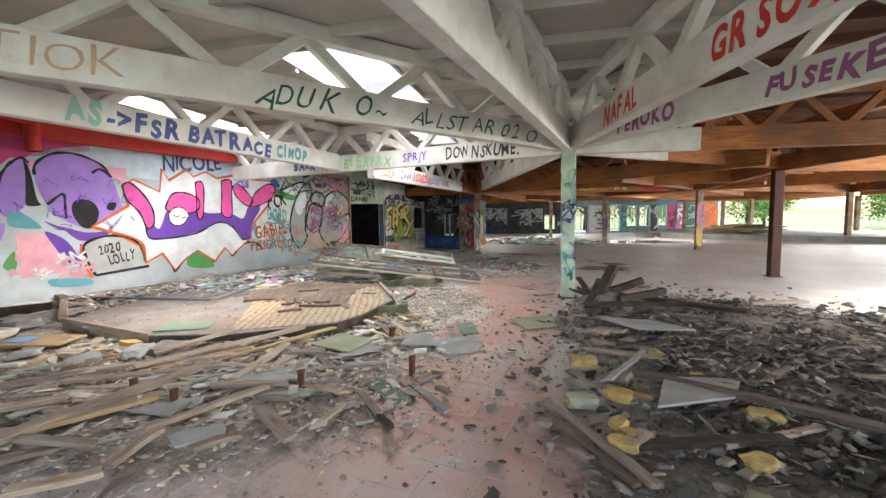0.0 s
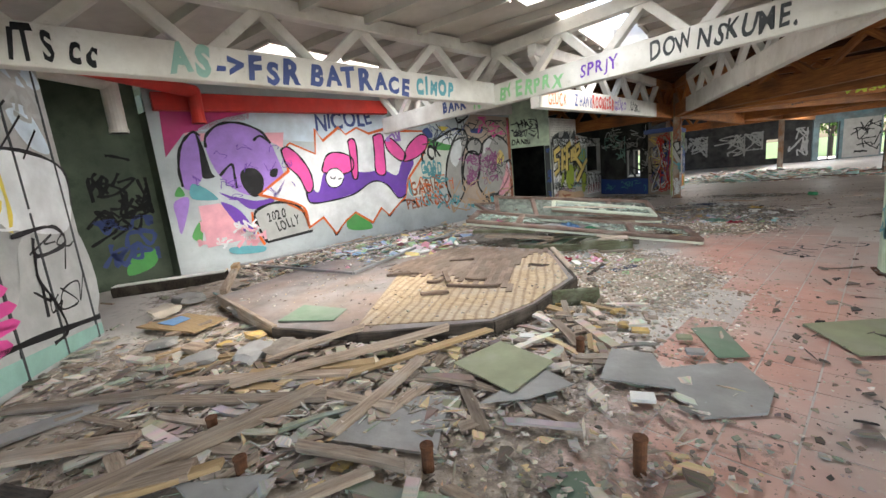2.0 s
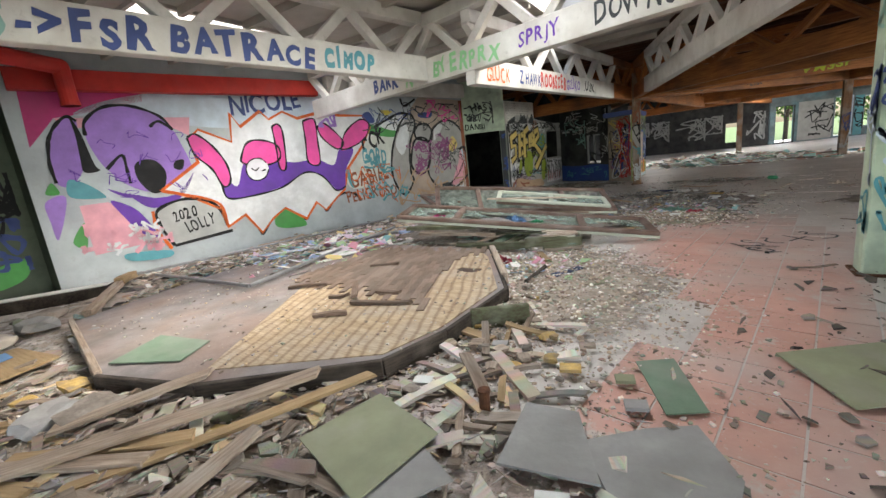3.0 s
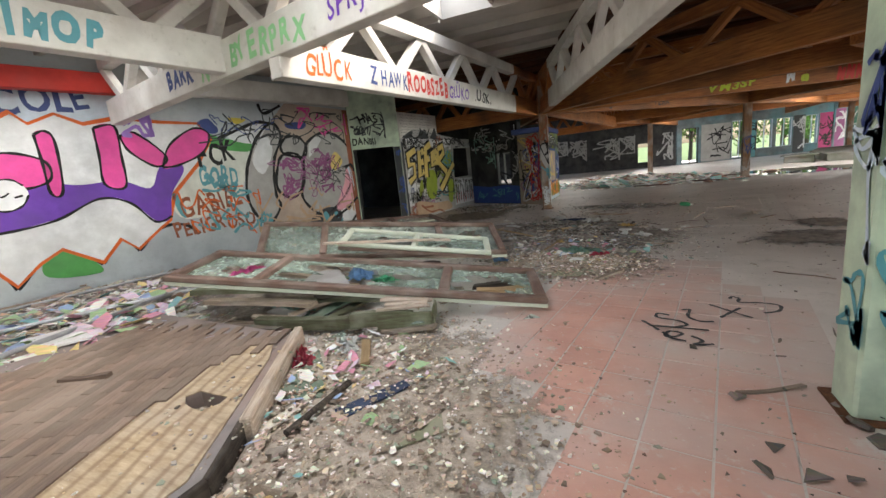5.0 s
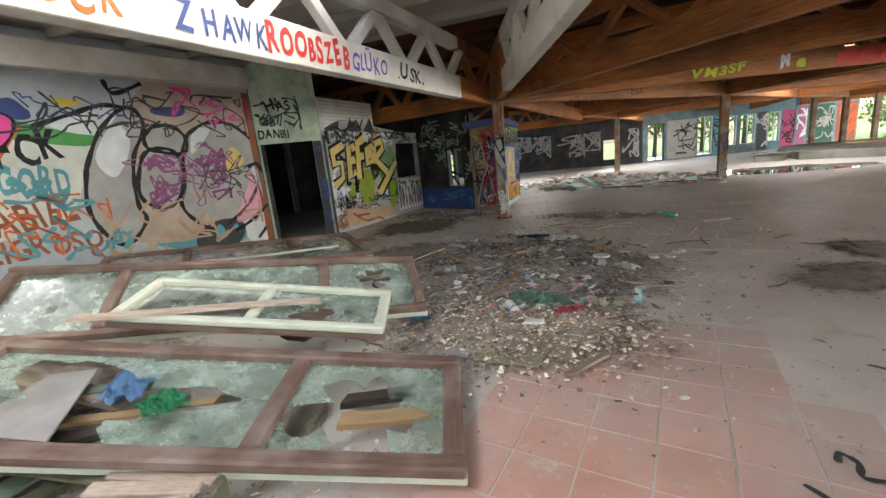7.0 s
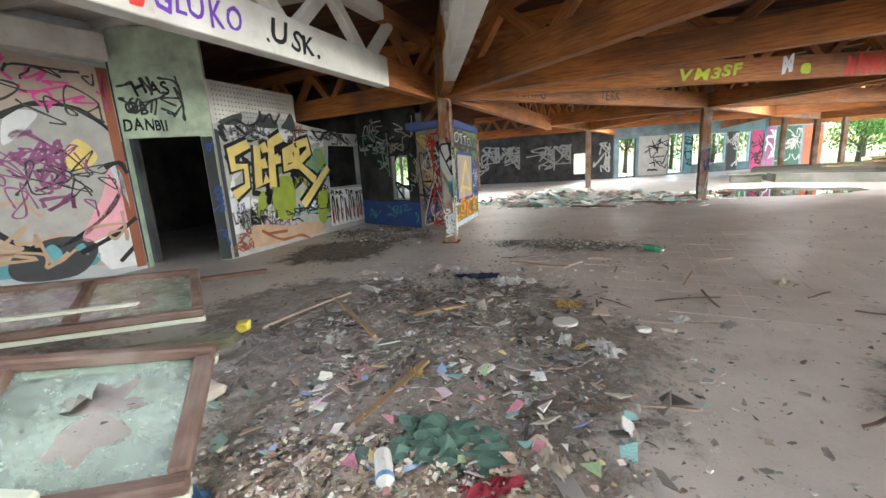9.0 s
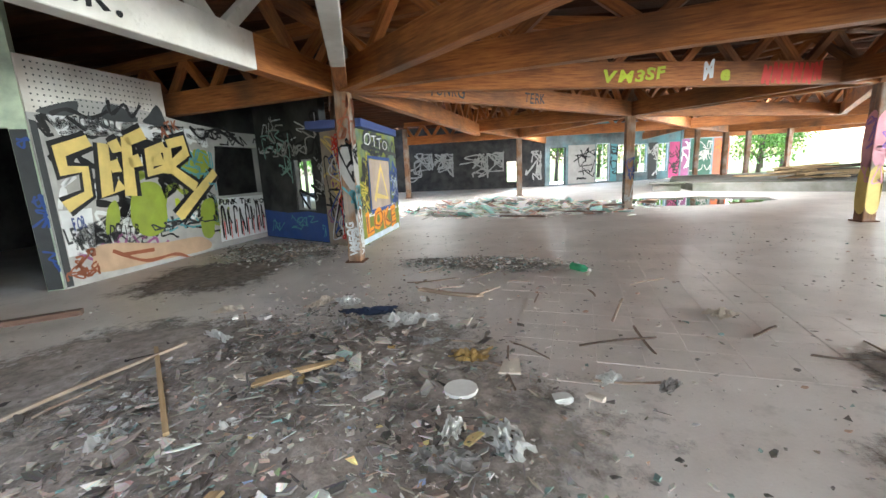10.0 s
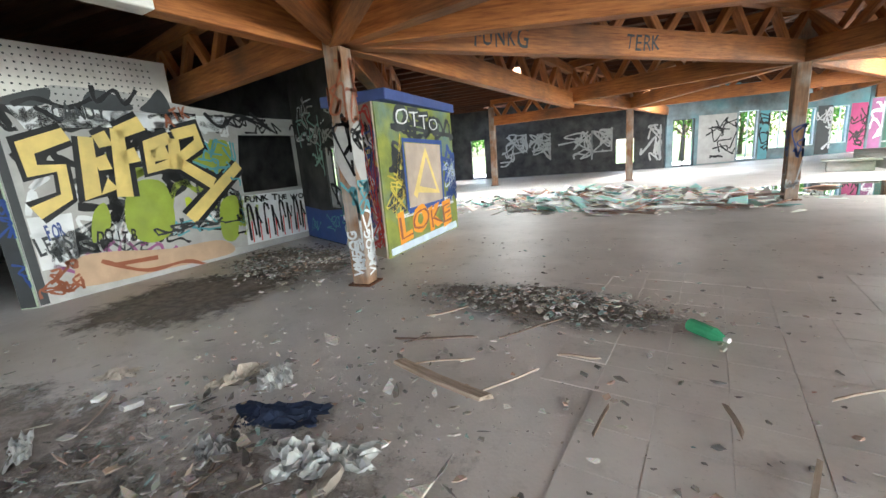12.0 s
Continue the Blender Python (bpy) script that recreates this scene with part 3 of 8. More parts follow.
cm.fill('painted_card', P_GREYWHITE, [[(1.51, 1.06), (1.98, 1.19), (2.43, 1.04), (2.6, 0.62), (2.64, 0.47), (1.63, 0.39), (1.51, 0.78)]], 3)
cm.stroke('card_edge', P_BLACK, [[(1.63, 0.39), (1.49, 0.78), (1.51, 1.06), (1.98, 1.19), (2.43, 1.02), (2.57, 0.59)], [(1.63, 0.39), (2.64, 0.47)]], 0.05, 4)
cm.stroke('card_edge', P_ORANGE, [[(1.57, 0.35), (1.43, 0.74), (1.43, 1.05)], [(1.63, 1.38), (2.13, 1.21), (2.52, 1.0), (2.58, 0.55)]], 0.05, 4)
cm.fill('star_ground', P_WHITE, [[(1.63, 1.38), (2.31, 1.82), (2.26, 2.25), (2.43, 2.4), (2.97, 2.15), (3.04, 2.69), (3.19, 2.43), (3.62, 2.72), (3.78, 2.56), (4.09, 2.71), (4.4, 2.57), (4.88, 2.68), (5.45, 2.62), (6.07, 2.61), (6.27, 2.34), (5.94, 1.88), (5.44, 1.39), (5.28, 0.93), (5.11, 0.82), (4.72, 0.53), (4.51, 0.74), (4.21, 0.42), (3.77, 0.73), (3.49, 0.57), (3.2, 0.31), (2.94, 0.73), (2.58, 0.55), (2.51, 0.92), (2.08, 1.2)]], 3, False)
cm.stroke('star_edge', P_ORANGE, [[(1.63, 1.38), (2.31, 1.82), (2.26, 2.25), (2.43, 2.4), (2.97, 2.15), (3.04, 2.69), (3.19, 2.43), (3.62, 2.72), (3.78, 2.56), (4.09, 2.71), (4.4, 2.57), (4.88, 2.68), (5.45, 2.62), (6.07, 2.61), (6.27, 2.34), (5.94, 1.88), (5.44, 1.39), (5.28, 0.93), (5.11, 0.82), (4.72, 0.53), (4.51, 0.74), (4.21, 0.42), (3.77, 0.73), (3.49, 0.57), (3.2, 0.31), (2.94, 0.73), (2.58, 0.55), (2.51, 0.92), (2.08, 1.2)]], 0.055, 4, True, False)
cm.fill('letter_shape', P_PURPLE, [[(2.69, 1.55), (2.9, 1.3), (3.1, 1.72), (3.34, 1.82), (3.68, 1.77), (4.15, 1.66), (4.69, 1.68), (5.09, 1.52), (5.3, 1.86), (5.59, 1.93), (5.67, 1.77), (5.4, 1.39), (5.29, 0.97), (5.06, 0.96), (4.76, 1.32), (4.37, 1.43), (3.8, 1.19), (3.19, 1.09), (2.7, 1.09), (2.63, 1.34)]], 5)
cm.fill('letter_shape', P_HOTPINK, [[(2.22, 2.26), (2.37, 2.32), (2.61, 2.1), (2.79, 1.75), (2.8, 1.42), (2.65, 1.33), (2.52, 1.67), (2.29, 1.95)], [(3.06, 1.78), (3.23, 2.1), (3.52, 2.16), (3.85, 2.03), (3.86, 1.77), (3.59, 1.66), (3.2, 1.69)], [(3.81, 2.41), (3.94, 2.46), (4.02, 2.29), (3.96, 1.59), (3.82, 1.57), (3.82, 2.01)], [(4.51, 2.51), (4.79, 2.54), (4.79, 2.08), (4.75, 1.58), (4.48, 1.64), (4.5, 2.09)], [(4.83, 2.38), (5.05, 2.44), (5.44, 2.04), (5.26, 1.87), (4.92, 2.13)], [(5.35, 1.85), (5.53, 2.23), (5.98, 2.52), (6.24, 2.41), (6.06, 2.08), (5.62, 1.88)]], 6)
cm.stroke('letter_outline', P_BLACK, [[(2.22, 2.26), (2.37, 2.32), (2.61, 2.1), (2.79, 1.75), (2.8, 1.42), (2.65, 1.33), (2.52, 1.67), (2.29, 1.95), (2.22, 2.26)], [(3.06, 1.78), (3.23, 2.1), (3.52, 2.16), (3.85, 2.03), (3.86, 1.77), (3.59, 1.66), (3.2, 1.69), (3.06, 1.78)], [(3.81, 2.41), (3.94, 2.46), (4.02, 2.29), (3.96, 1.59), (3.82, 1.57), (3.82, 2.01), (3.81, 2.41)], [(4.51, 2.51), (4.79, 2.54), (4.79, 2.08), (4.75, 1.58), (4.48, 1.64), (4.5, 2.09), (4.51, 2.51)], [(4.83, 2.38), (5.05, 2.44), (5.44, 2.04), (5.26, 1.87), (4.92, 2.13), (4.83, 2.38)], [(5.35, 1.85), (5.53, 2.23), (5.98, 2.52), (6.24, 2.41), (6.06, 2.08), (5.62, 1.88), (5.35, 1.85)], [(2.63, 1.34), (2.7, 1.09), (3.19, 1.08), (3.8, 1.17), (4.36, 1.42), (4.76, 1.3), (5.05, 0.94), (5.32, 1.0)]], 0.035, 7)
cm.fill('badge_shape', P_WHITE, [[(3.58, 1.57), (3.49, 1.43), (3.34, 1.37), (3.2, 1.41), (3.13, 1.54), (3.16, 1.69), (3.28, 1.79), (3.44, 1.8), (3.55, 1.71)]], 8)
cm.stroke('badge_outline', P_BLACK, [[(3.58, 1.57), (3.49, 1.43), (3.34, 1.37), (3.2, 1.41), (3.13, 1.54), (3.16, 1.69), (3.28, 1.79), (3.44, 1.8), (3.55, 1.71)], [(3.24, 1.62), (3.31, 1.57), (3.39, 1.62)], [(3.43, 1.55), (3.52, 1.57)]], 0.025, 9)
cm.stroke('star_edge', P_BLACK, [[(2.53, 0.52), (2.75, 0.7), (2.99, 0.7), (3.19, 0.27)], [(3.19, 0.27), (3.49, 0.57), (3.77, 0.73), (4.2, 0.4)], [(4.2, 0.4), (4.51, 0.74), (4.72, 0.5)], [(4.72, 0.5), (5.11, 0.82), (5.5, 0.81), (5.7, 0.6)]], 0.05, 2)
cm.text('2020', P_BLACK, 1.72, 0.82, 0.2, width=0.63, turn=4.3, coat=6, bold=0.006)
cm.text('LOLLY', P_BLACK, 1.9, 0.6, 0.2, width=0.62, turn=6.8, coat=6, bold=0.006)
cm.text('NICOLE', P_NAVY, 3.07, 2.69, 0.34, width=0.92, turn=4.2, coat=3, bold=0.012)
cm.fill('painted_ground', P_TAN, [[(7.97, 3.08), (9.68, 3.01), (9.68, 1.41), (9.68, 0.08), (8.33, 0.33), (7.17, 0.57), (6.78, 1.36), (6.88, 1.85), (7.63, 2.75)]], 0, False)
cm.fill('painted_ground', P_CREAM, [[(5.94, 2.21), (6.98, 2.09), (6.86, 1.75), (6.49, 1.09), (5.54, 0.91), (5.36, 1.38), (5.65, 1.74)]], 1)
cm.fill('painted_ground', P_GREEN, [[(6.14, 2.45), (6.49, 2.34), (7.03, 2.24), (6.93, 2.07), (6.09, 2.21)]], 2)
cm.fill('bubble_shape', P_SILVER, [[(6.86, 1.75), (7.11, 2.24), (7.44, 2.59), (7.65, 2.62), (7.74, 2.34), (7.51, 1.92), (7.42, 1.51), (7.4, 1.13), (7.46, 0.9), (7.23, 0.61), (7.02, 0.59), (6.82, 0.89), (6.76, 1.26)], [(8.39, 2.23), (8.76, 2.43), (9.24, 2.4), (9.63, 2.03), (9.65, 1.58), (9.44, 1.08), (8.98, 0.68), (8.51, 0.54), (8.16, 0.8), (8.04, 1.11), (8.19, 1.55), (8.25, 1.95)], [(7.47, 1.5), (7.61, 1.87), (7.8, 2.0), (8.09, 1.96), (8.19, 1.67), (8.14, 1.33), (7.9, 1.07), (7.67, 1.06), (7.47, 1.23)], [(7.72, 2.23), (7.9, 2.36), (8.17, 2.36), (8.34, 2.17), (8.26, 1.91), (7.8, 1.98), (7.7, 2.08)]], 3)
cm.stroke('bubble_outline', P_BLACK, [[(6.86, 1.75), (7.11, 2.24), (7.44, 2.59), (7.65, 2.62), (7.74, 2.34), (7.51, 1.92), (7.42, 1.51), (7.4, 1.13), (7.46, 0.9), (7.23, 0.61), (7.02, 0.59), (6.82, 0.89), (6.76, 1.26), (6.86, 1.75)], [(8.39, 2.23), (8.76, 2.43), (9.24, 2.4), (9.63, 2.03), (9.65, 1.58), (9.44, 1.08), (8.98, 0.68), (8.51, 0.54), (8.16, 0.8), (8.04, 1.11), (8.19, 1.55), (8.25, 1.95), (8.39, 2.23)], [(7.47, 1.5), (7.61, 1.87), (7.8, 2.0), (8.09, 1.96), (8.19, 1.67), (8.14, 1.33), (7.9, 1.07), (7.67, 1.06), (7.47, 1.23), (7.47, 1.5)], [(7.72, 2.23), (7.9, 2.36), (8.17, 2.36), (8.34, 2.17), (8.26, 1.91), (7.8, 1.98), (7.7, 2.08), (7.72, 2.23)]], 0.06, 5)
cm.fill('painted_ground', P_WHITE, [[(6.58, 2.36), (7.04, 2.6), (7.44, 2.61), (7.11, 2.24)], [(8.97, 0.65), (9.35, 1.02), (9.65, 1.38), (9.48, 0.87), (9.15, 0.66)]], 4)
cm.stroke('painted_arc', P_BLACK, [[(6.4, 2.34), (6.89, 2.53), (7.25, 2.66), (7.65, 2.62)], [(7.34, 3.03), (7.44, 2.84), (7.85, 3.02)], [(9.35, 0.19), (9.66, 0.45)]], 0.06, 5)
cm.fill('painted_ground', P_TEAL, [[(7.49, 0.48), (8.09, 0.42), (8.95, 0.56), (9.04, 0.22), (8.05, 0.26)], [(5.39, 1.38), (5.52, 1.32), (5.56, 0.95), (5.45, 1.02)]], 4)
cm.fill('painted_ground', P_NAVY, [[(6.06, 2.6), (6.28, 2.7), (6.43, 2.48), (6.26, 2.43)], [(7.94, 2.66), (8.42, 2.67), (8.33, 2.53), (7.94, 2.55)]], 4)
cm.fill('painted_ground', P_YELLOW, [[(6.66, 2.73), (7.02, 2.71), (6.81, 2.61)]], 4)
cm.fill('painted_ground', P_DARKGREY, [[(8.2, 0.5), (8.62, 0.68), (9.0, 0.62), (9.1, 0.4), (8.8, 0.12), (8.2, 0.2)]], 5)
cm.fill('painted_ground', P_TEAL, [[(8.5, 0.5), (8.62, 0.6), (8.7, 0.45), (8.58, 0.3)], [(8.85, 0.5), (8.95, 0.55), (8.98, 0.38)]], 6)
cm.fill('painted_ground', P_PINK, [[(8.95, 0.6), (9.3, 1.2), (9.47, 1.57), (9.66, 0.8), (9.3, 0.62)]], 5)
cm.fill('painted_ground', P_SKY, [[(9.47, 1.6), (9.6, 1.5), (9.62, 0.95), (9.6, 1.1)]], 6)
cm.fill('painted_ground', P_WHITE, [[(8.97, 0.52), (9.6, 0.7), (9.6, 0.08), (9.2, 0.1)]], 4, False)
cm.stroke('painted_arc', P_BLACK, [[(8.9, 0.42), (9.3, 0.58), (9.68, 0.82)], [(9.4, 1.6), (9.6, 1.66), (9.68, 1.5)]], 0.07, 7)
cm.fill('panel_edge', P_BROWN, [[(9.55, 0.05), (9.69, 0.05), (9.69, 3.0), (9.55, 3.0)]], 6, False)
cm.scrawl('tag_scribble', P_PLUM, 7.52, 8.12, 1.12, 1.9, 9, 0.04, 430, 4, 0.16)
cm.scrawl('tag_scribble', P_PLUM, 8.45, 8.95, 1.0, 2.1, 9, 0.045, 431, 4, 0.2)
cm.fill('painted_ground', P_GOLD, [[(8.95, 1.7), (9.15, 2.0), (9.35, 1.75), (9.1, 1.55)]], 4)
cm.fill('painted_ground', P_WHITE, [[(7.0, 1.9), (7.35, 2.4), (7.5, 2.1), (7.2, 1.6)], [(8.4, 1.9), (8.5, 2.3), (8.8, 2.3)]], 4)
cm.text('FCK', P_BLACK, 5.95, 1.85, 0.42, width=0.75, turn=6.8, coat=5, bold=0.02)
cm.text('GORD', P_TEAL, 5.9, 1.5, 0.38, width=0.62, turn=-2.3, coat=5, bold=0.02)
cm.text('GABIEL', P_BROWN, 5.5, 0.92, 0.36, width=0.68, turn=7.3, coat=5, bold=0.01)
cm.text('PELIGROSO', P_BROWN, 5.32, 0.6, 0.26, width=0.82, turn=1.1, coat=5, bold=0.008)
cm.scrawl('tag_scribble', P_HOTPINK, 8.16, 9.6, 2.29, 2.99, 9, 0.035, 1, 6, 0.22)
cm.scrawl('tag_scribble', P_PLUM, 7.47, 8.92, 1.23, 1.86, 9, 0.025, 2, 6, 0.2)
cm.scrawl('tag_scribble', P_DARKGREY, 8.25, 9.51, 1.2, 1.84, 8, 0.02, 3, 6, 0.2)
cm.scrawl('tag_scribble', P_NAVY, 6.18, 7.85, 2.43, 2.76, 6, 0.02, 4, 6, 0.15)
cs.fill('painted_ground', P_SILVER, [[(0.18, 2.21), (0.63, 2.44), (1.24, 2.44), (2.21, 2.3), (4.37, 2.11), (2.88, 1.94), (2.72, 0.96), (4.48, 0.82), (4.3, -0.13), (2.3, 0.15), (0.12, 0.13)]], 0, False)
cs.fill('painted_ground', P_OLIVE, [[(1.17, 1.25), (1.59, 1.25), (1.61, 0.64), (1.28, 0.47), (1.02, 0.71)], [(0.7, 0.95), (0.85, 1.07), (0.85, 0.78), (0.63, 0.61)], [(2.12, 1.66), (2.65, 1.82), (2.59, 1.29), (2.06, 1.16)], [(2.36, 0.87), (2.66, 0.92), (2.53, 0.29), (2.29, 0.34)]], 2)
cs.fill('painted_ground', P_TAN2, [[(0.46, 0.47), (0.81, 0.46), (1.47, 0.34), (2.24, 0.3), (2.4, 0.06), (1.41, 0.07), (0.43, 0.11), (0.38, 0.31)]], 3)
cs.stroke('letter_backing', P_BLACK, [[(0.64, 1.9), (0.25, 1.75), (0.26, 1.5), (0.52, 1.52), (0.5, 1.19), (0.19, 1.04)], [(0.82, 1.87), (0.75, 1.15), (0.99, 1.3)], [(0.91, 1.81), (1.06, 1.86)], [(0.86, 1.54), (1.0, 1.57)], [(1.17, 1.97), (1.09, 1.12)], [(1.16, 1.92), (1.47, 2.05)], [(1.15, 1.6), (1.34, 1.65)], [(1.8, 1.87), (1.51, 1.76), (1.47, 1.45), (1.75, 1.52)], [(1.52, 1.62), (1.73, 1.67)], [(1.84, 1.85), (1.8, 1.43)], [(1.85, 1.9), (2.17, 1.98), (2.2, 1.78), (1.82, 1.54)], [(1.85, 1.52), (2.31, 1.18)], [(2.79, 1.44), (1.85, 0.7)]], 0.27, 4, False, False)
cs.stroke('letter_shape', P_GOLD, [[(0.64, 1.9), (0.25, 1.75), (0.26, 1.5), (0.52, 1.52), (0.5, 1.19), (0.19, 1.04)], [(0.82, 1.87), (0.75, 1.15), (0.99, 1.3)], [(0.91, 1.81), (1.06, 1.86)], [(0.86, 1.54), (1.0, 1.57)], [(1.17, 1.97), (1.09, 1.12)], [(1.16, 1.92), (1.47, 2.05)], [(1.15, 1.6), (1.34, 1.65)], [(1.8, 1.87), (1.51, 1.76), (1.47, 1.45), (1.75, 1.52)], [(1.52, 1.62), (1.73, 1.67)], [(1.84, 1.85), (1.8, 1.43)], [(1.85, 1.9), (2.17, 1.98), (2.2, 1.78), (1.82, 1.54)], [(1.85, 1.52), (2.31, 1.18)], [(2.79, 1.44), (1.85, 0.7)]], 0.15, 5, False, False)
cs.stroke('painted_marks', P_BLACK, [[(0.25, 2.2), (0.45, 2.28), (0.73, 2.2), (0.98, 2.32)], [(0.43, 2.19), (0.64, 2.04)], [(1.01, 2.48), (1.03, 2.29), (1.24, 2.44), (1.33, 2.28), (1.5, 2.47)], [(2.37, 2.23), (2.6, 2.03), (2.93, 2.22), (3.45, 2.05)], [(3.16, 2.27), (3.55, 1.99)]], 0.05, 2)
cs.stroke('painted_shade', P_BROWN, [[(0.66, 0.37), (1.13, 0.12), (1.66, 0.11), (1.98, -0.04)], [(0.77, 0.29), (1.3, 0.26)]], 0.05, 4)
cs.fill('painted_ground', P_WHITE, [[(2.7, 0.12), (4.3, 0.1), (4.3, 0.92), (2.75, 0.94)], [(0.3, 1.95), (1.3, 2.0), (2.6, 1.95), (2.7, 2.18), (0.2, 2.19)], [(0.1, 0.4), (0.45, 0.4), (0.5, 1.0), (0.1, 1.0)]], 1, False)
for k in range(9):
    cs.stroke('tall_letter', P_BLACK, [[(2.78 + 0.165 * k, 0.18 + 0.02 * (k % 3)), (2.8 + 0.165 * k, 0.72), (2.86 + 0.165 * k, 0.74 - 0.3 * (k % 2)), (2.89 + 0.165 * k, 0.25 + 0.2 * (k % 3))]], 0.04, 7, False, k % 2 == 0)
    cs.stroke('letter_shadow', P_RED, [[(2.82 + 0.165 * k, 0.14), (2.84 + 0.165 * k, 0.5)]], 0.022, 6)
for k, (mt, n_, w_) in enumerate(((P_BLACK, 12, 0.09), (P_DARKGREY, 12, 0.05), (P_WHITE, 10, 0.05), (P_OLIVE, 4, 0.08))):
    cs.scrawl('spray_haze', mt, 0.12, 2.68, 0.55, 1.9, n_, w_, 420 + k, 1, 0.2)
cs.text('CANDY', P_DARKGREY, 0.57, 2.06, 0.17, width=0.78, turn=3.2, coat=6, bold=0.006)
cs.text('FUNK THE WORLD', P_BLACK, 2.77, 0.83, 0.1, width=1.45, turn=-3.2, coat=6, bold=0.006)
cs.text('DO IT B', P_BLACK, 0.66, 0.6, 0.15, width=0.55, turn=-7.4, coat=6, bold=0.006)
cs.text('FOR', P_NAVY, 0.23, 0.73, 0.17, width=0.44, turn=9.5, coat=6, bold=0.006)
cs.text('LETS', P_DARKGREY, 0.12, 0.56, 0.2, width=0.52, turn=3.5, coat=6, bold=0.006)
cs.text('ATK', P_BROWN, 1.76, 2.03, 0.16, width=1.09, turn=17.2, coat=6, bold=0.006)
cs.scrawl('tag_scribble', P_BROWN, 0.03, 0.42, 0.09, 0.45, 8, 0.025, 13, 6, 0.12)
cs.scrawl('tag_scribble', P_DARKGREY, 1.22, 2.61, 0.56, 0.65, 8, 0.025, 14, 6, 0.15)
cs.scrawl('tag_scribble', P_TEAL, 1.87, 2.75, 1.1, 1.82, 7, 0.03, 15, 6, 0.15)
ca.fill('painted_ground', P_SILVER, [[(0.24, 2.62), (1.91, 2.97), (1.91, 1.9), (1.35, 2.04), (0.33, 1.95), (0.08, 1.88)]], 0, False)
ca.fill('painted_ground', P_PLUM, [[(0.22, 2.27), (0.75, 2.67), (1.0, 2.62), (0.47, 2.26)]], 1)
ca.fill('painted_ground', P_GREENLIGHT, [[(0.27, 2.23), (0.46, 2.36), (0.75, 2.33), (0.9, 2.19), (0.73, 2.06), (0.36, 2.02), (0.22, 2.08)], [(0.15, 2.6), (0.63, 2.74), (0.63, 2.62), (0.25, 2.55)]], 2)
ca.fill('painted_ground', P_SKY, [[(1.26, 2.41), (1.57, 2.46), (1.78, 2.06), (1.45, 2.1)], [(1.22, 2.84), (1.68, 2.97), (1.91, 2.72), (1.53, 2.67)]], 2)
ca.fill('bubble_shape', P_WHITE, [[(0.04, 1.85), (0.38, 1.97), (1.28, 2.04), (1.91, 1.89), (1.91, 1.5), (1.64, 1.23), (0.91, 1.33), (0.75, 1.4), (0.16, 1.38), (0.16, 1.59), (0.03, 1.73)]], 3)
ca.fill('painted_ground', P_GREYWHITE, [[(1.02, 1.27), (1.86, 1.28), (1.89, 0.29), (0.18, 0.37), (0.01, 0.37), (0.72, 0.7)]], 1)
ca.stroke('bubble_outline', P_BLACK, [[(0.04, 1.85), (0.38, 1.97), (1.28, 2.04), (1.91, 1.89), (1.91, 1.5)]], 0.035, 5)
ca.stroke('yellow_loops', P_YELLOW, [[(0.35, 1.79), (0.56, 1.83), (0.37, 1.64), (0.72, 1.7), (0.5, 1.48), (0.85, 1.58), (0.53, 1.2)], [(0.92, 1.85), (0.94, 1.52), (0.88, 1.31)]], 0.05, 6)
ca.stroke('white_loops', P_WHITE, [[(0.15, 1.56), (0.16, 1.38), (0.42, 1.43), (0.6, 1.56), (0.63, 1.39), (0.92, 1.34), (1.2, 1.48), (1.39, 1.34), (1.75, 1.43)]], 0.03, 7)
ca.stroke('pink_loops', P_HOTPINK, [[(0.13, 1.49), (0.44, 1.45), (0.17, 1.31), (0.53, 1.31), (0.16, 1.18), (0.51, 1.14), (0.18, 1.02), (0.55, 0.99), (0.23, 0.91), (0.61, 0.87), (0.22, 0.77), (0.66, 0.71), (0.21, 0.64), (0.65, 0.56), (0.21, 0.53), (0.5, 0.41), (0.19, 0.39), (0.31, 0.27)], [(0.17, 1.41), (0.38, 1.21), (0.35, 0.94), (0.38, 0.65), (0.3, 0.33)]], 0.075, 6)
ca.stroke('face_outline', P_BLACK, [[(0.86, 1.27), (1.47, 1.31), (1.61, 1.12), (1.13, 1.06), (1.14, 1.23)], [(1.11, 1.11), (1.06, 0.85), (1.2, 0.61), (1.28, 0.29), (1.03, 0.23)], [(1.08, 0.78), (1.05, 0.49)], [(0.02, 1.85), (0.07, 1.69), (0.01, 1.61)]], 0.04, 6)
ca.stroke('black_line', P_BLACK, [[(0.09, 0.4), (0.75, 0.36), (1.91, 0.23)]], 0.06, 6)
ca.fill('painted_foot', P_MINTDARK, [[(0.01, 0.31), (1.91, 0.16), (1.91, 0.03), (0.1, 0.09)]], 4, False)
ca.stroke('diagonal_stroke', P_BLACK, [[(0.14, 2.21), (0.84, 2.76)]], 0.02, 8)
ca.stroke('diagonal_stroke', P_BLACK, [[(0.32, 2.17), (0.98, 2.67)]], 0.02, 8)
ca.stroke('diagonal_stroke', P_BLACK, [[(0.53, 2.13), (1.12, 2.58)]], 0.02, 8)
ca.stroke('diagonal_stroke', P_BLACK, [[(0.76, 2.08), (1.27, 2.48)]], 0.02, 8)
ca.stroke('diagonal_stroke', P_BLACK, [[(1.02, 2.02), (1.43, 2.37)]], 0.02, 8)
ca.stroke('diagonal_stroke', P_BLACK, [[(1.31, 1.96), (1.61, 2.26)]], 0.02, 8)
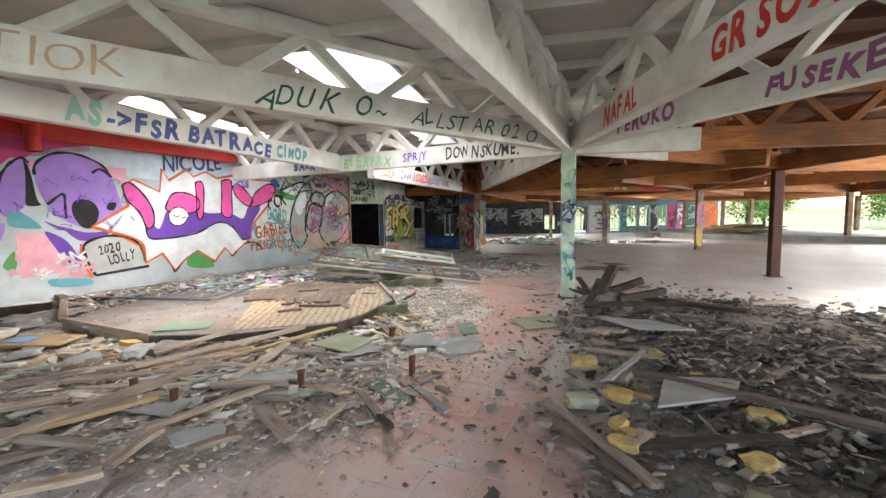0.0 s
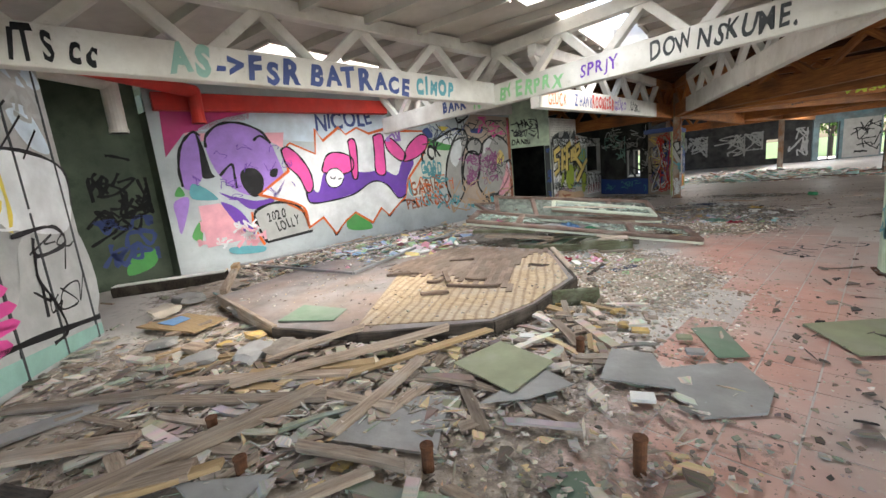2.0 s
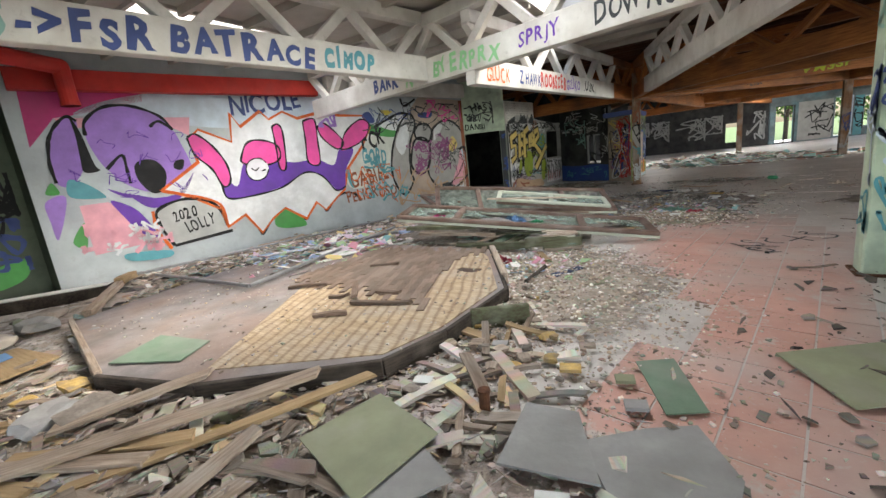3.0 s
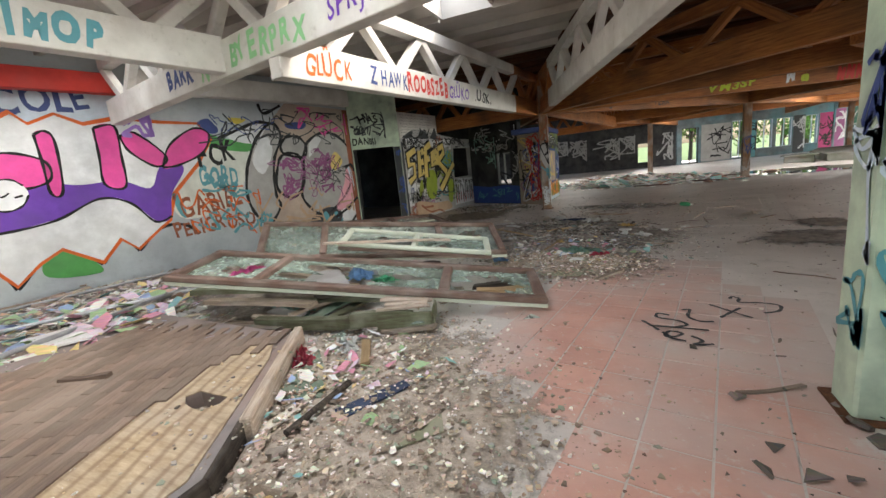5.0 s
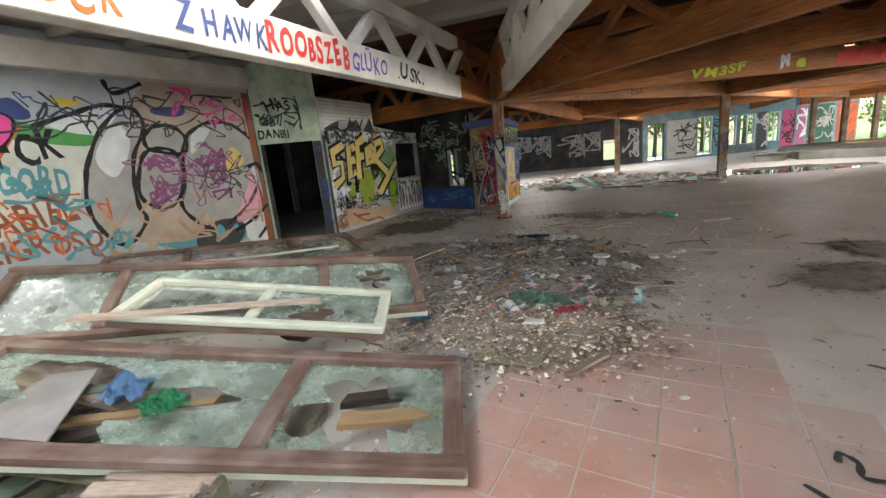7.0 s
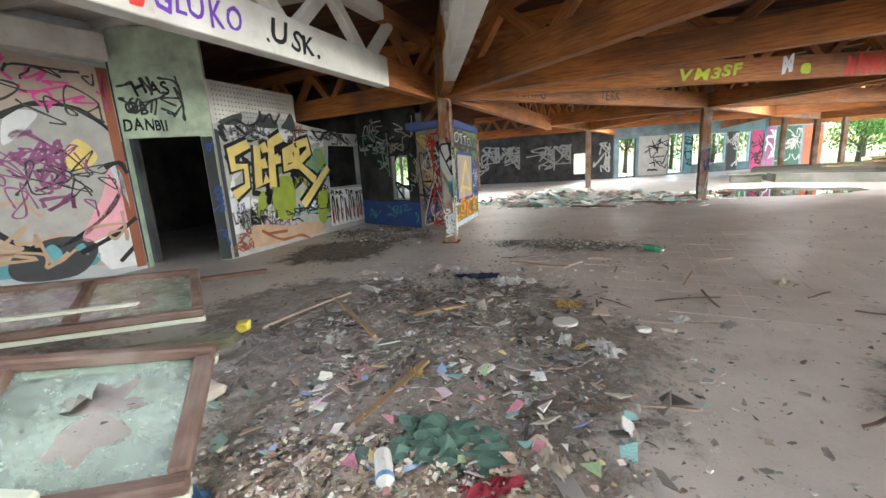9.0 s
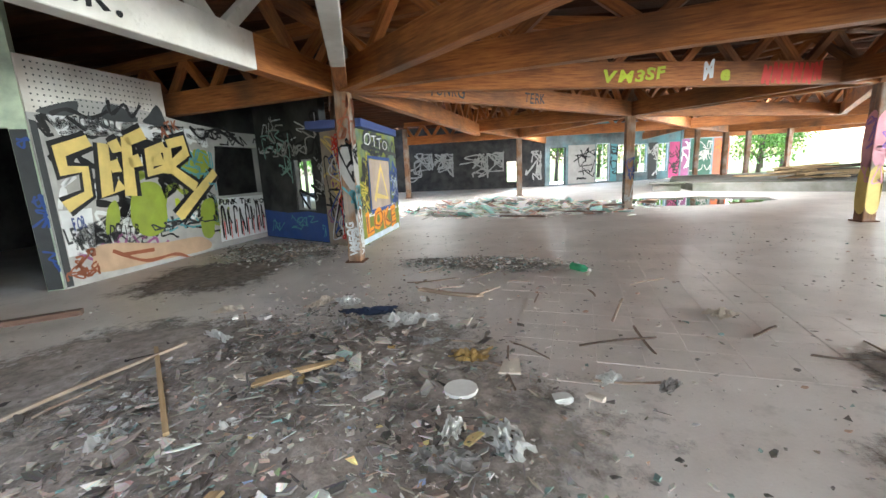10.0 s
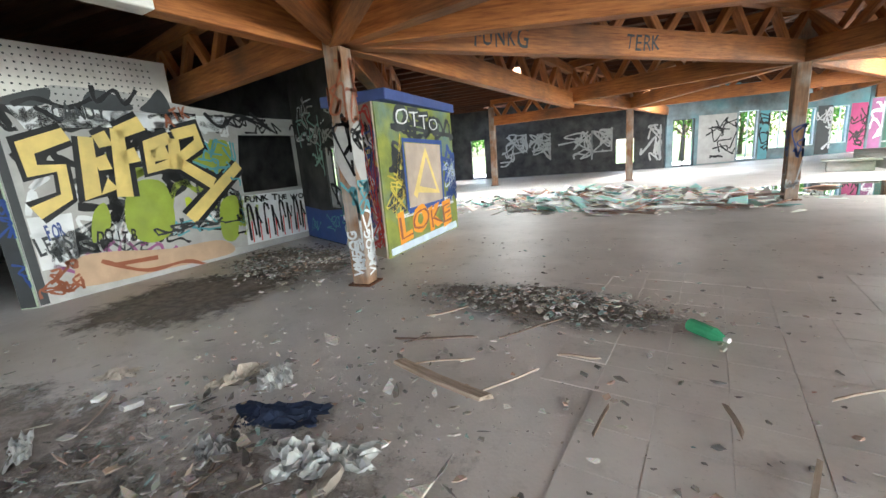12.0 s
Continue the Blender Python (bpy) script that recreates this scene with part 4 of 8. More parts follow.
cb.fill('painted_ground', P_MAGENTA, [[(2.71, 2.56), (2.97, 2.52), (2.97, 2.17), (2.86, 2.13), (2.81, 2.41), (2.68, 2.46)]], 1)
cb.fill('bubble_shape', P_WHITE, [[(2.39, 1.19), (2.55, 1.15), (2.63, 1.1), (2.51, 1.0), (2.6, 0.86), (2.58, 0.66), (2.62, 0.5), (2.5, 0.32), (2.18, 0.29)]], 2)
cb.stroke('bubble_outline', P_BLACK, [[(2.43, 1.2), (2.61, 1.16), (2.5, 1.0), (2.59, 0.86), (2.58, 0.66), (2.62, 0.5), (2.51, 0.32), (2.21, 0.27)]], 0.05, 4)
cb.fill('painted_ground', P_DARKGREY, [[(2.47, 1.15), (2.87, 1.58), (2.85, 1.24), (2.6, 1.11)]], 3, False)
cb.fill('painted_ground', P_WHITE, [[(2.93, 2.12), (2.97, 2.14), (2.97, 1.59), (2.96, 1.57)]], 2)
cb.fill('heart_shape', P_BLACK, [[(2.74, 0.2), (2.68, 0.36), (2.71, 0.41), (2.77, 0.36), (2.83, 0.39), (2.86, 0.33)]], 5)
cb.text('OM', P_BLACK, 2.73, 2.13, 0.2, width=0.44, turn=8.1, coat=6, bold=0.014)
cb.text('AT', P_BLACK, 2.69, 1.97, 0.2, width=0.88, turn=8.1, coat=6, bold=0.014)
cb.text('BRAK', P_BLACK, 2.65, 1.78, 0.24, width=0.48, turn=9.2, coat=6, bold=0.014)
cb.text('BUMP', P_BLACK, 2.6, 1.58, 0.22, width=0.53, turn=9.2, coat=6, bold=0.014)
cb.text('RI  IO', P_BLACK, 2.61, 1.4, 0.2, width=0.42, turn=9.9, coat=6, bold=0.014)
cb.text('ALER', P_BLACK, 2.64, 1.08, 0.22, width=0.53, turn=6.2, coat=6, bold=0.014)
cb.text('MERK', P_BLACK, 2.62, 0.84, 0.22, width=0.51, turn=6.3, coat=6, bold=0.014)
cb.text('TOPEY', P_BLACK, 2.6, 0.65, 0.22, width=0.45, turn=4.3, coat=6, bold=0.014)
cb.text('YORSH', P_BLACK, 2.56, 0.46, 0.2, width=0.54, turn=1.3, coat=6, bold=0.014)

cg.scrawl("tag_scribble", P_BLACK, 1.5, 2.45, 0.8, 2.3, 16, 0.045, 21, 3, 0.22)
cg.scrawl("tag_scribble", P_NAVY, 1.6, 2.4, 0.4, 1.2, 8, 0.06, 22, 3, 0.2)
cg.fill("painted_ground", P_GREEN, [[(1.9, 0.2), (2.3, 0.3), (2.4, 0.6), (2.0, 0.5)]], 2)
cd.fill("door_jamb", P_DARKGREY, [[(1.075, 0.01), (1.24, 0.01), (1.24, 2.0), (1.075, 2.0)]], 1, False)
cd.scrawl("tag_scribble", P_BLUE, 1.08, 1.24, 0.1, 1.9, 8, 0.025, 171, 3, 0.1)
cd.text("HAS", P_BLACK, 0.3, 2.62, 0.2, width=1.0, turn=4, bold=0.008)
cd.text("OBI", P_DARKGREY, 0.1, 2.38, 0.16, bold=0.006)
cd.text("DANBII", P_BLACK, 0.04, 2.12, 0.17, width=0.75, bold=0.006)
cw.fill("painted_foot", P_BLUE, [[(0.02, 0.02), (2.18, 0.02), (2.18, 0.56), (1.6, 0.6), (0.9, 0.55), (0.02, 0.6)]], 1, False)
cw.scrawl("tag_scribble", P_WHITE, 0.1, 2.1, 1.8, 2.4, 8, 0.025, 31, 3, 0.18)
cw.scrawl("tag_scribble", P_GREYWHITE, 1.9, 2.18, 0.7, 1.7, 8, 0.02, 32, 3, 0.12)
cw.scrawl("tag_scribble", P_TEAL, 0.1, 2.1, 0.1, 0.5, 8, 0.02, 33, 3, 0.15)
for i, (s0, z0, w_, h_) in enumerate(((8.4, 0.6, 1.4, 1.5), (10.0, 0.8, 1.0, 1.3), (11.4, 0.7, 1.6, 1.3), (13.0, 1.0, 0.9, 1.0), (15.2, 0.4, 0.8, 1.6))):
    cf.scrawl("tag_scribble", P_GREYWHITE, s0, s0 + w_, z0, z0 + h_, 9, 0.07, 40 + i, 3, 0.5)
for i, (s0, s1, mt) in enumerate(((1.5, 3.3, P_SILVER), (4.4, 4.85, P_TEAL), (7.15, 7.85, P_DARKGREY), (8.75, 9.55, P_MAGENTA))):
    cf2.fill("painted_ground", mt, [[(s0, 0.05), (s1, 0.05), (s1, 2.25), (s0, 2.25)]], 1, False)
    cf2.scrawl("tag_scribble", P_BLACK if i != 2 else P_WHITE, s0, s1, 0.3, 2.1, 10, 0.06, 60 + i, 3, 0.35)
cf3 = Canvas((13.04, 33.92), (16.8, 35.6), w_far_c)
for i, (s0, s1, mt, m2) in enumerate(((0.1, 0.7, P_PLUM, P_WHITE), (0.8, 2.5, P_DKGREEN, P_SILVER), (2.7, 4.0, P_BROWN, P_ORANGE))):
    cf3.fill("painted_ground", mt, [[(s0, 0.05), (s1, 0.05), (s1, 2.4), (s0, 2.4)]], 1, False)
    cf3.scrawl("tag_scribble", m2, s0, s1, 0.4, 2.2, 9, 0.06, 160 + i, 3, 0.4)

# perforated panels above the partition: flat dark squares painted for the shade in the holes
ct = Canvas((-4.1, 10.2), (-3.885, 12.12), w_tile)
bm = bmesh.new()
for i in range(26):
    for j in range(8):
        s_, z_ = 0.08 + i * 0.07, 2.26 + j * 0.075
        if s_ + (z_ - 2.2) * 0.3 < 1.85:
            ct.poly(bm, [(s_, z_), (s_ + 0.02, z_), (s_ + 0.02, z_ + 0.02), (s_, z_ + 0.02)], 1)
part("perforation", bm, P_DARKGREY, w_tile)
ct.fill("painted_ground", P_DARKGREY, [[(0.1, 2.21), (0.5, 2.21), (0.6, 2.4), (0.3, 2.32)], [(0.9, 2.21), (1.4, 2.21), (1.3, 2.36), (1.0, 2.42)], [(1.5, 2.21), (1.88, 2.21), (1.8, 2.5), (1.62, 2.34)]], 2)


# ---- writing on the truss chords ----
def chord_canvas(t, p, q, w=0.16):
    p, q = Vector(p), Vector(q)
    d = q - p
    c = Canvas((p.x, p.y), (q.x, q.y), None)
    c.o = Vector((p.x, p.y, 0)) + c.n * (w / 2 + 0.002) - t.location
    chord = [o for o in t.children if o.name.startswith("bottom_chord")][0]
    c.wall = chord

    def write(words, material, s, h, lift=-0.5, bold=0.012, width=1.0, coat=1, lean=0.15):
        z = p.z + d.z * s / c.length + lift * h
        m = Matrix((d.normalized(), (Vector((0, 0, 1)) - d.normalized() * d.normalized().z).normalized(), c.n)).transposed().to_4x4()
        m.translation = c.o + c.x * s + Vector((0, 0, z - 0)) + c.n * (0.002 + 0.001 * coat)
        ob = lettering(words, material, m, h, bold, width, lean, chord)
        ob.matrix_local = chord.matrix_local.inverted()
        return ob
    return write


wf = chord_canvas(t_fsr, (-4.6, -5.2, 2.88), (-2.75, 3.95, 2.76))
wf("NARLY TITS cc", P_BLACK, 2.3, 0.26, width=0.55)
wf("AS", P_MINTDARK, 4.32, 0.26, bold=0.02)
wf("->FSR BATRACE", P_NAVY, 4.75, 0.24, width=1.06, bold=0.016)
wf("CIMOP", P_TEAL, 7.5, 0.22, width=0.9, bold=0.02)
ws = chord_canvas(t_spr, (-6.15, 4.73, 2.71), (2.27, 2.95, 2.74))
ws("BARK", P_NAVY, 2.2, 0.18, width=1.2)
ws("NST BYERPRX", P_GREENLIGHT, 3.05, 0.22, width=1.0)
ws("SPRJY", P_PURPLE, 5.25, 0.16, width=0.95, bold=0.004)
ws("DOWNSKUME.", P_DARKGREY, 6.25, 0.22, width=0.85, bold=0.008)
wa = chord_canvas(t_aduk, (-3.7, -4.1, 2.82), (2.27, 2.95, 2.78))
wa("STIOK", P_TAN2, 2.0, 0.24, width=1.1, bold=-0.004)
wa("ADUK  O~", P_DKGREEN, 4.05, 0.24, width=1.0, bold=0.0, lean=0.45)
wa("ALLSTAR 02 O", P_DKGREEN, 5.9, 0.22, width=1.15, bold=-0.002, lean=0.4)
wg = chord_canvas(t_gluck, (-1.85, 3.75, 2.54), (-0.86, 11.55, 2.58))
wg("GLÜCK", P_ORANGE, 0.3, 0.22, width=0.8, bold=0.004)
wg("Z HAWK", P_NAVY, 1.3, 0.2, width=0.85, bold=0.006)
wg("ROOBSZEB", P_RED, 2.1, 0.22, width=0.8, bold=0.012)
wg("GLÜKO", P_PURPLE, 3.25, 0.19, width=0.95, bold=0.004)
wg(".USK.", P_BLACK, 4.2, 0.19, width=0.95, bold=0.006)
wm = chord_canvas(t_m, (*POSTS["B"], ZB), (*POSTS["D"], ZB))
wm("VM3SF", P_LIME, 3.85, 0.18, width=1.5, bold=0.01)
wm("M", P_WHITE, 5.55, 0.22, width=1.2, bold=0.02)
wm("e", P_LIME, 5.85, 0.2, width=1.2, bold=0.012)
wm("NNNNNN", P_RED, 6.6, 0.22, width=1.1, bold=0.04)
wk = chord_canvas(t_funk, (*POSTS["B"], ZB), (*POSTS["C"], ZB))
wk("FUNKG", P_DARKGREY, 1.5, 0.22, width=0.85, bold=0.002)
wk("TERK", P_DARKGREY, 3.8, 0.2, width=1.0, bold=0.002)
for tr, p, q, items in ((t_red, (2.27, 2.95, 2.8), (4.1, -4.8, 2.8), (("NAFAL", P_RED, 1.8, 0.24), ("GR SOX", P_RED, 4.0, 0.24))),
                        (t_pink, (2.27, 2.95, 2.8), (6.8, -3.4, 2.78), (("PEROKO", P_PLUM, 1.2, 0.2), ("FUSEKE", P_PLUM, 3.2, 0.2)))):
    wq = chord_canvas(tr, p, q)
    for w_, mt, s_, h_ in items:
        wq(w_, mt, s_, h_)

# more layers of tags on the crowded walls
for sd, (c_, mt, s0, s1, z0, z1, n_, w_, sz) in enumerate((
        (cs, P_BLACK, 0.05, 2.6, 1.95, 2.18, 10, 0.04, 0.12), (cs, P_DARKGREY, 0.05, 1.2, 0.35, 0.9, 10, 0.025, 0.16), (cs, P_TEAL, 1.2, 2.7, 0.5, 1.0, 10, 0.03, 0.16),
        (cs, P_OLIVE, 2.4, 3.0, 0.3, 0.9, 8, 0.05, 0.14),
        (cs, P_BLACK, 2.3, 4.3, 1.95, 2.18, 10, 0.03, 0.14), (cs, P_GREYWHITE, 4.12, 4.35, 1.0, 1.9, 6, 0.02, 0.08),
        (ca, P_BLACK, 0.9, 1.8, 0.5, 1.3, 5, 0.02, 0.2), (ca, P_GREYWHITE, 0.3, 1.8, 2.1, 2.9, 5, 0.05, 0.25),
        (cb, P_TEAL, 1.2, 2.9, 0.05, 0.35, 5, 0.05, 0.2), (cb, P_GREYWHITE, 2.3, 2.9, 1.9, 2.6, 6, 0.05, 0.2),
        (cm, P_DARKGREY, 6.0, 9.5, 2.2, 2.9, 16, 0.025, 0.25), (cm, P_TAN2, 6.8, 9.5, 0.3, 1.2, 10, 0.04, 0.25), (cm, P_PLUM, 7.2, 9.2, 0.9, 1.9, 12, 0.02, 0.22), (cm, P_TEAL, 5.6, 7.2, 0.5, 1.7, 9, 0.05, 0.2), (cm, P_ORANGE, 5.4, 7.0, 0.4, 1.4, 8, 0.03, 0.2),
        (cm, P_PINK, 0.4, 1.6, 0.4, 1.0, 6, 0.06, 0.15), (cm, P_WHITE, 0.5, 1.5, 0.35, 0.9, 8, 0.04, 0.1), (cm, P_LILAC, 4.4, 5.3, 2.4, 2.8, 6, 0.06, 0.2), (cm, P_PURPLE, 0.5, 2.4, 1.3, 2.4, 14, 0.012, 0.1),
        (cd, P_DARKGREY, 0.05, 0.9, 2.1, 2.9, 9, 0.03, 0.15))):
    c_.scrawl("tag_scribble", mt, s0, s1, z0, z1, n_, w_, 200 + sd, 3 if c_ in (cb, ca) else (1 if c_ is cs else 8), sz)
# seams between the wall panels
for c_, zs in ((ca, (0.02, 2.98)), (cb, (0.02, 2.98))):
    n_ = int(c_.length / 0.6)
    for k in range(1, n_ + 1):
        m_, ln_ = along(c_.at(k * 0.6, zs[0], 0), c_.at(k * 0.6, zs[1], 0), c_.x)
        part("panel_seam", boxm(m_, ln_, 0.012, 0.03), P_DARKGREY, c_.wall)

# tags crowding the partition
for sd, (mt, s0, s1, z0, z1, n_, w_, sz) in enumerate((
        (P_BLACK, 0.05, 2.7, 1.95, 2.18, 12, 0.06, 0.14), (P_WHITE, 0.1, 2.7, 1.9, 2.16, 9, 0.04, 0.12), (P_BLACK, 0.1, 2.7, 0.35, 0.7, 8, 0.03, 0.14),
        (P_WHITE, 0.05, 1.2, 0.25, 0.8, 9, 0.03, 0.12), (P_PLUM, 0.1, 2.0, 0.15, 0.6, 7, 0.04, 0.16), (P_LIME, 0.8, 2.6, 0.4, 1.1, 5, 0.07, 0.14))):
    cs.scrawl("tag_scribble", mt, s0, s1, z0, z1, n_, w_, 300 + sd, 1, sz)
cs.fill("painted_jamb", P_DARKGREY, [[(0.005, 0.02), (0.09, 0.02), (0.08, 2.1), (0.005, 2.12)]], 2, False)
for sd, (mt, s0, s1, z0, z1, n_, w_, sz) in enumerate((
        (P_BLACK, 0.05, 2.15, 0.6, 2.4, 14, 0.05, 0.25), (P_MINTDARK, 0.1, 1.2, 1.0, 2.2, 7, 0.03, 0.2), (P_SILVER, 0.1, 2.1, 1.7, 2.6, 8, 0.03, 0.2))):
    cw.scrawl("tag_scribble", mt, s0, s1, z0, z1, n_, w_, 330 + sd, 4 + sd, sz)


# ---- materials of the things ----
TILE = mat("red_floor_tile", (0.65, 0.38, 0.31), (0.52, 0.285, 0.23), 2.2, 0.48, spec=0.5, bump=0.15, stain=(0.56, 0.5, 0.46), sscale=0.9, samount=0.8, objvar=0.05)
GREYTILE = mat("dusty_floor_tile", (0.65, 0.6, 0.565), (0.53, 0.485, 0.45), 1.8, 0.42, spec=0.55, bump=0.2, stain=(0.26, 0.225, 0.21), sscale=0.8, samount=0.35, objvar=0.03)
PLANK = mat("weathered_plank", (0.42, 0.335, 0.26), (0.17, 0.12, 0.09), 4, 0.85, bump=0.4, grain=(0.8, 12, 12), stain=(0.36, 0.33, 0.3), sscale=3, samount=0.5, objvar=0.35)
RAWWOOD = mat("pale_raw_wood", (0.42, 0.3, 0.17), (0.28, 0.19, 0.1), 4, 0.8, bump=0.3, grain=(0.8, 12, 12), objvar=0.25)
PARQUET = mat("worn_parquet", (0.23, 0.165, 0.125), (0.14, 0.1, 0.078), 6, 0.75, bump=0.3, grain=(1.5, 12, 12), stain=(0.3, 0.25, 0.21), sscale=2, samount=0.5, objvar=0.2)
SLAT = mat("dark_brown_slat", (0.2, 0.145, 0.11), (0.1, 0.07, 0.055), 5, 0.8, bump=0.3, grain=(1, 12, 12), objvar=0.3)
PLATFORM = mat("grey_painted_plywood", (0.28, 0.25, 0.245), (0.16, 0.145, 0.142), 3, 0.85, bump=0.4, stain=(0.3, 0.19, 0.14), sscale=1.1, samount=0.6)
CHAR = mat("blackened_wood", (0.075, 0.058, 0.046), (0.018, 0.016, 0.015), 5, 0.9, bump=0.7, grain=(0.8, 10, 10), stain=(0.14, 0.12, 0.1), sscale=5, samount=0.5, objvar=0.3)
OLIVEBOARD = mat("olive_hardboard", (0.3, 0.31, 0.2), (0.22, 0.23, 0.15), 3, 0.7, bump=0.15, stain=(0.36, 0.33, 0.28), sscale=2.5, samount=0.6, objvar=0.12)
GREENBOARD = mat("green_hardboard", (0.17, 0.24, 0.17), (0.12, 0.17, 0.12), 3, 0.6, bump=0.15, stain=(0.3, 0.3, 0.26), sscale=2.5, samount=0.5, objvar=0.12)
GREYBOARD = mat("grey_slab", (0.36, 0.35, 0.34), (0.27, 0.26, 0.255), 4, 0.85, bump=0.25, stain=(0.2, 0.19, 0.18), sscale=3, samount=0.5, objvar=0.15)
FRAMEWOOD = mat("brown_window_frame", (0.18, 0.115, 0.09), (0.1, 0.062, 0.05), 5, 0.6, bump=0.25, grain=(1, 9, 9), stain=(0.32, 0.27, 0.24), sscale=4, samount=0.5)
PALEFRAME = mat("pale_green_frame", (0.62, 0.66, 0.55), (0.5, 0.54, 0.45), 5, 0.6, bump=0.2, stain=(0.3, 0.27, 0.22), sscale=5, samount=0.5)
STEEL = mat("dull_steel_tube", (0.42, 0.43, 0.44), (0.3, 0.3, 0.31), 8, 0.4, 0.8, bump=0.1)
SOIL = mat("dark_rubble_soil", (0.27, 0.235, 0.21), (0.1, 0.084, 0.072), 12, 0.95, bump=0.8, bscale=45, stain=(0.27, 0.22, 0.18), sscale=3, samount=0.6)
DIRT = mat("brown_grit", (0.52, 0.44, 0.37), (0.27, 0.22, 0.175), 14, 0.95, bump=1.0, bscale=70, stain=(0.58, 0.51, 0.45), sscale=2.5, samount=0.6)


DIRTSTONE = mat("grimy_stone", (0.3, 0.26, 0.225), (0.15, 0.125, 0.105), 7, 0.95, bump=0.7, objvar=0.35)


def thin_out(m):
    """Lets a bed of dirt break up into specks towards its rim."""
    n, l = m.node_tree.nodes, m.node_tree.links
    at = n.new("ShaderNodeAttribute")
    at.attribute_name = "rim"
    geo = n.new("ShaderNodeNewGeometry")
    t1 = n.new("ShaderNodeTexNoise")
    t1.inputs["Scale"].default_value, t1.inputs["Detail"].default_value, t1.inputs["Roughness"].default_value = 5.0, 10, 0.75
    l.new(geo.outputs["Position"], t1.inputs["Vector"])
    a1 = n.new("ShaderNodeMath")
    a1.operation = "MULTIPLY_ADD"
    l.new(at.outputs["Fac"], a1.inputs[0])
    a1.inputs[1].default_value = -0.75
    l.new(t1.outputs["Fac"], a1.inputs[2])
    r = n.new("ShaderNodeMapRange")
    r.inputs["From Min"].default_value, r.inputs["From Max"].default_value = -0.14, 0.1
    l.new(a1.outputs[0], r.inputs["Value"])
    l.new(r.outputs[0], n["Principled BSDF"].inputs["Alpha"])


speckle(GREYTILE, 3.5, 0.55, 0.7, 0.4, (0.24, 0.205, 0.185))
speckle(GREYTILE, 22, 0.6, 0.7, 0.6, (0.18, 0.15, 0.135))
speckle(TILE, 16, 0.58, 0.68, 0.6, (0.62, 0.58, 0.54))
speckle(WALLPALE, 5, 0.56, 0.7, 0.5, (0.3, 0.31, 0.33))
speckle(WHITE, 9, 0.57, 0.7, 0.5, (0.36, 0.33, 0.29))
thin_out(SOIL)
thin_out(DIRT)
GRIME = mat("grey_brown_grime", (0.4, 0.35, 0.315), (0.18, 0.155, 0.135), 12, 0.9, bump=0.8, bscale=45, stain=(0.13, 0.112, 0.1), sscale=2.2, samount=0.5)
thin_out(GRIME)
PLASTIC = mat("white_plastic", (0.75, 0.75, 0.73), (0.6, 0.6, 0.58), 6, 0.4, bump=0.05)
CARD = mat("pale_card", (0.62, 0.55, 0.47), (0.5, 0.44, 0.37), 6, 0.8, bump=0.1, objvar=0.15)
FOAM = mat("yellow_foam", (0.6, 0.42, 0.15), (0.36, 0.23, 0.08), 12, 0.95, bump=0.8, bscale=50, stain=(0.25, 0.21, 0.17), sscale=9, samount=0.85, objvar=0.2)
MOSSWOOD = mat("mossy_green_wood", (0.13, 0.145, 0.085), (0.075, 0.06, 0.04), 5, 0.85, bump=0.5, grain=(0.8, 9, 9), stain=(0.3, 0.3, 0.24), sscale=5, samount=0.5, objvar=0.25)
PALEWOOD = mat("splintered_pale_wood", (0.56, 0.48, 0.41), (0.4, 0.3, 0.23), 6, 0.8, bump=0.5, grain=(1.2, 14, 14), stain=(0.25, 0.2, 0.16), sscale=8, samount=0.5, objvar=0.12)
BLUEPLASTIC = mat("blue_plastic", (0.2, 0.36, 0.62), (0.14, 0.28, 0.5), 6, 0.4, bump=0.1)
REDCLOTH = mat("red_cloth", (0.5, 0.08, 0.12), (0.34, 0.04, 0.07), 9, 0.85, bump=0.4)
GREENCLOTH = mat("green_sheet", (0.22, 0.37, 0.31), (0.13, 0.25, 0.2), 6, 0.6, bump=0.4)
NAVYCLOTH = mat("navy_cloth", (0.05, 0.07, 0.13), (0.03, 0.04, 0.08), 6, 0.8, bump=0.4)
WATER = bpy.data.materials.new("still_water")
WATER.use_nodes = True
wb = WATER.node_tree.nodes["Principled BSDF"]
wb.inputs["Base Color"].default_value, wb.inputs["Roughness"].default_value, wb.inputs["Specular IOR Level"].default_value = (0.03, 0.028, 0.025, 1), 0.02, 0.9
GLASS = bpy.data.materials.new("dusty_glass")
GLASS.use_nodes = True
gb = GLASS.node_tree.nodes["Principled BSDF"]
gb.inputs["Base Color"].default_value, gb.inputs["Roughness"].default_value = (0.46, 0.55, 0.5, 1), 0.2
gb.inputs["Transmission Weight"].default_value, gb.inputs["IOR"].default_value = 0.8, 1.2
gn, gl = GLASS.node_tree.nodes, GLASS.node_tree.links
gp_ = gn.new("ShaderNodeNewGeometry")
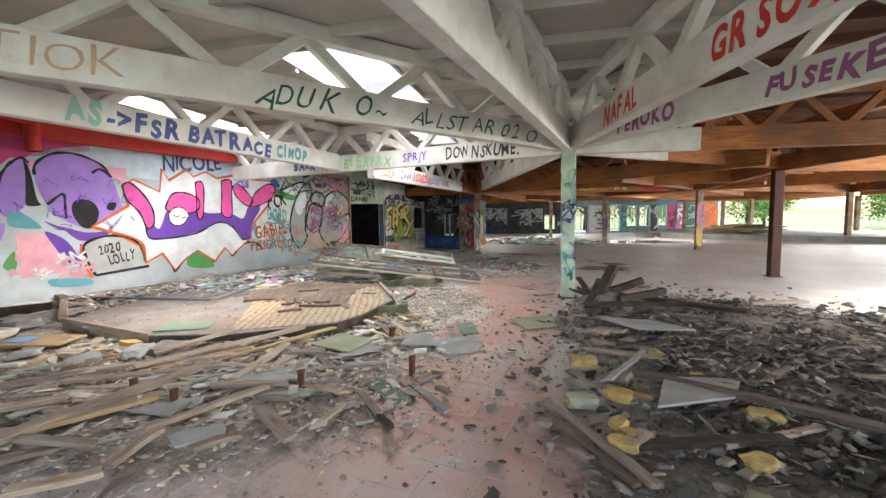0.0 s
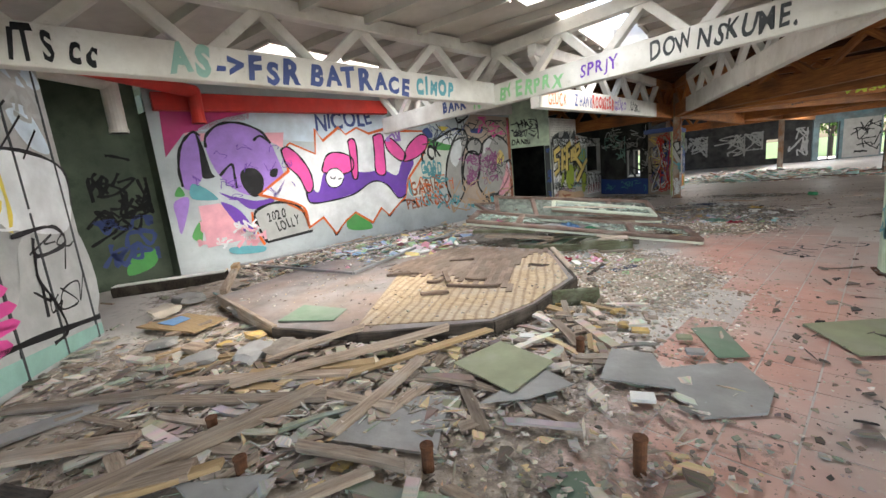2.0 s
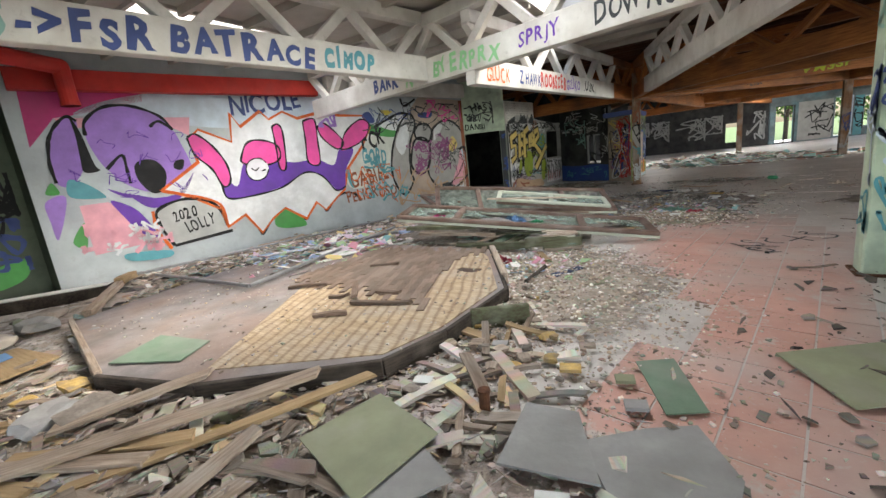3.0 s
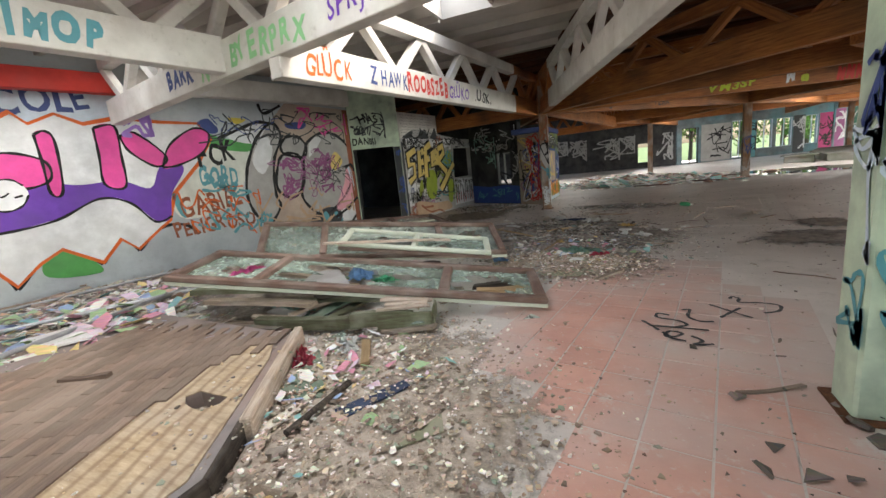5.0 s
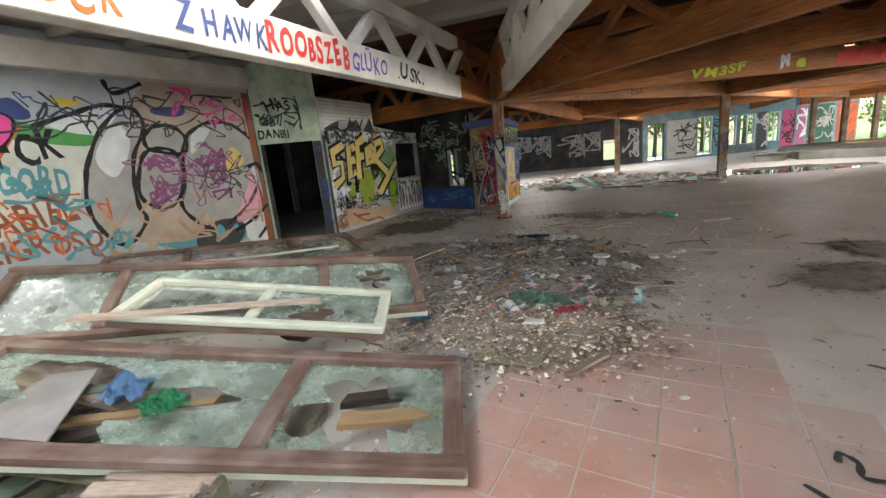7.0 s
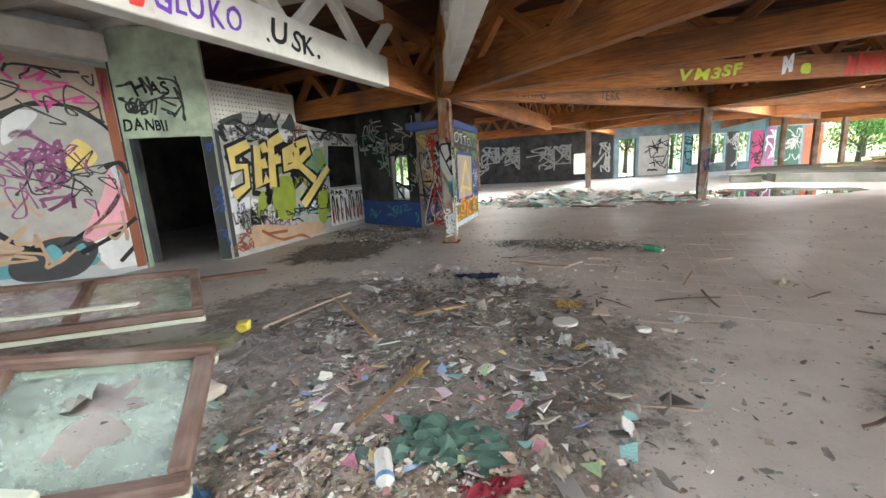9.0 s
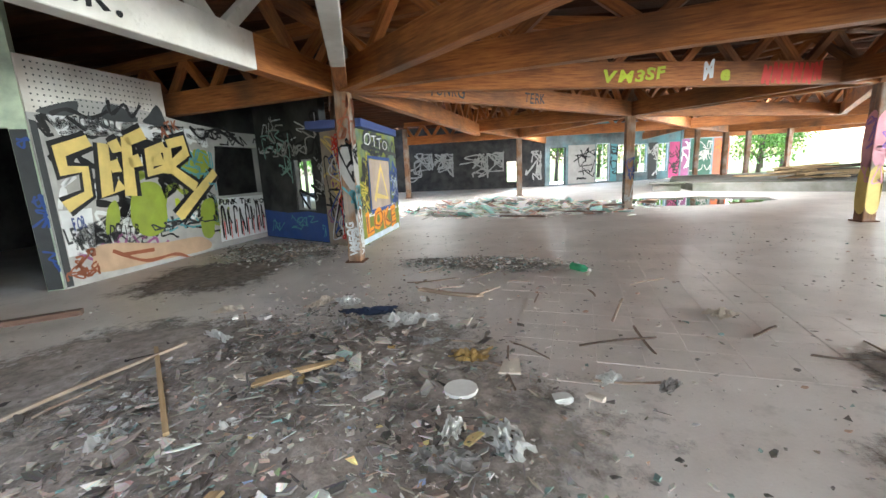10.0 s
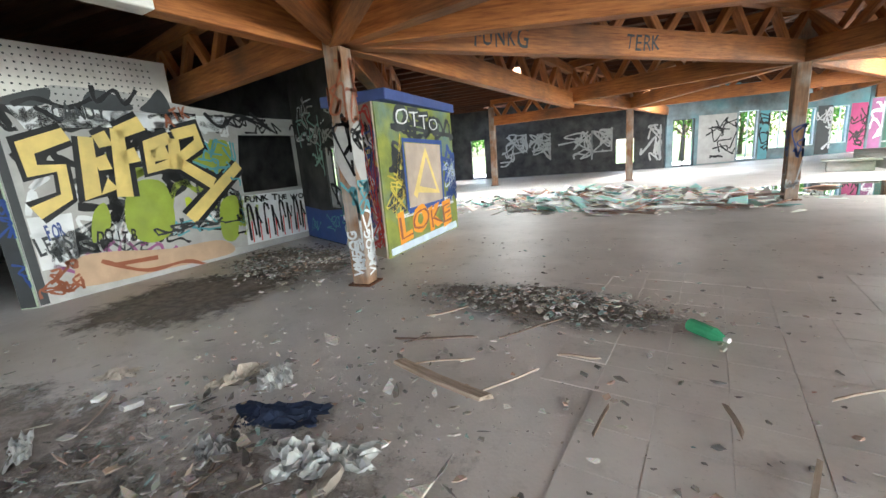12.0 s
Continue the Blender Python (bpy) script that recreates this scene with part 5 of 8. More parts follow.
for sc_, (f0_, f1_, t0_, t1_), socket_ in ((5.0, (0.35, 0.7, 0.95, 0.45), "Transmission Weight"), (9.0, (0.3, 0.7, 0.06, 0.4), "Roughness")):
    gt_ = gn.new("ShaderNodeTexNoise")
    gt_.inputs["Scale"].default_value, gt_.inputs["Detail"].default_value, gt_.inputs["Roughness"].default_value = sc_, 9, 0.7
    gl.new(gp_.outputs["Position"], gt_.inputs["Vector"])
    gr_ = gn.new("ShaderNodeMapRange")
    gr_.inputs["From Min"].default_value, gr_.inputs["From Max"].default_value, gr_.inputs["To Min"].default_value, gr_.inputs["To Max"].default_value = f0_, f1_, t0_, t1_
    gl.new(gt_.outputs["Fac"], gr_.inputs["Value"])
    gl.new(gr_.outputs[0], gb.inputs[socket_])


def rubble_material(name, colours, value=1.85):
    """Each loose piece takes one colour of the list."""
    m = mat(name, (0.5, 0.5, 0.5), rough=0.9, bump=0.5, bscale=80)
    n, l = m.node_tree.nodes, m.node_tree.links
    geo = n.new("ShaderNodeNewGeometry")
    r = n.new("ShaderNodeValToRGB")
    r.color_ramp.interpolation = "CONSTANT"
    while len(r.color_ramp.elements) < len(colours):
        r.color_ramp.elements.new(0.5)
    for i, c in enumerate(colours):
        r.color_ramp.elements[i].position, r.color_ramp.elements[i].color = i / len(colours), (*c, 1)
    l.new(geo.outputs["Random Per Island"], r.inputs["Fac"])
    t = n.new("ShaderNodeTexNoise")
    t.inputs["Scale"].default_value = 30
    mx = n.new("ShaderNodeMix")
    mx.data_type, mx.blend_type = "RGBA", "MULTIPLY"
    mx.inputs["Factor"].default_value = 0.6
    l.new(r.outputs["Color"], mx.inputs["A"])
    l.new(t.outputs["Color"], mx.inputs["B"])
    hs = n.new("ShaderNodeHueSaturation")
    hs.inputs["Value"].default_value, hs.inputs["Saturation"].default_value = value, 0.85
    l.new(mx.outputs["Result"], hs.inputs["Color"])
    l.new(hs.outputs["Color"], n["Principled BSDF"].inputs["Base Color"])
    return m


BROWNS = rubble_material("brown_rubble", [(0.22, 0.17, 0.13), (0.36, 0.29, 0.22), (0.1, 0.08, 0.065), (0.46, 0.4, 0.33), (0.3, 0.27, 0.25), (0.45, 0.32, 0.17), (0.17, 0.145, 0.13), (0.5, 0.46, 0.4), (0.22, 0.24, 0.18), (0.38, 0.34, 0.3), (0.2, 0.15, 0.12), (0.26, 0.2, 0.16)])
GREYS = rubble_material("grey_trash", [(0.19, 0.17, 0.155), (0.25, 0.23, 0.21), (0.1, 0.09, 0.08), (0.42, 0.4, 0.37), (0.15, 0.13, 0.115), (0.3, 0.25, 0.2), (0.66, 0.64, 0.61), (0.36, 0.31, 0.27), (0.42, 0.27, 0.2), (0.5, 0.45, 0.38), (0.2, 0.3, 0.27), (0.13, 0.12, 0.11), (0.3, 0.28, 0.26), (0.17, 0.15, 0.14)], 1.45)
GRIT = rubble_material("brown_crumbs", [(0.2, 0.14, 0.1), (0.3, 0.22, 0.155), (0.14, 0.1, 0.075), (0.4, 0.32, 0.24), (0.5, 0.45, 0.4), (0.25, 0.19, 0.14), (0.34, 0.25, 0.18), (0.17, 0.13, 0.1), (0.22, 0.24, 0.18), (0.62, 0.58, 0.52)], 2.1)
GAUDY = rubble_material("coloured_scraps", [(0.62, 0.6, 0.56), (0.55, 0.2, 0.28), (0.2, 0.42, 0.42), (0.62, 0.48, 0.16), (0.25, 0.34, 0.55), (0.5, 0.34, 0.26), (0.7, 0.7, 0.72), (0.3, 0.45, 0.22), (0.6, 0.45, 0.55), (0.75, 0.72, 0.66)], 1.5)
DARKS = rubble_material("rotten_rubble", [(0.12, 0.1, 0.085), (0.2, 0.17, 0.145), (0.06, 0.05, 0.045), (0.28, 0.25, 0.22), (0.15, 0.12, 0.1), (0.09, 0.08, 0.07), (0.24, 0.21, 0.18), (0.36, 0.31, 0.25)], 1.3)
WHITES = rubble_material("pale_trash", [(0.7, 0.69, 0.66), (0.5, 0.48, 0.45), (0.8, 0.79, 0.78), (0.3, 0.28, 0.26), (0.6, 0.56, 0.5), (0.4, 0.22, 0.15), (0.72, 0.7, 0.68), (0.25, 0.45, 0.42)], 2.1)


def scatter(name, material, label, n, where, lo, hi, flat=0.3, seed=1, tilt=0.35, long=1.0):
    """Loose chips, joined: where(r) gives x, y, z and a size factor, or None."""
    r = random.Random(seed)
    vs, fs = [], []
    for _ in range(n):
        w = where(r)
        if w is None:
            continue
        x, y, z, k = w
        size = (lo + (hi - lo) * r.random() ** 3) * k
        sides = r.choice((3, 4, 4, 5))
        yaw, st = r.uniform(0, 6.28), 1 + (long - 1) * r.random()
        th = size * flat * r.uniform(0.5, 1.2)
        m = Matrix.Translation((x, y, z + th * 0.3)) @ Euler((r.uniform(-tilt, tilt), r.uniform(-tilt, tilt), yaw)).to_matrix().to_4x4()
        ring = []
        for i in range(sides):
            a = 6.283 * (i + r.uniform(-0.3, 0.3)) / sides
            ring.append((math.cos(a) * size * st * r.uniform(0.7, 1.1), math.sin(a) * size * r.uniform(0.6, 1.0)))
        b = len(vs)
        for zz, sc in ((-th / 2, 1.0), (th / 2, 0.88)):
            vs += [m @ Vector((p[0] * sc, p[1] * sc, zz)) for p in ring]
        fs.append(tuple(b + sides + i for i in range(sides)))
        fs += [(b + i, b + (i + 1) % sides, b + sides + (i + 1) % sides, b + sides + i) for i in range(sides)]
    me = bpy.data.meshes.new(name)
    me.from_pydata(vs, [], fs)
    me.materials.append(material)
    return tagged(new(name, me), label, "rubble", kind="stuff")


def mound(name, cx, cy, rx, ry, h, material, label, seed=1, turn=0.0, n=22):
    """A low irregular heap that thins out to nothing at its rim."""
    bm = bmesh.new()
    lay = bm.verts.layers.float.new("rim")
    k = 40
    rings = []
    ca_, sa_ = math.cos(radians(turn)), math.sin(radians(turn))
    for j in range(n + 1):
        f = j / n
        row = []
        for i in range(k):
            a = 6.28318 * i / k
            e = 1 + 0.35 * noise.noise((math.cos(a) * 1.7 + seed, math.sin(a) * 1.7, seed * 2.1)) + 0.2 * noise.noise((math.cos(a) * 5 + seed, math.sin(a) * 5, seed))
            lx, ly = math.cos(a) * rx * f * e, math.sin(a) * ry * f * e
            x, y = cx + lx * ca_ - ly * sa_, cy + lx * sa_ + ly * ca_
            z = h * (1 - f ** 2) * (0.75 + 0.6 * noise.noise((x * 1.3, y * 1.3, seed))) + 0.02 * noise.noise((x * 9, y * 9, seed)) * (1 - f)
            row.append(bm.verts.new((x, y, max(z, 0.0) + (0.004 if j < n else -0.004))))
        for vert in row:
            vert[lay] = f
        rings.append(row)
    for j in range(n):
        for i in range(k):
            bm.faces.new((rings[j][i], rings[j + 1][i], rings[j + 1][(i + 1) % k], rings[j][(i + 1) % k]))
    bmesh.ops.remove_doubles(bm, verts=rings[0], dist=0.0005)
    for f in bm.faces:
        f.smooth = True
    return tagged(obj(name, bm, material), label, "rubble", kind="stuff")


def ell(cx, cy, rx, ry, z=0.0, turn=0.0, h=0.0):
    ca_, sa_ = math.cos(radians(turn)), math.sin(radians(turn))

    def f(r):
        a, d = r.uniform(0, 6.283), math.sqrt(r.random()) * (1 + 0.25 * r.gauss(0, 1))
        lx, ly = math.cos(a) * d * rx, math.sin(a) * d * ry
        return cx + lx * ca_ - ly * sa_, cy + lx * sa_ + ly * ca_, z + max(h * (1 - d * d), 0), 1.0
    return f


# ---- debris field beside the mural ----
mound("rubble_bed", -1.8, -1.9, 3.3, 1.9, 0.05, DIRT, "brown grit and crumbled rubble over the floor", 1, 15)
mound("rubble_bed", -1.0, 2.1, 1.9, 1.4, 0.05, DIRT, "brown grit around a low broken platform", 2, 50)
mound("rubble_bed", -0.1, 2.1, 1.15, 1.7, 0.03, DIRT, "brown grit strewn beside the platform", 47, 10)
mound("rubble_bed", -4.2, 4.4, 2.8, 2.2, 0.1, DIRT, "brown grit under fallen window frames", 3, 0)
mound("rubble_bed", -5.0, 0.8, 2.2, 2.2, 0.05, DIRT, "brown grit along the mural wall", 4, 0)
mound("soil_patch", 4.2, 0.4, 2.3, 3.6, 0.14, SOIL, "dark soil and rotten rubble heap", 5, -5)
mound("soil_patch", 6.6, -0.8, 3.0, 3.4, 0.1, SOIL, "dark soil and rubble spread over the open side", 44, 0)
scatter("rubble_chips", DARKS, "dark broken chips strewn over the open side", 5000, ell(6.3, -0.6, 2.4, 3.0, 0.02, 0, 0.1), 0.01, 0.1, 0.25, 45, 0.5, 2.0)
mound("soil_patch", 3.6, -3.0, 1.8, 1.6, 0.08, SOIL, "dark soil and rotten rubble on the floor", 6, 0)
mound("soil_patch", 0.3, 7.3, 1.9, 2.3, 0.05, GRIME, "dark grit under scattered trash", 7, 30)
mound("soil_patch", 1.3, 11.2, 1.25, 0.5, 0.05, SOIL, "dark leaf litter patch with green plastic beside it", 8, -8)
mound("soil_patch", -2.3, 12.3, 1.2, 0.9, 0.07, SOIL, "dark litter at the foot of the partition", 9, -30)
mound("soil_patch", -1.3, 8.3, 1.3, 1.1, 0.02, GRIME, "dark grime and grit on the floor before the partition", 49, 20)
mound("soil_patch", -2.4, 10.9, 1.2, 1.3, 0.02, SOIL, "dark grime along the foot of the partition", 50, 10)
mound("soil_patch", 3.5, 7.2, 0.9, 0.7, 0.03, SOIL, "dark dirt patch on the dusty floor", 10, 0)
scatter("rubble_chips", BROWNS, "small broken chips of wood, plaster and stone", 15000, ell(-1.4, -1.6, 3.0, 1.9, 0.01, 15, 0.05), 0.003, 0.03, 0.35, 11)
scatter("rubble_chips", GRIT, "small broken chips of wood and stone", 13000, ell(-0.4, 1.9, 1.4, 2.0, 0.01, 20, 0.05), 0.003, 0.026, 0.4, 12)
scatter("rubble_chips", BROWNS, "broken pieces of board and plaster along the wall", 7500, ell(-4.7, 2.9, 2.2, 2.9, 0.02, 0, 0.1), 0.01, 0.13, 0.2, 13, 0.5)
scatter("rubble_chips", GREYS, "pale scraps of paper and plaster along the wall", 1100, ell(-4.7, 2.4, 1.9, 2.4, 0.05, 0, 0.08), 0.03, 0.15, 0.12, 14, 0.5)
scatter("rubble_chips", DARKS, "dark broken chips in the soil heap", 8000, ell(4.0, 0.0, 2.1, 3.4, 0.02, 0, 0.12), 0.006, 0.07, 0.3, 15, 0.6)
scatter("rubble_chips", DARKS, "dark broken chips on the floor", 1500, ell(3.4, -2.8, 1.8, 1.7, 0.02, 0, 0.06), 0.01, 0.08, 0.3, 16, 0.6)
scatter("trash_scraps", GREYS, "scattered scraps of paper, plastic and rubble", 10000, ell(0.25, 7.3, 1.5, 2.1, 0.01, 10, 0.04), 0.002, 0.024, 0.2, 17, 0.5, 2.2)
scatter("trash_scraps", GREYS, "dark litter flakes in a patch", 2600, ell(1.3, 11.2, 1.1, 0.42, 0.01, -8, 0.04), 0.004, 0.04, 0.2, 18, 0.5)
scatter("trash_scraps", GREYS, "litter flakes at the foot of the partition", 2600, ell(-2.3, 12.3, 1.15, 0.9, 0.01, -30, 0.06), 0.004, 0.05, 0.2, 19, 0.5)
scatter("floor_grit", GREYS, "fine grit sprinkled over the dusty floor", 2600, lambda r: (r.uniform(-3, 7), r.uniform(5, 14), 0.0, 1.0), 0.004, 0.03, 0.4, 20)
scatter("floor_grit", BROWNS, "fine grit sprinkled over the tiles", 1200, lambda r: (r.uniform(0.2, 2.6), r.uniform(-4, 6), 0.006, 1.0), 0.003, 0.016, 0.5, 21)
scatter("trash_scraps", WHITES, "heap of pale rubbish and boards far in the hall", 2600, ell(1.6, 18.3, 3.0, 1.7, 0.0, -8, 0.2), 0.04, 0.3, 0.1, 22, 0.4, 2.5)


scatter("paper_scraps", GAUDY, "coloured scraps of paper, cloth and plastic beside the platform", 150, ell(-0.7, 2.6, 0.75, 0.7, 0.05, 30, 0.03), 0.015, 0.06, 0.08, 71, 0.5, 2.0)
scatter("paper_scraps", GAUDY, "pale and coloured torn papers along the mural wall", 560, ell(-4.2, 2.9, 1.6, 1.7, 0.1, 0, 0.08), 0.03, 0.15, 0.05, 72, 0.5, 1.8)
scatter("paper_scraps", GAUDY, "coloured scraps of paper and plastic in the trash", 240, ell(0.4, 6.6, 1.0, 1.2, 0.03, 0, 0.03), 0.015, 0.07, 0.1, 73, 0.5, 1.8)
scatter("trash_scraps", DARKS, "dark splinters and crumbs over the trash", 1300, ell(0.1, 7.6, 1.7, 1.7, 0.015, 0, 0.04), 0.004, 0.04, 0.25, 74, 0.5, 3.0)


# ---- planks, slats and laths ----
def plank_mesh(n, w, th, seed):
    r = random.Random(seed)
    bm = bmesh.new()
    xs = [-n / 2 + n * i / 4 for i in range(5)]
    rows = []
    for i, x in enumerate(xs):
        e = r.uniform(-0.03, 0.03) if i in (0, 4) else 0
        w0, w1 = w * r.uniform(0.92, 1.0), w * r.uniform(0.92, 1.0)
        bend = 0.008 * math.sin(i * 1.1 + seed)
        rows.append([bm.verts.new(v) for v in ((x + e, -w0 / 2, bend), (x - e, w1 / 2, bend), (x - e * 0.5, w1 / 2 * 0.97, bend + th), (x + e * 0.6, -w0 / 2 * 0.97, bend + th))])
    for a, b in zip(rows, rows[1:]):
        for k in range(4):
            bm.faces.new((a[k], b[k], b[(k + 1) % 4], a[(k + 1) % 4]))
    bm.faces.new(rows[0][::-1])
    bm.faces.new(rows[-1])
    bmesh.ops.recalc_face_normals(bm, faces=bm.faces)
    me = bpy.data.meshes.new("plank")
    bm.to_mesh(me)
    bm.free()
    return me


def plank(p, q, w=0.09, th=0.022, material=None, label="weathered grey-brown plank lying on the rubble", group="loose planks", name="plank", seed=0):
    m, n = along(p, q)
    me = plank_mesh(n, w, th, seed + int(n * 1000))
    me.materials.append(material or PLANK)
    ob = new(name, me)
    ob.matrix_world = m
    return tagged(ob, label, "plank", group)


for i, (p, q, w, th, mt) in enumerate((
        ((-1.95, -1.75, 0.1), (-1.0, -0.35, 0.16), 0.11, 0.03, PLANK), ((-2.15, -1.35, 0.1), (-1.75, -0.62, 0.15), 0.12, 0.02, PLANK),
        ((-0.85, -1.75, 0.06), (-0.93, -0.83, 0.1), 0.09, 0.03, PLANK), ((-1.5, -1.5, 0.06), (-0.7, -0.2, 0.12), 0.08, 0.02, RAWWOOD),
        ((-0.48, -0.95, 0.05), (-0.12, -1.3, 0.03), 0.08, 0.03, PLANK), ((-0.74, -0.9, 0.05), (-0.2, -0.92, 0.06), 0.06, 0.02, PLANK),
        ((-2.4, -3.7, 0.05), (-1.25, -2.3, 0.08), 0.14, 0.04, PLANK), ((-1.7, -3.05, 0.07), (-1.15, -2.2, 0.09), 0.07, 0.03, RAWWOOD),
        ((-2.9, -3.3, 0.06), (-1.9, -2.35, 0.07), 0.13, 0.03, PLANK), ((-3.3, -2.7, 0.06), (-2.3, -2.0, 0.08), 0.1, 0.03, PLANK),
        ((0.69, -1.39, 0.02), (1.12, -1.85, 0.02), 0.06, 0.02, GREYBOARD), ((0.42, -1.78, 0.02), (0.7, -2.15, 0.02), 0.05, 0.03, PLANK),
        ((2.6, -1.0, 0.1), (4.2, -1.9, 0.12), 0.1, 0.04, SLAT), ((1.85, -1.6, 0.05), (2.4, -2.5, 0.05), 0.07, 0.03, PLANK),
        ((2.5, 2.55, 0.16), (3.6, 3.0, 0.16), 0.2, 0.06, PLANK), ((2.4, 1.4, 0.2), (3.9, 1.5, 0.2), 0.11, 0.05, CHAR), ((2.9, 2.0, 0.22), (4.4, 1.2, 0.2), 0.14, 0.05, CHAR),
        ((-5.4, 6.9, 0.14), (-2.5, 9.0, 0.1), 0.1, 0.05, FRAMEWOOD), ((-1.36, 7.48, 0.03), (-1.04, 8.52, 0.04), 0.025, 0.02, PLANK),
        ((-1.25, 8.45, 0.03), (-0.25, 7.4, 0.05), 0.03, 0.02, RAWWOOD), ((-0.1, 7.9, 0.04), (0.35, 8.25, 0.04), 0.05, 0.02, RAWWOOD), ((-0.1, 7.95, 0.03), (0.35, 8.3, 0.03), 0.05, 0.02, RAWWOOD),
        ((0.6, 9.95, 0.02), (1.25, 9.68, 0.03), 0.07, 0.025, PLANK), ((0.9, 5.05, 0.02), (1.15, 5.35, 0.02), 0.05, 0.02, PLANK), ((1.72, 2.95, 0.01), (2.05, 3.1, 0.01), 0.025, 0.012, PLANK),
        ((-0.74, 3.05, 0.05), (-0.53, 2.72, 0.05), 0.07, 0.03, RAWWOOD), ((-2.6, 3.3, 0.06), (-1.2, 3.75, 0.1), 0.12, 0.04, PLANK), ((-3.4, 2.9, 0.05), (-1.9, 3.3, 0.06), 0.09, 0.03, PLANK),
        ((-6.9, 0.9, 0.06), (-6.0, 0.4, 0.14), 0.12, 0.1, RAWWOOD), ((-6.0, 0.4, 0.12), (-5.0, -0.3, 0.06), 0.1, 0.08, PLANK))):
    plank(p, q, w, th, mt, seed=i)
rp = random.Random(5)
lath_v, lath_f = [], []
for i in range(280):
    zone = i % 4
    if zone == 0:
        x, y, z = rp.gauss(-1.5, 0.8), rp.gauss(-1.3, 0.45), 0.05
    elif zone == 1:
        x, y, z = rp.gauss(-0.2, 0.35), rp.gauss(0.4, 0.7), 0.03
    elif zone == 2:
        x, y, z = rp.gauss(-4.4, 1.1), rp.gauss(3.0, 1.2), 0.1
    else:
        x, y, z = rp.gauss(-2.4, 0.9), rp.gauss(-2.0, 0.5), 0.04
    n, a = 0.12 + 0.6 * rp.random() ** 1.6, (rp.gauss(45, 38) if zone != 1 else rp.uniform(0, 180))
    dx, dy = math.cos(radians(a)) * n / 2, math.sin(radians(a)) * n / 2
    a_, b_, w_, th_ = (x - dx, y - dy, z), (x + dx, y + dy, z + rp.uniform(-0.02, 0.04)), rp.uniform(0.03, 0.1), rp.uniform(0.012, 0.03)
    if i < 110:
        plank(a_, b_, w_, th_, RAWWOOD if rp.random() < 0.12 else PLANK, seed=100 + i)
    else:
        m_, n_ = along(a_, b_)
        me_ = plank_mesh(n_, w_, th_, i)
        me_.transform(m_)
        k_ = len(lath_v)
        lath_v += [v_.co.copy() for v_ in me_.vertices]
        lath_f += [tuple(k_ + j for j in f_.vertices) for f_ in me_.polygons]
        bpy.data.meshes.remove(me_)
me_ = bpy.data.meshes.new("broken_laths")
me_.from_pydata(lath_v, [], lath_f)
me_.materials.append(BROWNS)
tagged(new("broken_laths", me_), "many short broken laths strewn over the rubble", "rubble", kind="stuff")
for i in range(40):
    x, y = min(max(rp.gauss(3.7, 0.8), 2.6), 5.4), min(max(rp.gauss(0.3, 1.4), -2.6), 2.6)
    n, a = rp.uniform(0.25, 1.0), rp.uniform(-40, 50)
    dx, dy = math.cos(radians(a)) * n / 2, math.sin(radians(a)) * n / 2
    plank((x - dx, y - dy, 0.08), (x + dx, y + dy, 0.08 + rp.uniform(-0.02, 0.06)), rp.uniform(0.04, 0.13), rp.uniform(0.02, 0.04), CHAR if rp.random() < 0.45 else PLANK,
          "rotten dark plank in the soil heap", "rotten planks", seed=300 + i)
for i in range(24):
    x, y = rp.gauss(1.9, 1.5), rp.gauss(17.6, 0.8)
    n, a = rp.uniform(0.6, 2.2), rp.gauss(0, 15)
    dx, dy = math.cos(radians(a)) * n / 2, math.sin(radians(a)) * n / 2
    plank((x - dx, y - dy, 0.03), (x + dx, y + dy, 0.04 + rp.uniform(0, 0.08)), rp.uniform(0.06, 0.2), 0.03, rp.choice((GREYBOARD, PLASTIC, FRAMEWOOD, PLANK)),
          "pale board in a far rubbish heap", "far boards", seed=400 + i)


# ---- loose boards and sheets ----
def board(pts, z, th, material, label, name="board", group=""):
    cx, cy = sum(p[0] for p in pts) / len(pts), sum(p[1] for p in pts) / len(pts)
    bm = bmesh.new()
    lo = [bm.verts.new((p[0] - cx, p[1] - cy, 0)) for p in pts]
    f = bm.faces.new(lo)
    r = bmesh.ops.extrude_face_region(bm, geom=[f])
    bmesh.ops.translate(bm, verts=[v for v in r["geom"] if isinstance(v, bmesh.types.BMVert)], vec=(0, 0, th))
    bmesh.ops.recalc_face_normals(bm, faces=bm.faces)
    bmesh.ops.triangulate(bm, faces=[f for f in bm.faces if len(f.verts) > 4])
    ob = obj(name, bm, material)
    ob.location = (cx, cy, z)
    ob.rotation_euler = (rp.uniform(-0.02, 0.02), rp.uniform(-0.02, 0.02), 0)
    return tagged(ob, label, "board", group)


board([(-0.66, -0.79), (-0.53, -0.32), (-0.04, -0.48), (-0.12, -0.96)], 0.105, 0.008, OLIVEBOARD, "square olive hardboard lying on rubble")
board([(-0.25, -1.12), (-0.1, -0.55), (0.16, -0.68), (-0.02, -0.95)], 0.085, 0.008, GREYBOARD, "pale grey board under the olive square")
board([(0.55, -0.18), (0.8, 0.02), (1.0, 0.13), (1.16, -0.16), (1.12, -0.43), (0.83, -0.63)], 0.02, 0.015, GREYBOARD, "grey six-sided slab lying on red tiles")
board([(0.23, -0.03), (0.5, -0.02), (0.69, -0.45), (0.27, -0.5)], 0.06, 0.012, GREYBOARD, "grey broken slab on the rubble")
board([(0.67, 0.68), (0.87, 0.78), (1.05, 0.27), (0.87, 0.18)], 0.02, 0.008, GREENBOARD, "green hardboard strip on the tiles")
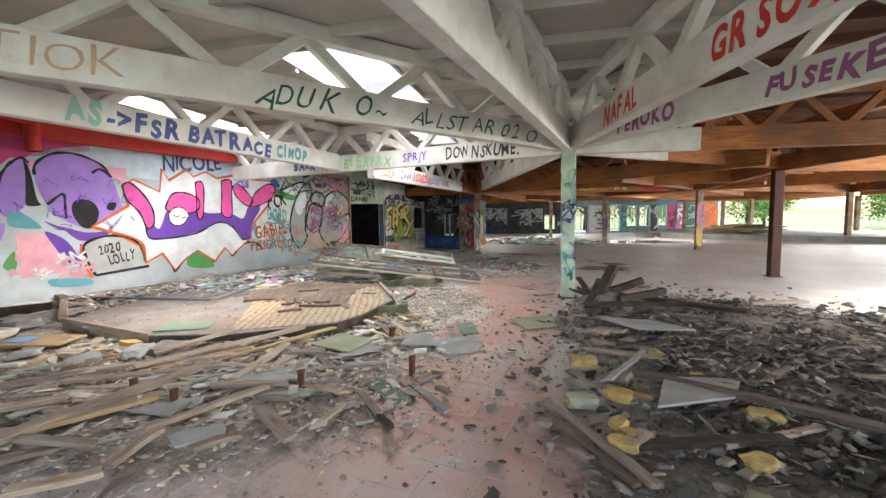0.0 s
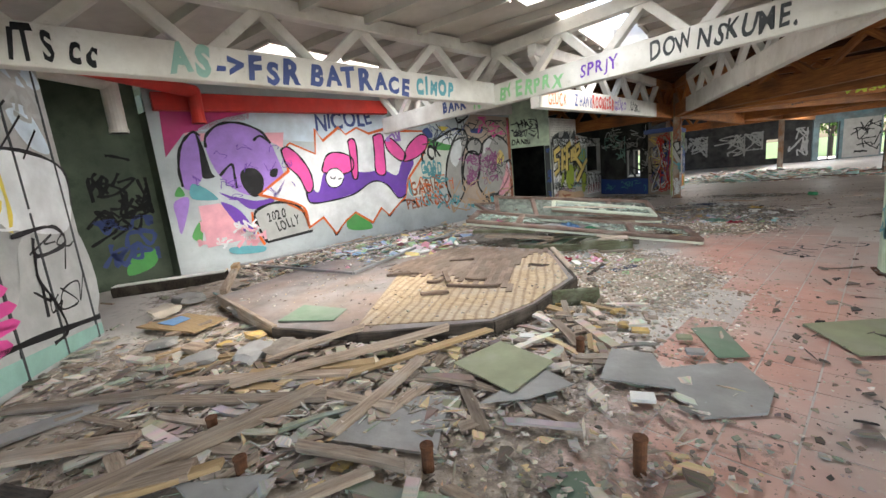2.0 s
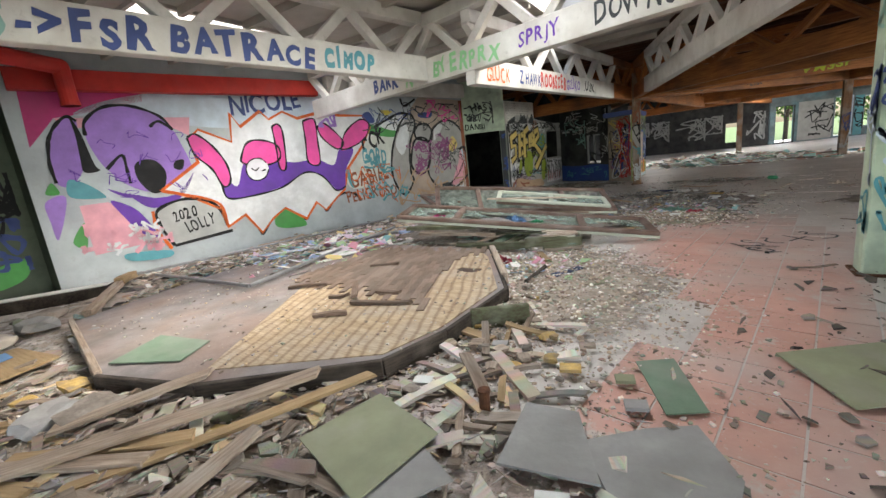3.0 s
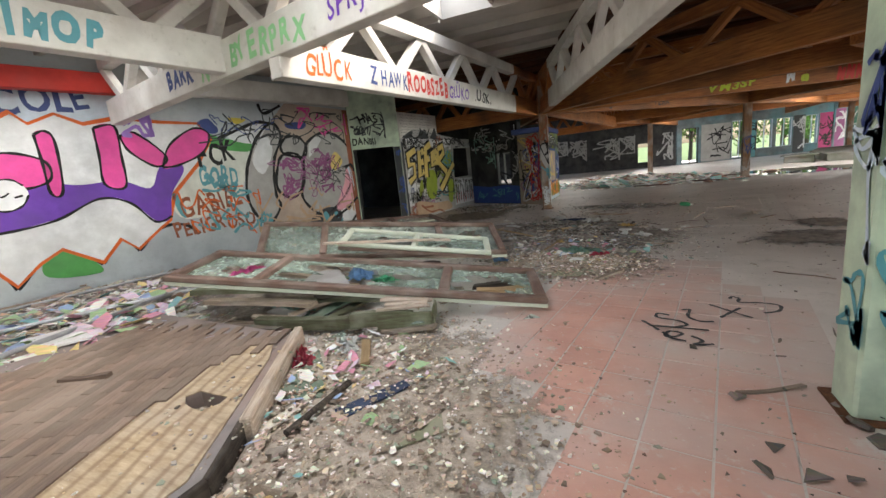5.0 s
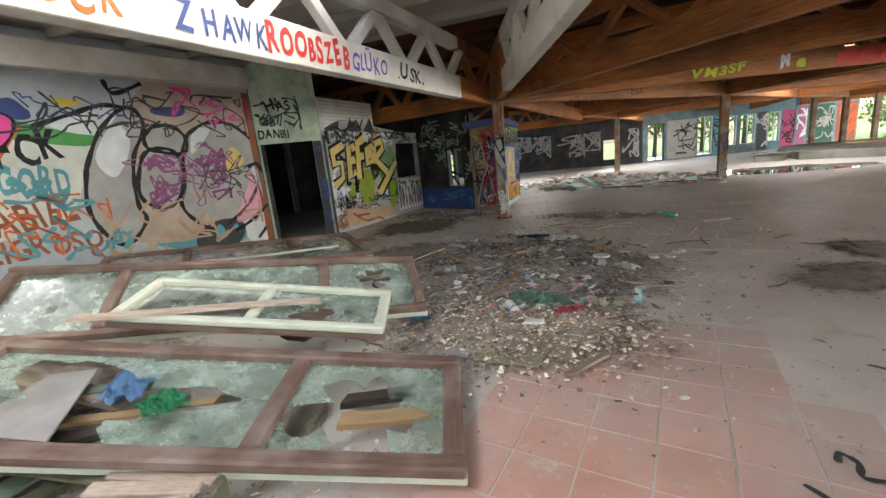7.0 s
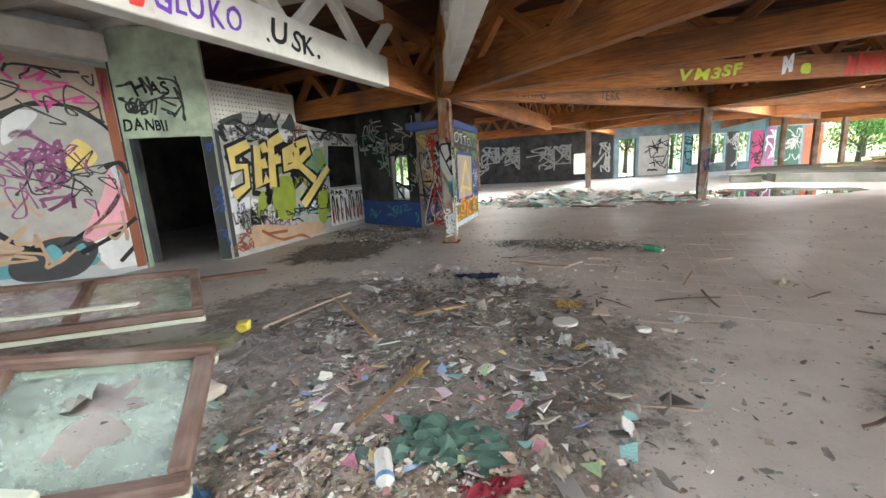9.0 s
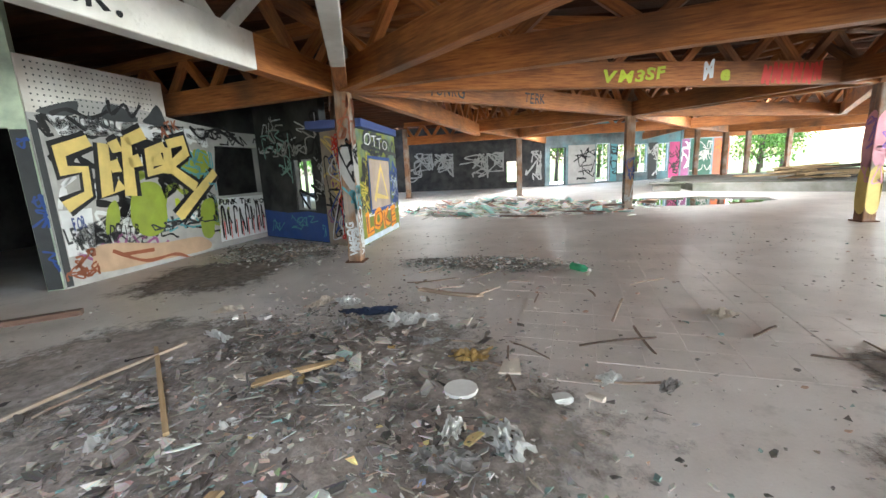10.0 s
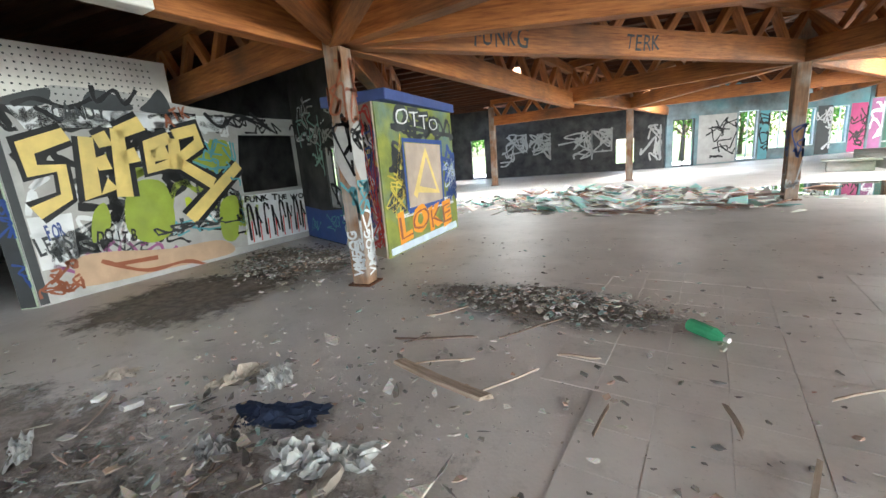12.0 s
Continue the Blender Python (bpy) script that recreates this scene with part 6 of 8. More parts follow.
board([(0.24, -1.43), (0.42, -1.31), (0.78, -1.69), (0.66, -1.83)], 0.025, 0.008, GREENBOARD, "green hardboard strip beside a rusty pipe")
board([(1.38, 1.0), (1.9, 1.33), (2.2, 1.0), (2.04, 0.78), (1.62, 0.52)], 0.03, 0.008, OLIVEBOARD, "olive hardboard sheet at the edge of the soil heap")
board([(-0.84, -1.27), (-0.45, -1.06), (-0.33, -1.35), (-0.84, -1.45)], 0.04, 0.012, GREYBOARD, "grey slab half buried in planks")
board([(-2.75, -0.85), (-2.2, -0.6), (-2.35, -0.3), (-2.95, -0.4)], 0.152, 0.008, GREENBOARD, "olive board lying on the platform")
board([(-4.6, -1.5), (-3.6, -1.3), (-3.7, -0.9), (-4.5, -1.0)], 0.06, 0.02, RAWWOOD, "pale wooden board with a blue stain")
board([(-4.4, -1.35), (-4.1, -1.3), (-4.15, -1.1), (-4.4, -1.1)], 0.084, 0.006, BLUEPLASTIC, "blue plastic sheet on a wooden board")
board([(-4.7, 0.8), (-3.96, 0.54), (-3.9, 1.3), (-4.9, 1.5)], 0.1, 0.01, OLIVEBOARD, "olive board beside steel tubes")
board([(-5.3, 2.0), (-4.65, 1.95), (-4.6, 2.2), (-5.2, 2.3)], 0.14, 0.01, BLUEPLASTIC, "blue plastic sheet on rubbish")
board([(-4.0, 2.25), (-3.5, 2.15), (-3.3, 2.45), (-3.9, 2.55)], 0.16, 0.02, PLASTIC, "white plastic panel on the rubble")
board([(-1.8, 3.5), (-1.2, 3.56), (-1.75, 4.1), (-2.0, 4.0)], 0.36, 0.01, GREYBOARD, "grey cardboard sheet inside a window frame")
board([(-1.1, 2.9), (-0.8, 2.6), (-0.55, 2.3), (-0.9, 2.2)], 0.04, 0.006, GREENBOARD, "green board scrap beside the platform")
board([(-0.4, 2.2), (-0.15, 2.6), (-0.08, 2.55), (-0.3, 2.15)], 0.04, 0.012, NAVYCLOTH, "dark blue-grey board scrap")
board([(0.1, 2.0), (0.3, 2.2), (0.22, 2.35)], 0.03, 0.008, OLIVEBOARD, "olive board scrap on brown grit")
board([(0.28, 5.15), (0.72, 5.1), (0.78, 5.4), (0.34, 5.5)], 0.03, 0.008, OLIVEBOARD, "olive board sheet on the dusty floor")
board([(3.8, -2.7), (4.6, -2.4), (4.5, -1.9), (3.7, -2.1)], 0.12, 0.03, GREYBOARD, "grey slab on dark rubble")
board([(2.6, -1.7), (3.2, -1.4), (3.4, -1.0), (2.8, -1.1)], 0.12, 0.02, GREYBOARD, "grey slab on dark rubble")


def lump(x, y, z, sx, sy, sz, turn, material, label, seed):
    """A broken chunk with an uneven faceted surface."""
    bm = bmesh.new()
    bmesh.ops.create_icosphere(bm, subdivisions=2, radius=0.5)
    for v_ in bm.verts:
        c_ = Vector((math.copysign(min(abs(v_.co.x) * 1.5, 0.5), v_.co.x), math.copysign(min(abs(v_.co.y) * 1.5, 0.5), v_.co.y), math.copysign(min(abs(v_.co.z) * 1.7, 0.5), v_.co.z)))
        c_ *= 1 + 0.35 * noise.noise(v_.co * 2.3 + Vector((seed * 3.1, 0, 0))) + 0.12 * noise.noise(v_.co * 7 + Vector((seed, 0, 0)))
        v_.co = Vector((c_.x * sx, c_.y * sy, c_.z * sz))
    ob = obj("lump", bm, material)
    ob.matrix_world = pose(x, y, z + sz * 0.4, seed * 7 % 13 - 6, seed * 5 % 11 - 5, turn)
    return tagged(ob, label, "rubble", "rubble lumps")


for i, (x, y, k) in enumerate(((2.2, -0.75, 0.24), (1.8, -1.5, 0.06), (2.9, -0.4, 0.2), (2.39, -1.43, 0.2), (2.57, -1.4, 0.12), (2.31, -1.9, 0.14), (2.36, -2.02, 0.12), (2.3, -2.15, 0.16), (2.45, -2.0, 0.1), (3.1, -0.9, 0.14), (2.0, -1.62, 0.06), (3.3, -1.6, 0.2), (3.0, -2.2, 0.16))):
    lump(x, y, 0.07, k, k * 0.7, k * 0.35, i * 47, FOAM, "broken yellow foam lump on dark rubble", i + 1)
for i in range(40):
    x, y = rp.gauss(2.9, 0.55), rp.uniform(-2.8, 1.6)
    k = rp.uniform(0.05, 0.22)
    lump(x, y, 0.05, k, k * rp.uniform(0.5, 0.9), k * 0.4, i * 31, rp.choice((GREYBOARD, DIRTSTONE, DIRTSTONE, PLANK, OLIVEBOARD)), "broken stone or board lump on dark rubble", 30 + i)
for i in range(30):
    x, y = rp.gauss(-0.25, 0.4), rp.gauss(0.6, 0.6)
    k = rp.uniform(0.04, 0.11)
    lump(x, y, 0.03, k, k * rp.uniform(0.5, 0.9), k * 0.45, i * 31, rp.choice((FOAM, DIRTSTONE, DIRTSTONE, PLANK, PLANK)), "broken chunk of foam, stone or wood beside the platform", 90 + i)
for x, y, k, mt in ((-2.8, -1.05, 0.2, FOAM), (-2.95, -1.3, 0.12, FOAM), (-2.4, -1.3, 0.32, GREYBOARD), (-2.75, -1.6, 0.26, GREYBOARD), (-3.1, -1.5, 0.22, PLANK), (-2.2, -1.15, 0.3, DIRTSTONE), (-3.6, -1.6, 0.24, GREYBOARD), (-3.9, -0.6, 0.3, GREYBOARD), (-5.2, -0.7, 0.4, GREYBOARD), (-4.9, -1.1, 0.3, CARD), (-5.6, -0.5, 0.3, DIRTSTONE)):
    lump(x, y, 0.05, k, k * 0.75, k * 0.3, k * 900, mt, "broken slab or foam chunk on the rubble", int(k * 100))
for i in range(36):
    x, y = rp.gauss(-0.4, 0.9), rp.gauss(-0.2, 0.8)
    s_ = rp.uniform(0.05, 0.13)
    m_, l_ = rp.choice(((GREYBOARD, "grey broken slab piece on the rubble"), (OLIVEBOARD, "olive hardboard scrap on the rubble"), (FOAM, "yellow foam scrap on the rubble"), (PLASTIC, "white plastic scrap on the rubble"), (PLANK, "broken wooden chunk on the rubble")))
    board([(x, y), (x + s_, y + 0.3 * s_), (x + 0.8 * s_, y + s_), (x - 0.2 * s_, y + 0.7 * s_)], 0.04, 0.02, m_, l_, "scrap", "scraps")


for i, (p, q, w, th, mt) in enumerate((
        ((-1.64, -3.27), (-1.33, -1.47), 0.13, 0.05, PLANK), ((-0.23, -2.2), (0.24, -2.51), 0.1, 0.03, PLANK), ((0.39, -1.79), (0.68, -2.09), 0.05, 0.03, PLANK),
        ((0.69, -2.11), (0.83, -2.27), 0.05, 0.03, CHAR), ((0.96, -1.54), (1.11, -1.69), 0.05, 0.03, PLANK), ((-0.82, -2.59), (-0.42, -1.86), 0.06, 0.03, PLANK),
        ((-1.5, -2.9), (-0.94, -2.83), 0.07, 0.03, PLANK), ((-0.64, -2.99), (-0.68, -2.62), 0.08, 0.03, PLANK), ((-2.07, -2.9), (-1.69, -2.77), 0.07, 0.03, CHAR),
        ((0.32, -2.36), (0.35, -1.97), 0.05, 0.02, PLANK), ((-0.3, -2.75), (-0.1, -2.55), 0.07, 0.03, PLANK), ((-0.9, -3.3), (-0.6, -3.05), 0.09, 0.03, PLANK), ((-0.05, -1.75), (0.2, -1.8), 0.06, 0.03, PLANK), ((-0.35, -2.05), (-0.1, -2.0), 0.06, 0.03, PLANK),
        ((-0.95, -1.9), (-0.3, -1.75), 0.07, 0.03, PLANK), ((-2.5, -1.9), (-1.3, -1.2), 0.09, 0.03, PLANK), ((-2.3, -2.1), (-1.2, -1.5), 0.11, 0.03, PLANK), ((-2.05, -1.55), (-1.25, -1.0), 0.1, 0.03, RAWWOOD))):
    plank((*p, 0.07), (*q, 0.075), w, th, mt, seed=700 + i)
plank((1.84, -1.78, 0.04), (2.3, -2.5, 0.05), 0.06, 0.025, SLAT, "rotten dark plank in the soil heap", "rotten planks", seed=730)
plank((1.96, -2.24, 0.06), (2.09, -2.3, 0.06), 0.04, 0.02, PLANK, "rotten dark plank in the soil heap", "rotten planks", seed=731)
plank((2.8, -0.4, 0.12), (2.35, -1.2, 0.1), 0.06, 0.02, GREYBOARD, "grey lath in the soil heap", "rotten planks", seed=732)
board([(-0.83, -1.78), (-0.86, -1.3), (-0.5, -1.08), (-0.24, -1.58)], 0.05, 0.015, GREYBOARD, "grey cracked slab with wood offcuts on it")
board([(-0.65, -2.6), (-0.36, -2.4), (-0.24, -2.53), (-0.45, -2.72)], 0.05, 0.015, GREYBOARD, "small grey slab among planks")
board([(-1.26, -2.39), (-0.87, -2.09), (-0.8, -2.42)], 0.06, 0.015, GREYBOARD, "grey triangular slab among planks")
board([(-2.9, -3.0), (-2.75, -2.3), (-2.62, -2.35), (-2.7, -2.95)], 0.06, 0.02, GREYBOARD, "long grey board on brown grit")
board([(-3.2, -3.15), (-2.4, -2.95), (-2.3, -3.2), (-3.0, -3.4)], 0.12, 0.015, OLIVEBOARD, "olive warped sheet propped on rubble")
board([(-3.2, -3.5), (-2.9, -3.1), (-2.5, -3.3), (-2.7, -3.7)], 0.07, 0.03, DIRTSTONE, "brown warped board under an olive sheet")
board([(2.55, 0.75), (3.1, 0.72), (3.5, 0.3), (2.9, 0.25)], 0.16, 0.02, GREYBOARD, "pale grey slab on dark rubble")
tagged(obj("timber", beam(bmesh.new(), (-0.55, 0.82, 0.1), (-0.15, 1.06, 0.1), 0.05, 0.17, 0.01), MOSSWOOD), "short dark green timber block beside the platform", "timber")
mound("soil_patch", 3.0, 1.9, 0.9, 0.9, 0.3, SOIL, "dark rotten heap beside the post", 41, 0)
for i, (a, b, w) in enumerate((((2.6, 1.75, 0.1), (2.95, 2.2, 0.62), 0.16), ((2.7, 2.0, 0.2), (3.35, 2.1, 0.42), 0.14), ((2.5, 1.6, 0.12), (2.75, 2.3, 0.36), 0.12), ((2.9, 1.5, 0.22), (3.6, 1.9, 0.3), 0.12))):
    plank(a, b, w, 0.09, CHAR, "charred timber leaning in a dark heap beside the post", "charred timbers", seed=640 + i)


# ---- low broken platform ----
def inside(x, y, poly):
    c_ = False
    for (x0, y0), (x1, y1) in zip(poly, poly[1:] + poly[:1]):
        if (y0 > y) != (y1 > y) and x < (x1 - x0) * (y - y0) / (y1 - y0) + x0:
            c_ = not c_
    return c_


def clear_hole(bm):
    bmesh.ops.delete(bm, geom=[f for f in bm.faces if inside(*f.calc_center_median().xy, HOLE)], context="FACES_ONLY")


plat = thing("platform", "low broken wooden platform with parquet and grey plywood", "platform")
PT = [(-4.6, -0.55), (-2.65, -0.95), (-1.72, -0.72), (-0.74, -0.03), (-0.58, 0.5), (-0.52, 1.5), (-1.35, 2.92), (-3.4, 3.1), (-4.9, 1.4)]
bm = bmesh.new()
HOLE = [(-1.17 + 0.15 * math.cos(k * 0.7854) * (1 + 0.3 * math.sin(k * 2.3)), 1.95 + 0.1 * math.sin(k * 0.7854) * (1 + 0.3 * math.cos(k * 1.7))) for k in range(8)]
es = []
for loop in (PT, HOLE):
    vl = [bm.verts.new((*p, 0.02)) for p in loop]
    es += [bm.edges.new((a, b)) for a, b in zip(vl, vl[1:] + vl[:1])]
bmesh.ops.triangle_fill(bm, edges=es, use_beauty=True)
clear_hole(bm)
r = bmesh.ops.extrude_face_region(bm, geom=bm.faces[:])
bmesh.ops.translate(bm, verts=[v for v in r["geom"] if isinstance(v, bmesh.types.BMVert)], vec=(0, 0, 0.12))
bmesh.ops.recalc_face_normals(bm, faces=bm.faces)
part("deck", bm, PLATFORM, plat, "grey paint-worn plywood deck")
for a, b in zip(PT[1:6], PT[2:7]):
    timber("edge_board", (a[0] * 1.003, a[1] - 0.02, 0.075), (b[0] * 1.003, b[1] - 0.02, 0.075), 0.04, 0.15, 0.006, CHAR, plat, "blackened edge board")
timber("edge_board", (*PT[0], 0.085), (*PT[1], 0.085), 0.05, 0.17, 0.006, PLANK, plat)
timber("joist", (-0.7, 1.85, 0.1), (-1.38, 3.0, 0.1), 0.07, 0.15, 0.01, PLANK, plat, "bare weathered joist")
SANDBOARD = mat("worn_tan_underlay", (0.55, 0.43, 0.29), (0.33, 0.235, 0.145), 5, 0.9, bump=1.0, bscale=9, grain=(1, 1, 1), stain=(0.4, 0.34, 0.28), sscale=2.2, samount=0.7)
SANDBOARD.node_tree.nodes["Mapping"].inputs["Rotation"].default_value = (0, 0, radians(-60))
SANDBOARD.node_tree.nodes["Mapping"].inputs["Scale"].default_value = (1.2, 6, 6)
# glue ridges left by the lost strips
sn, sl = SANDBOARD.node_tree.nodes, SANDBOARD.node_tree.links
wv = sn.new("ShaderNodeTexWave")
wv.inputs["Scale"].default_value, wv.inputs["Distortion"].default_value, wv.inputs["Detail"].default_value = 3.2, 3.0, 6
wm_ = sn.new("ShaderNodeMapping")
wm_.inputs["Rotation"].default_value = (0, 0, radians(-21))
wg_ = sn.new("ShaderNodeNewGeometry")
sl.new(wg_.outputs["Position"], wm_.inputs["Vector"])
sl.new(wm_.outputs[0], wv.inputs["Vector"])
wr2 = sn.new("ShaderNodeMapRange")
wr2.inputs["From Max"].default_value, wr2.inputs["To Max"].default_value = 0.45, 0.0
wr2.inputs["To Min"].default_value = 0.6
sl.new(wv.outputs["Fac"], wr2.inputs["Value"])
wx = sn.new("ShaderNodeMix")
wx.data_type = "RGBA"
sp_ = sn["Principled BSDF"].inputs["Base Color"]
sl.new(wr2.outputs[0], wx.inputs["Factor"])
sl.new(sp_.links[0].from_socket, wx.inputs["A"])
wx.inputs["B"].default_value = (0.2, 0.13, 0.085, 1)
sl.new(wx.outputs["Result"], sp_)
bm = bmesh.new()
es = []
for loop in ([(-1.86, -0.6), (-0.79, 0.02), (-0.64, 0.52), (-0.6, 1.45), (-1.2, 2.5), (-1.42, 2.76), (-2.86, 1.11)], HOLE):
    vl = [bm.verts.new((*p, 0.141)) for p in loop]
    es += [bm.edges.new((a, b)) for a, b in zip(vl, vl[1:] + vl[:1])]
bmesh.ops.triangle_fill(bm, edges=es, use_beauty=True)
clear_hole(bm)
r = bmesh.ops.extrude_face_region(bm, geom=bm.faces[:])
bmesh.ops.translate(bm, verts=[v for v in r["geom"] if isinstance(v, bmesh.types.BMVert)], vec=(0, 0, 0.008))
bmesh.ops.recalc_face_normals(bm, faces=bm.faces)
part("underlay", bm, SANDBOARD, plat, "bare worn tan underlay where the parquet is gone")
u = Vector((math.cos(radians(111)), math.sin(radians(111)), 0))
v = Vector((-u.y, u.x, 0))
strip = boxm(Matrix.Identity(4), 0.296, 0.0685, 0.012, 0.0015)
sm = bpy.data.meshes.new("parquet_strip")
strip.to_mesh(sm)
strip.free()
sm.materials.append(PARQUET)
AREA = [(-0.98, 0.83), (-1.26, 1.27), (-1.49, 2.14), (-1.4, 2.85), (-3.2, 2.8), (-3.3, 1.3), (-2.86, 1.14), (-1.86, 1.02)]


for i in range(-9, 10):
    for j in range(-26, 27):
        p = Vector((-2.0, 1.8, 0.156)) + u * (0.3 * i + 0.15 * (j % 2)) + v * (0.07 * j)
        if not inside(p.x, p.y, AREA):
            continue
        ob = new("parquet_strip", sm)
        ob.parent = plat
        ob.matrix_local = Matrix.Translation(p) @ pose(0, 0, 0, rp.gauss(0, 0.3), rp.gauss(0, 0.3), 111 + rp.gauss(0, 0.4))
for i, (p, q) in enumerate((((-1.87, 0.35), (-1.59, 0.49)), ((-1.75, 0.69), (-1.17, 0.86)), ((-2.1, 0.77), (-1.94, 0.86)), ((-1.7, 1.01), (-1.45, 1.07)), ((-2.49, 1.85), (-2.17, 1.98)), ((-2.9, 0.9), (-2.5, 1.1)))):
    plank((*p, 0.155), (*q, 0.158), 0.055, 0.03, SLAT, "brown wooden slat lying on the platform", "brown slats", "slat", 50 + i)
plank((-1.8, 0.8, 0.185), (-2.11, 1.15, 0.185), 0.06, 0.025, SLAT, "brown wooden slat lying on the platform", "brown slats", "slat", 58)

# ---- fallen window frames ----
def lerp2(c, u_, v_):
    nl, nr, fl, fr = (Vector(p) for p in c)
    return nl.lerp(nr, u_).lerp(fl.lerp(fr, u_), v_)


def pane(c, u0, u1, v0, v1, hole, parent, seed):
    """A sheet of glass with a jagged hole (u, v, radius of u, radius of v)."""
    r = random.Random(seed)
    bm = bmesh.new()
    n = 48
    outer, inner = [], []
    for i in range(n):
        a = 6.2832 * i / n
        cx, cy = math.cos(a), math.sin(a)
        k = 1 / max(abs(cx), abs(cy))
        uu, vv = (u0 + u1) / 2 + cx * k * (u1 - u0) / 2, (v0 + v1) / 2 + cy * k * (v1 - v0) / 2
        outer.append(lerp2(c, uu, vv))
        j = 0.85 + 0.75 * noise.noise((cx * 1.1 + seed, cy * 1.1, seed * 0.37)) + 0.45 * noise.noise((cx * 3.7, cy * 3.7 + seed, 3.3)) + r.uniform(-0.13, 0.13)
        hu, hv = hole[0] + cx * hole[2] * j, hole[1] + cy * hole[3] * j
        inner.append(lerp2(c, min(max(hu, u0 + 0.001), u1 - 0.001), min(max(hv, v0 + 0.02), v1 - 0.02)))
    up = Vector((0, 0, 0.004))
    top = [[bm.verts.new(p + up) for p in ring] for ring in (outer, inner)]
    bot = [[bm.verts.new(p) for p in ring] for ring in (outer, inner)]
    for i in range(n):
        j = (i + 1) % n
        bm.faces.new((top[0][i], top[0][j], top[1][j], top[1][i]))
        bm.faces.new((bot[0][j], bot[0][i], bot[1][i], bot[1][j]))
        bm.faces.new((top[1][i], top[1][j], bot[1][j], bot[1][i]))
    bmesh.ops.recalc_face_normals(bm, faces=bm.faces)
    ob = part("pane", bm, GLASS, parent, "dusty broken glass pane")
    ob.visible_shadow = False
    return ob


def fallen_frame(c, splits, label, wood=FRAMEWOOD, under=PALEFRAME, w=0.1, h=0.06, holes=(), seed=1):
    t = thing("window_frame", label, "window frame", "fallen window frames")
    for (a, b), nm in ((((0, 0), (1, 0)), "rail"), (((0, 1), (1, 1)), "rail"), (((0, 0), (0, 1)), "stile"), (((1, 0), (1, 1)), "stile")):
        p, q = lerp2(c, *a), lerp2(c, *b)
        d = (q - p).normalized() * (w / 2)
        if nm == "rail":
            p, q = p - d, q + d
        else:
            p, q = p + d * 1.02, q - d * 1.02
        timber(nm, p + Vector((0, 0, 0.02)), q + Vector((0, 0, 0.02)), w, h, 0.012, wood, t)
        timber("rebate", p - Vector((0, 0, 0.03)), q - Vector((0, 0, 0.03)), w * 0.6, 0.04, 0.004, under, t, "pale green inner rebate")
    for s in splits:
        p, q = lerp2(c, s, 0), lerp2(c, s, 1)
        d = (q - p).normalized() * (w / 2)
        timber("mullion", p + d * 1.02 + Vector((0, 0, 0.02)), q - d * 1.02 + Vector((0, 0, 0.02)), w, h, 0.012, wood, t)
    ss = [0, *splits, 1]
    for i in range(len(ss) - 1):
        pane(c, ss[i] + 0.008, ss[i + 1] - 0.008, 0.03, 0.97, holes[i], t, seed + i)
    return t


fallen_frame(((-2.81, 2.93, 0.58), (0.48, 4.08, 0.09), (-3.08, 3.72, 0.64), (0.22, 4.87, 0.13)), (0.234, 0.744), "large brown wooden window frame with shattered glass, fallen on rubble",
             holes=((0.15, 0.45, 0.06, 0.3), (0.46, 0.36, 0.2, 0.42), (0.88, 0.45, 0.09, 0.42)), seed=71)
fallen_frame(((-2.78, 3.95, 0.51), (-0.3, 5.69, 0.17), (-3.11, 4.49, 0.85), (-0.62, 6.22, 0.46)), (0.24, 0.74), "brown wooden window frame with cracked glass, fallen behind another",
             holes=((0.12, 0.4, 0.015, 0.06), (0.52, 0.5, 0.04, 0.2), (0.88, 0.58, 0.075, 0.26)), w=0.085, seed=81)
fallen_frame(((-1.83, 4.3, 0.6), (-0.23, 4.82, 0.36), (-2.0, 4.78, 0.68), (-0.41, 5.31, 0.42)), (0.5,), "small pale green window frame with broken glass",
             PALEFRAME, FRAMEWOOD, 0.07, 0.05, ((0.25, 0.5, 0.1, 0.2), (0.72, 0.3, 0.09, 0.25)), 91)
fallen_frame(((-3.75, 5.25, 0.46), (-1.5, 7.0, 0.34), (-4.5, 5.95, 0.58), (-2.3, 7.75, 0.44)), (0.3, 0.72), "brown wooden window frame with dusty panes leaning on rubble by the wall",
             holes=((0.15, 0.5, 0.04, 0.1), (0.5, 0.6, 0.03, 0.1), (0.86, 0.5, 0.04, 0.15)), w=0.08, seed=101)
# darker soil colour under the window frames, for the shade seen through broken panes
mound("rubble_bed", -3.2, 6.2, 1.5, 0.9, 0.3, SOIL, "heap of broken boards and grit along the wall", 51, 40)
plank((-3.4, 5.6, 0.56), (-1.75, 6.75, 0.5), 0.05, 0.02, PALEFRAME, "pale green strip lying on a window frame", seed=742)
plank((-2.6, 6.3, 0.1), (-1.2, 7.0, 0.12), 0.16, 0.08, MOSSWOOD, "dark mouldy board under a window frame", seed=743)
# this heap too is coloured dark for the shade below the panes
mound("rubble_bed", -2.7, 3.9, 1.2, 0.9, 0.34, SOIL, "heap of broken boards and grit propping up window frames", 48, 25)
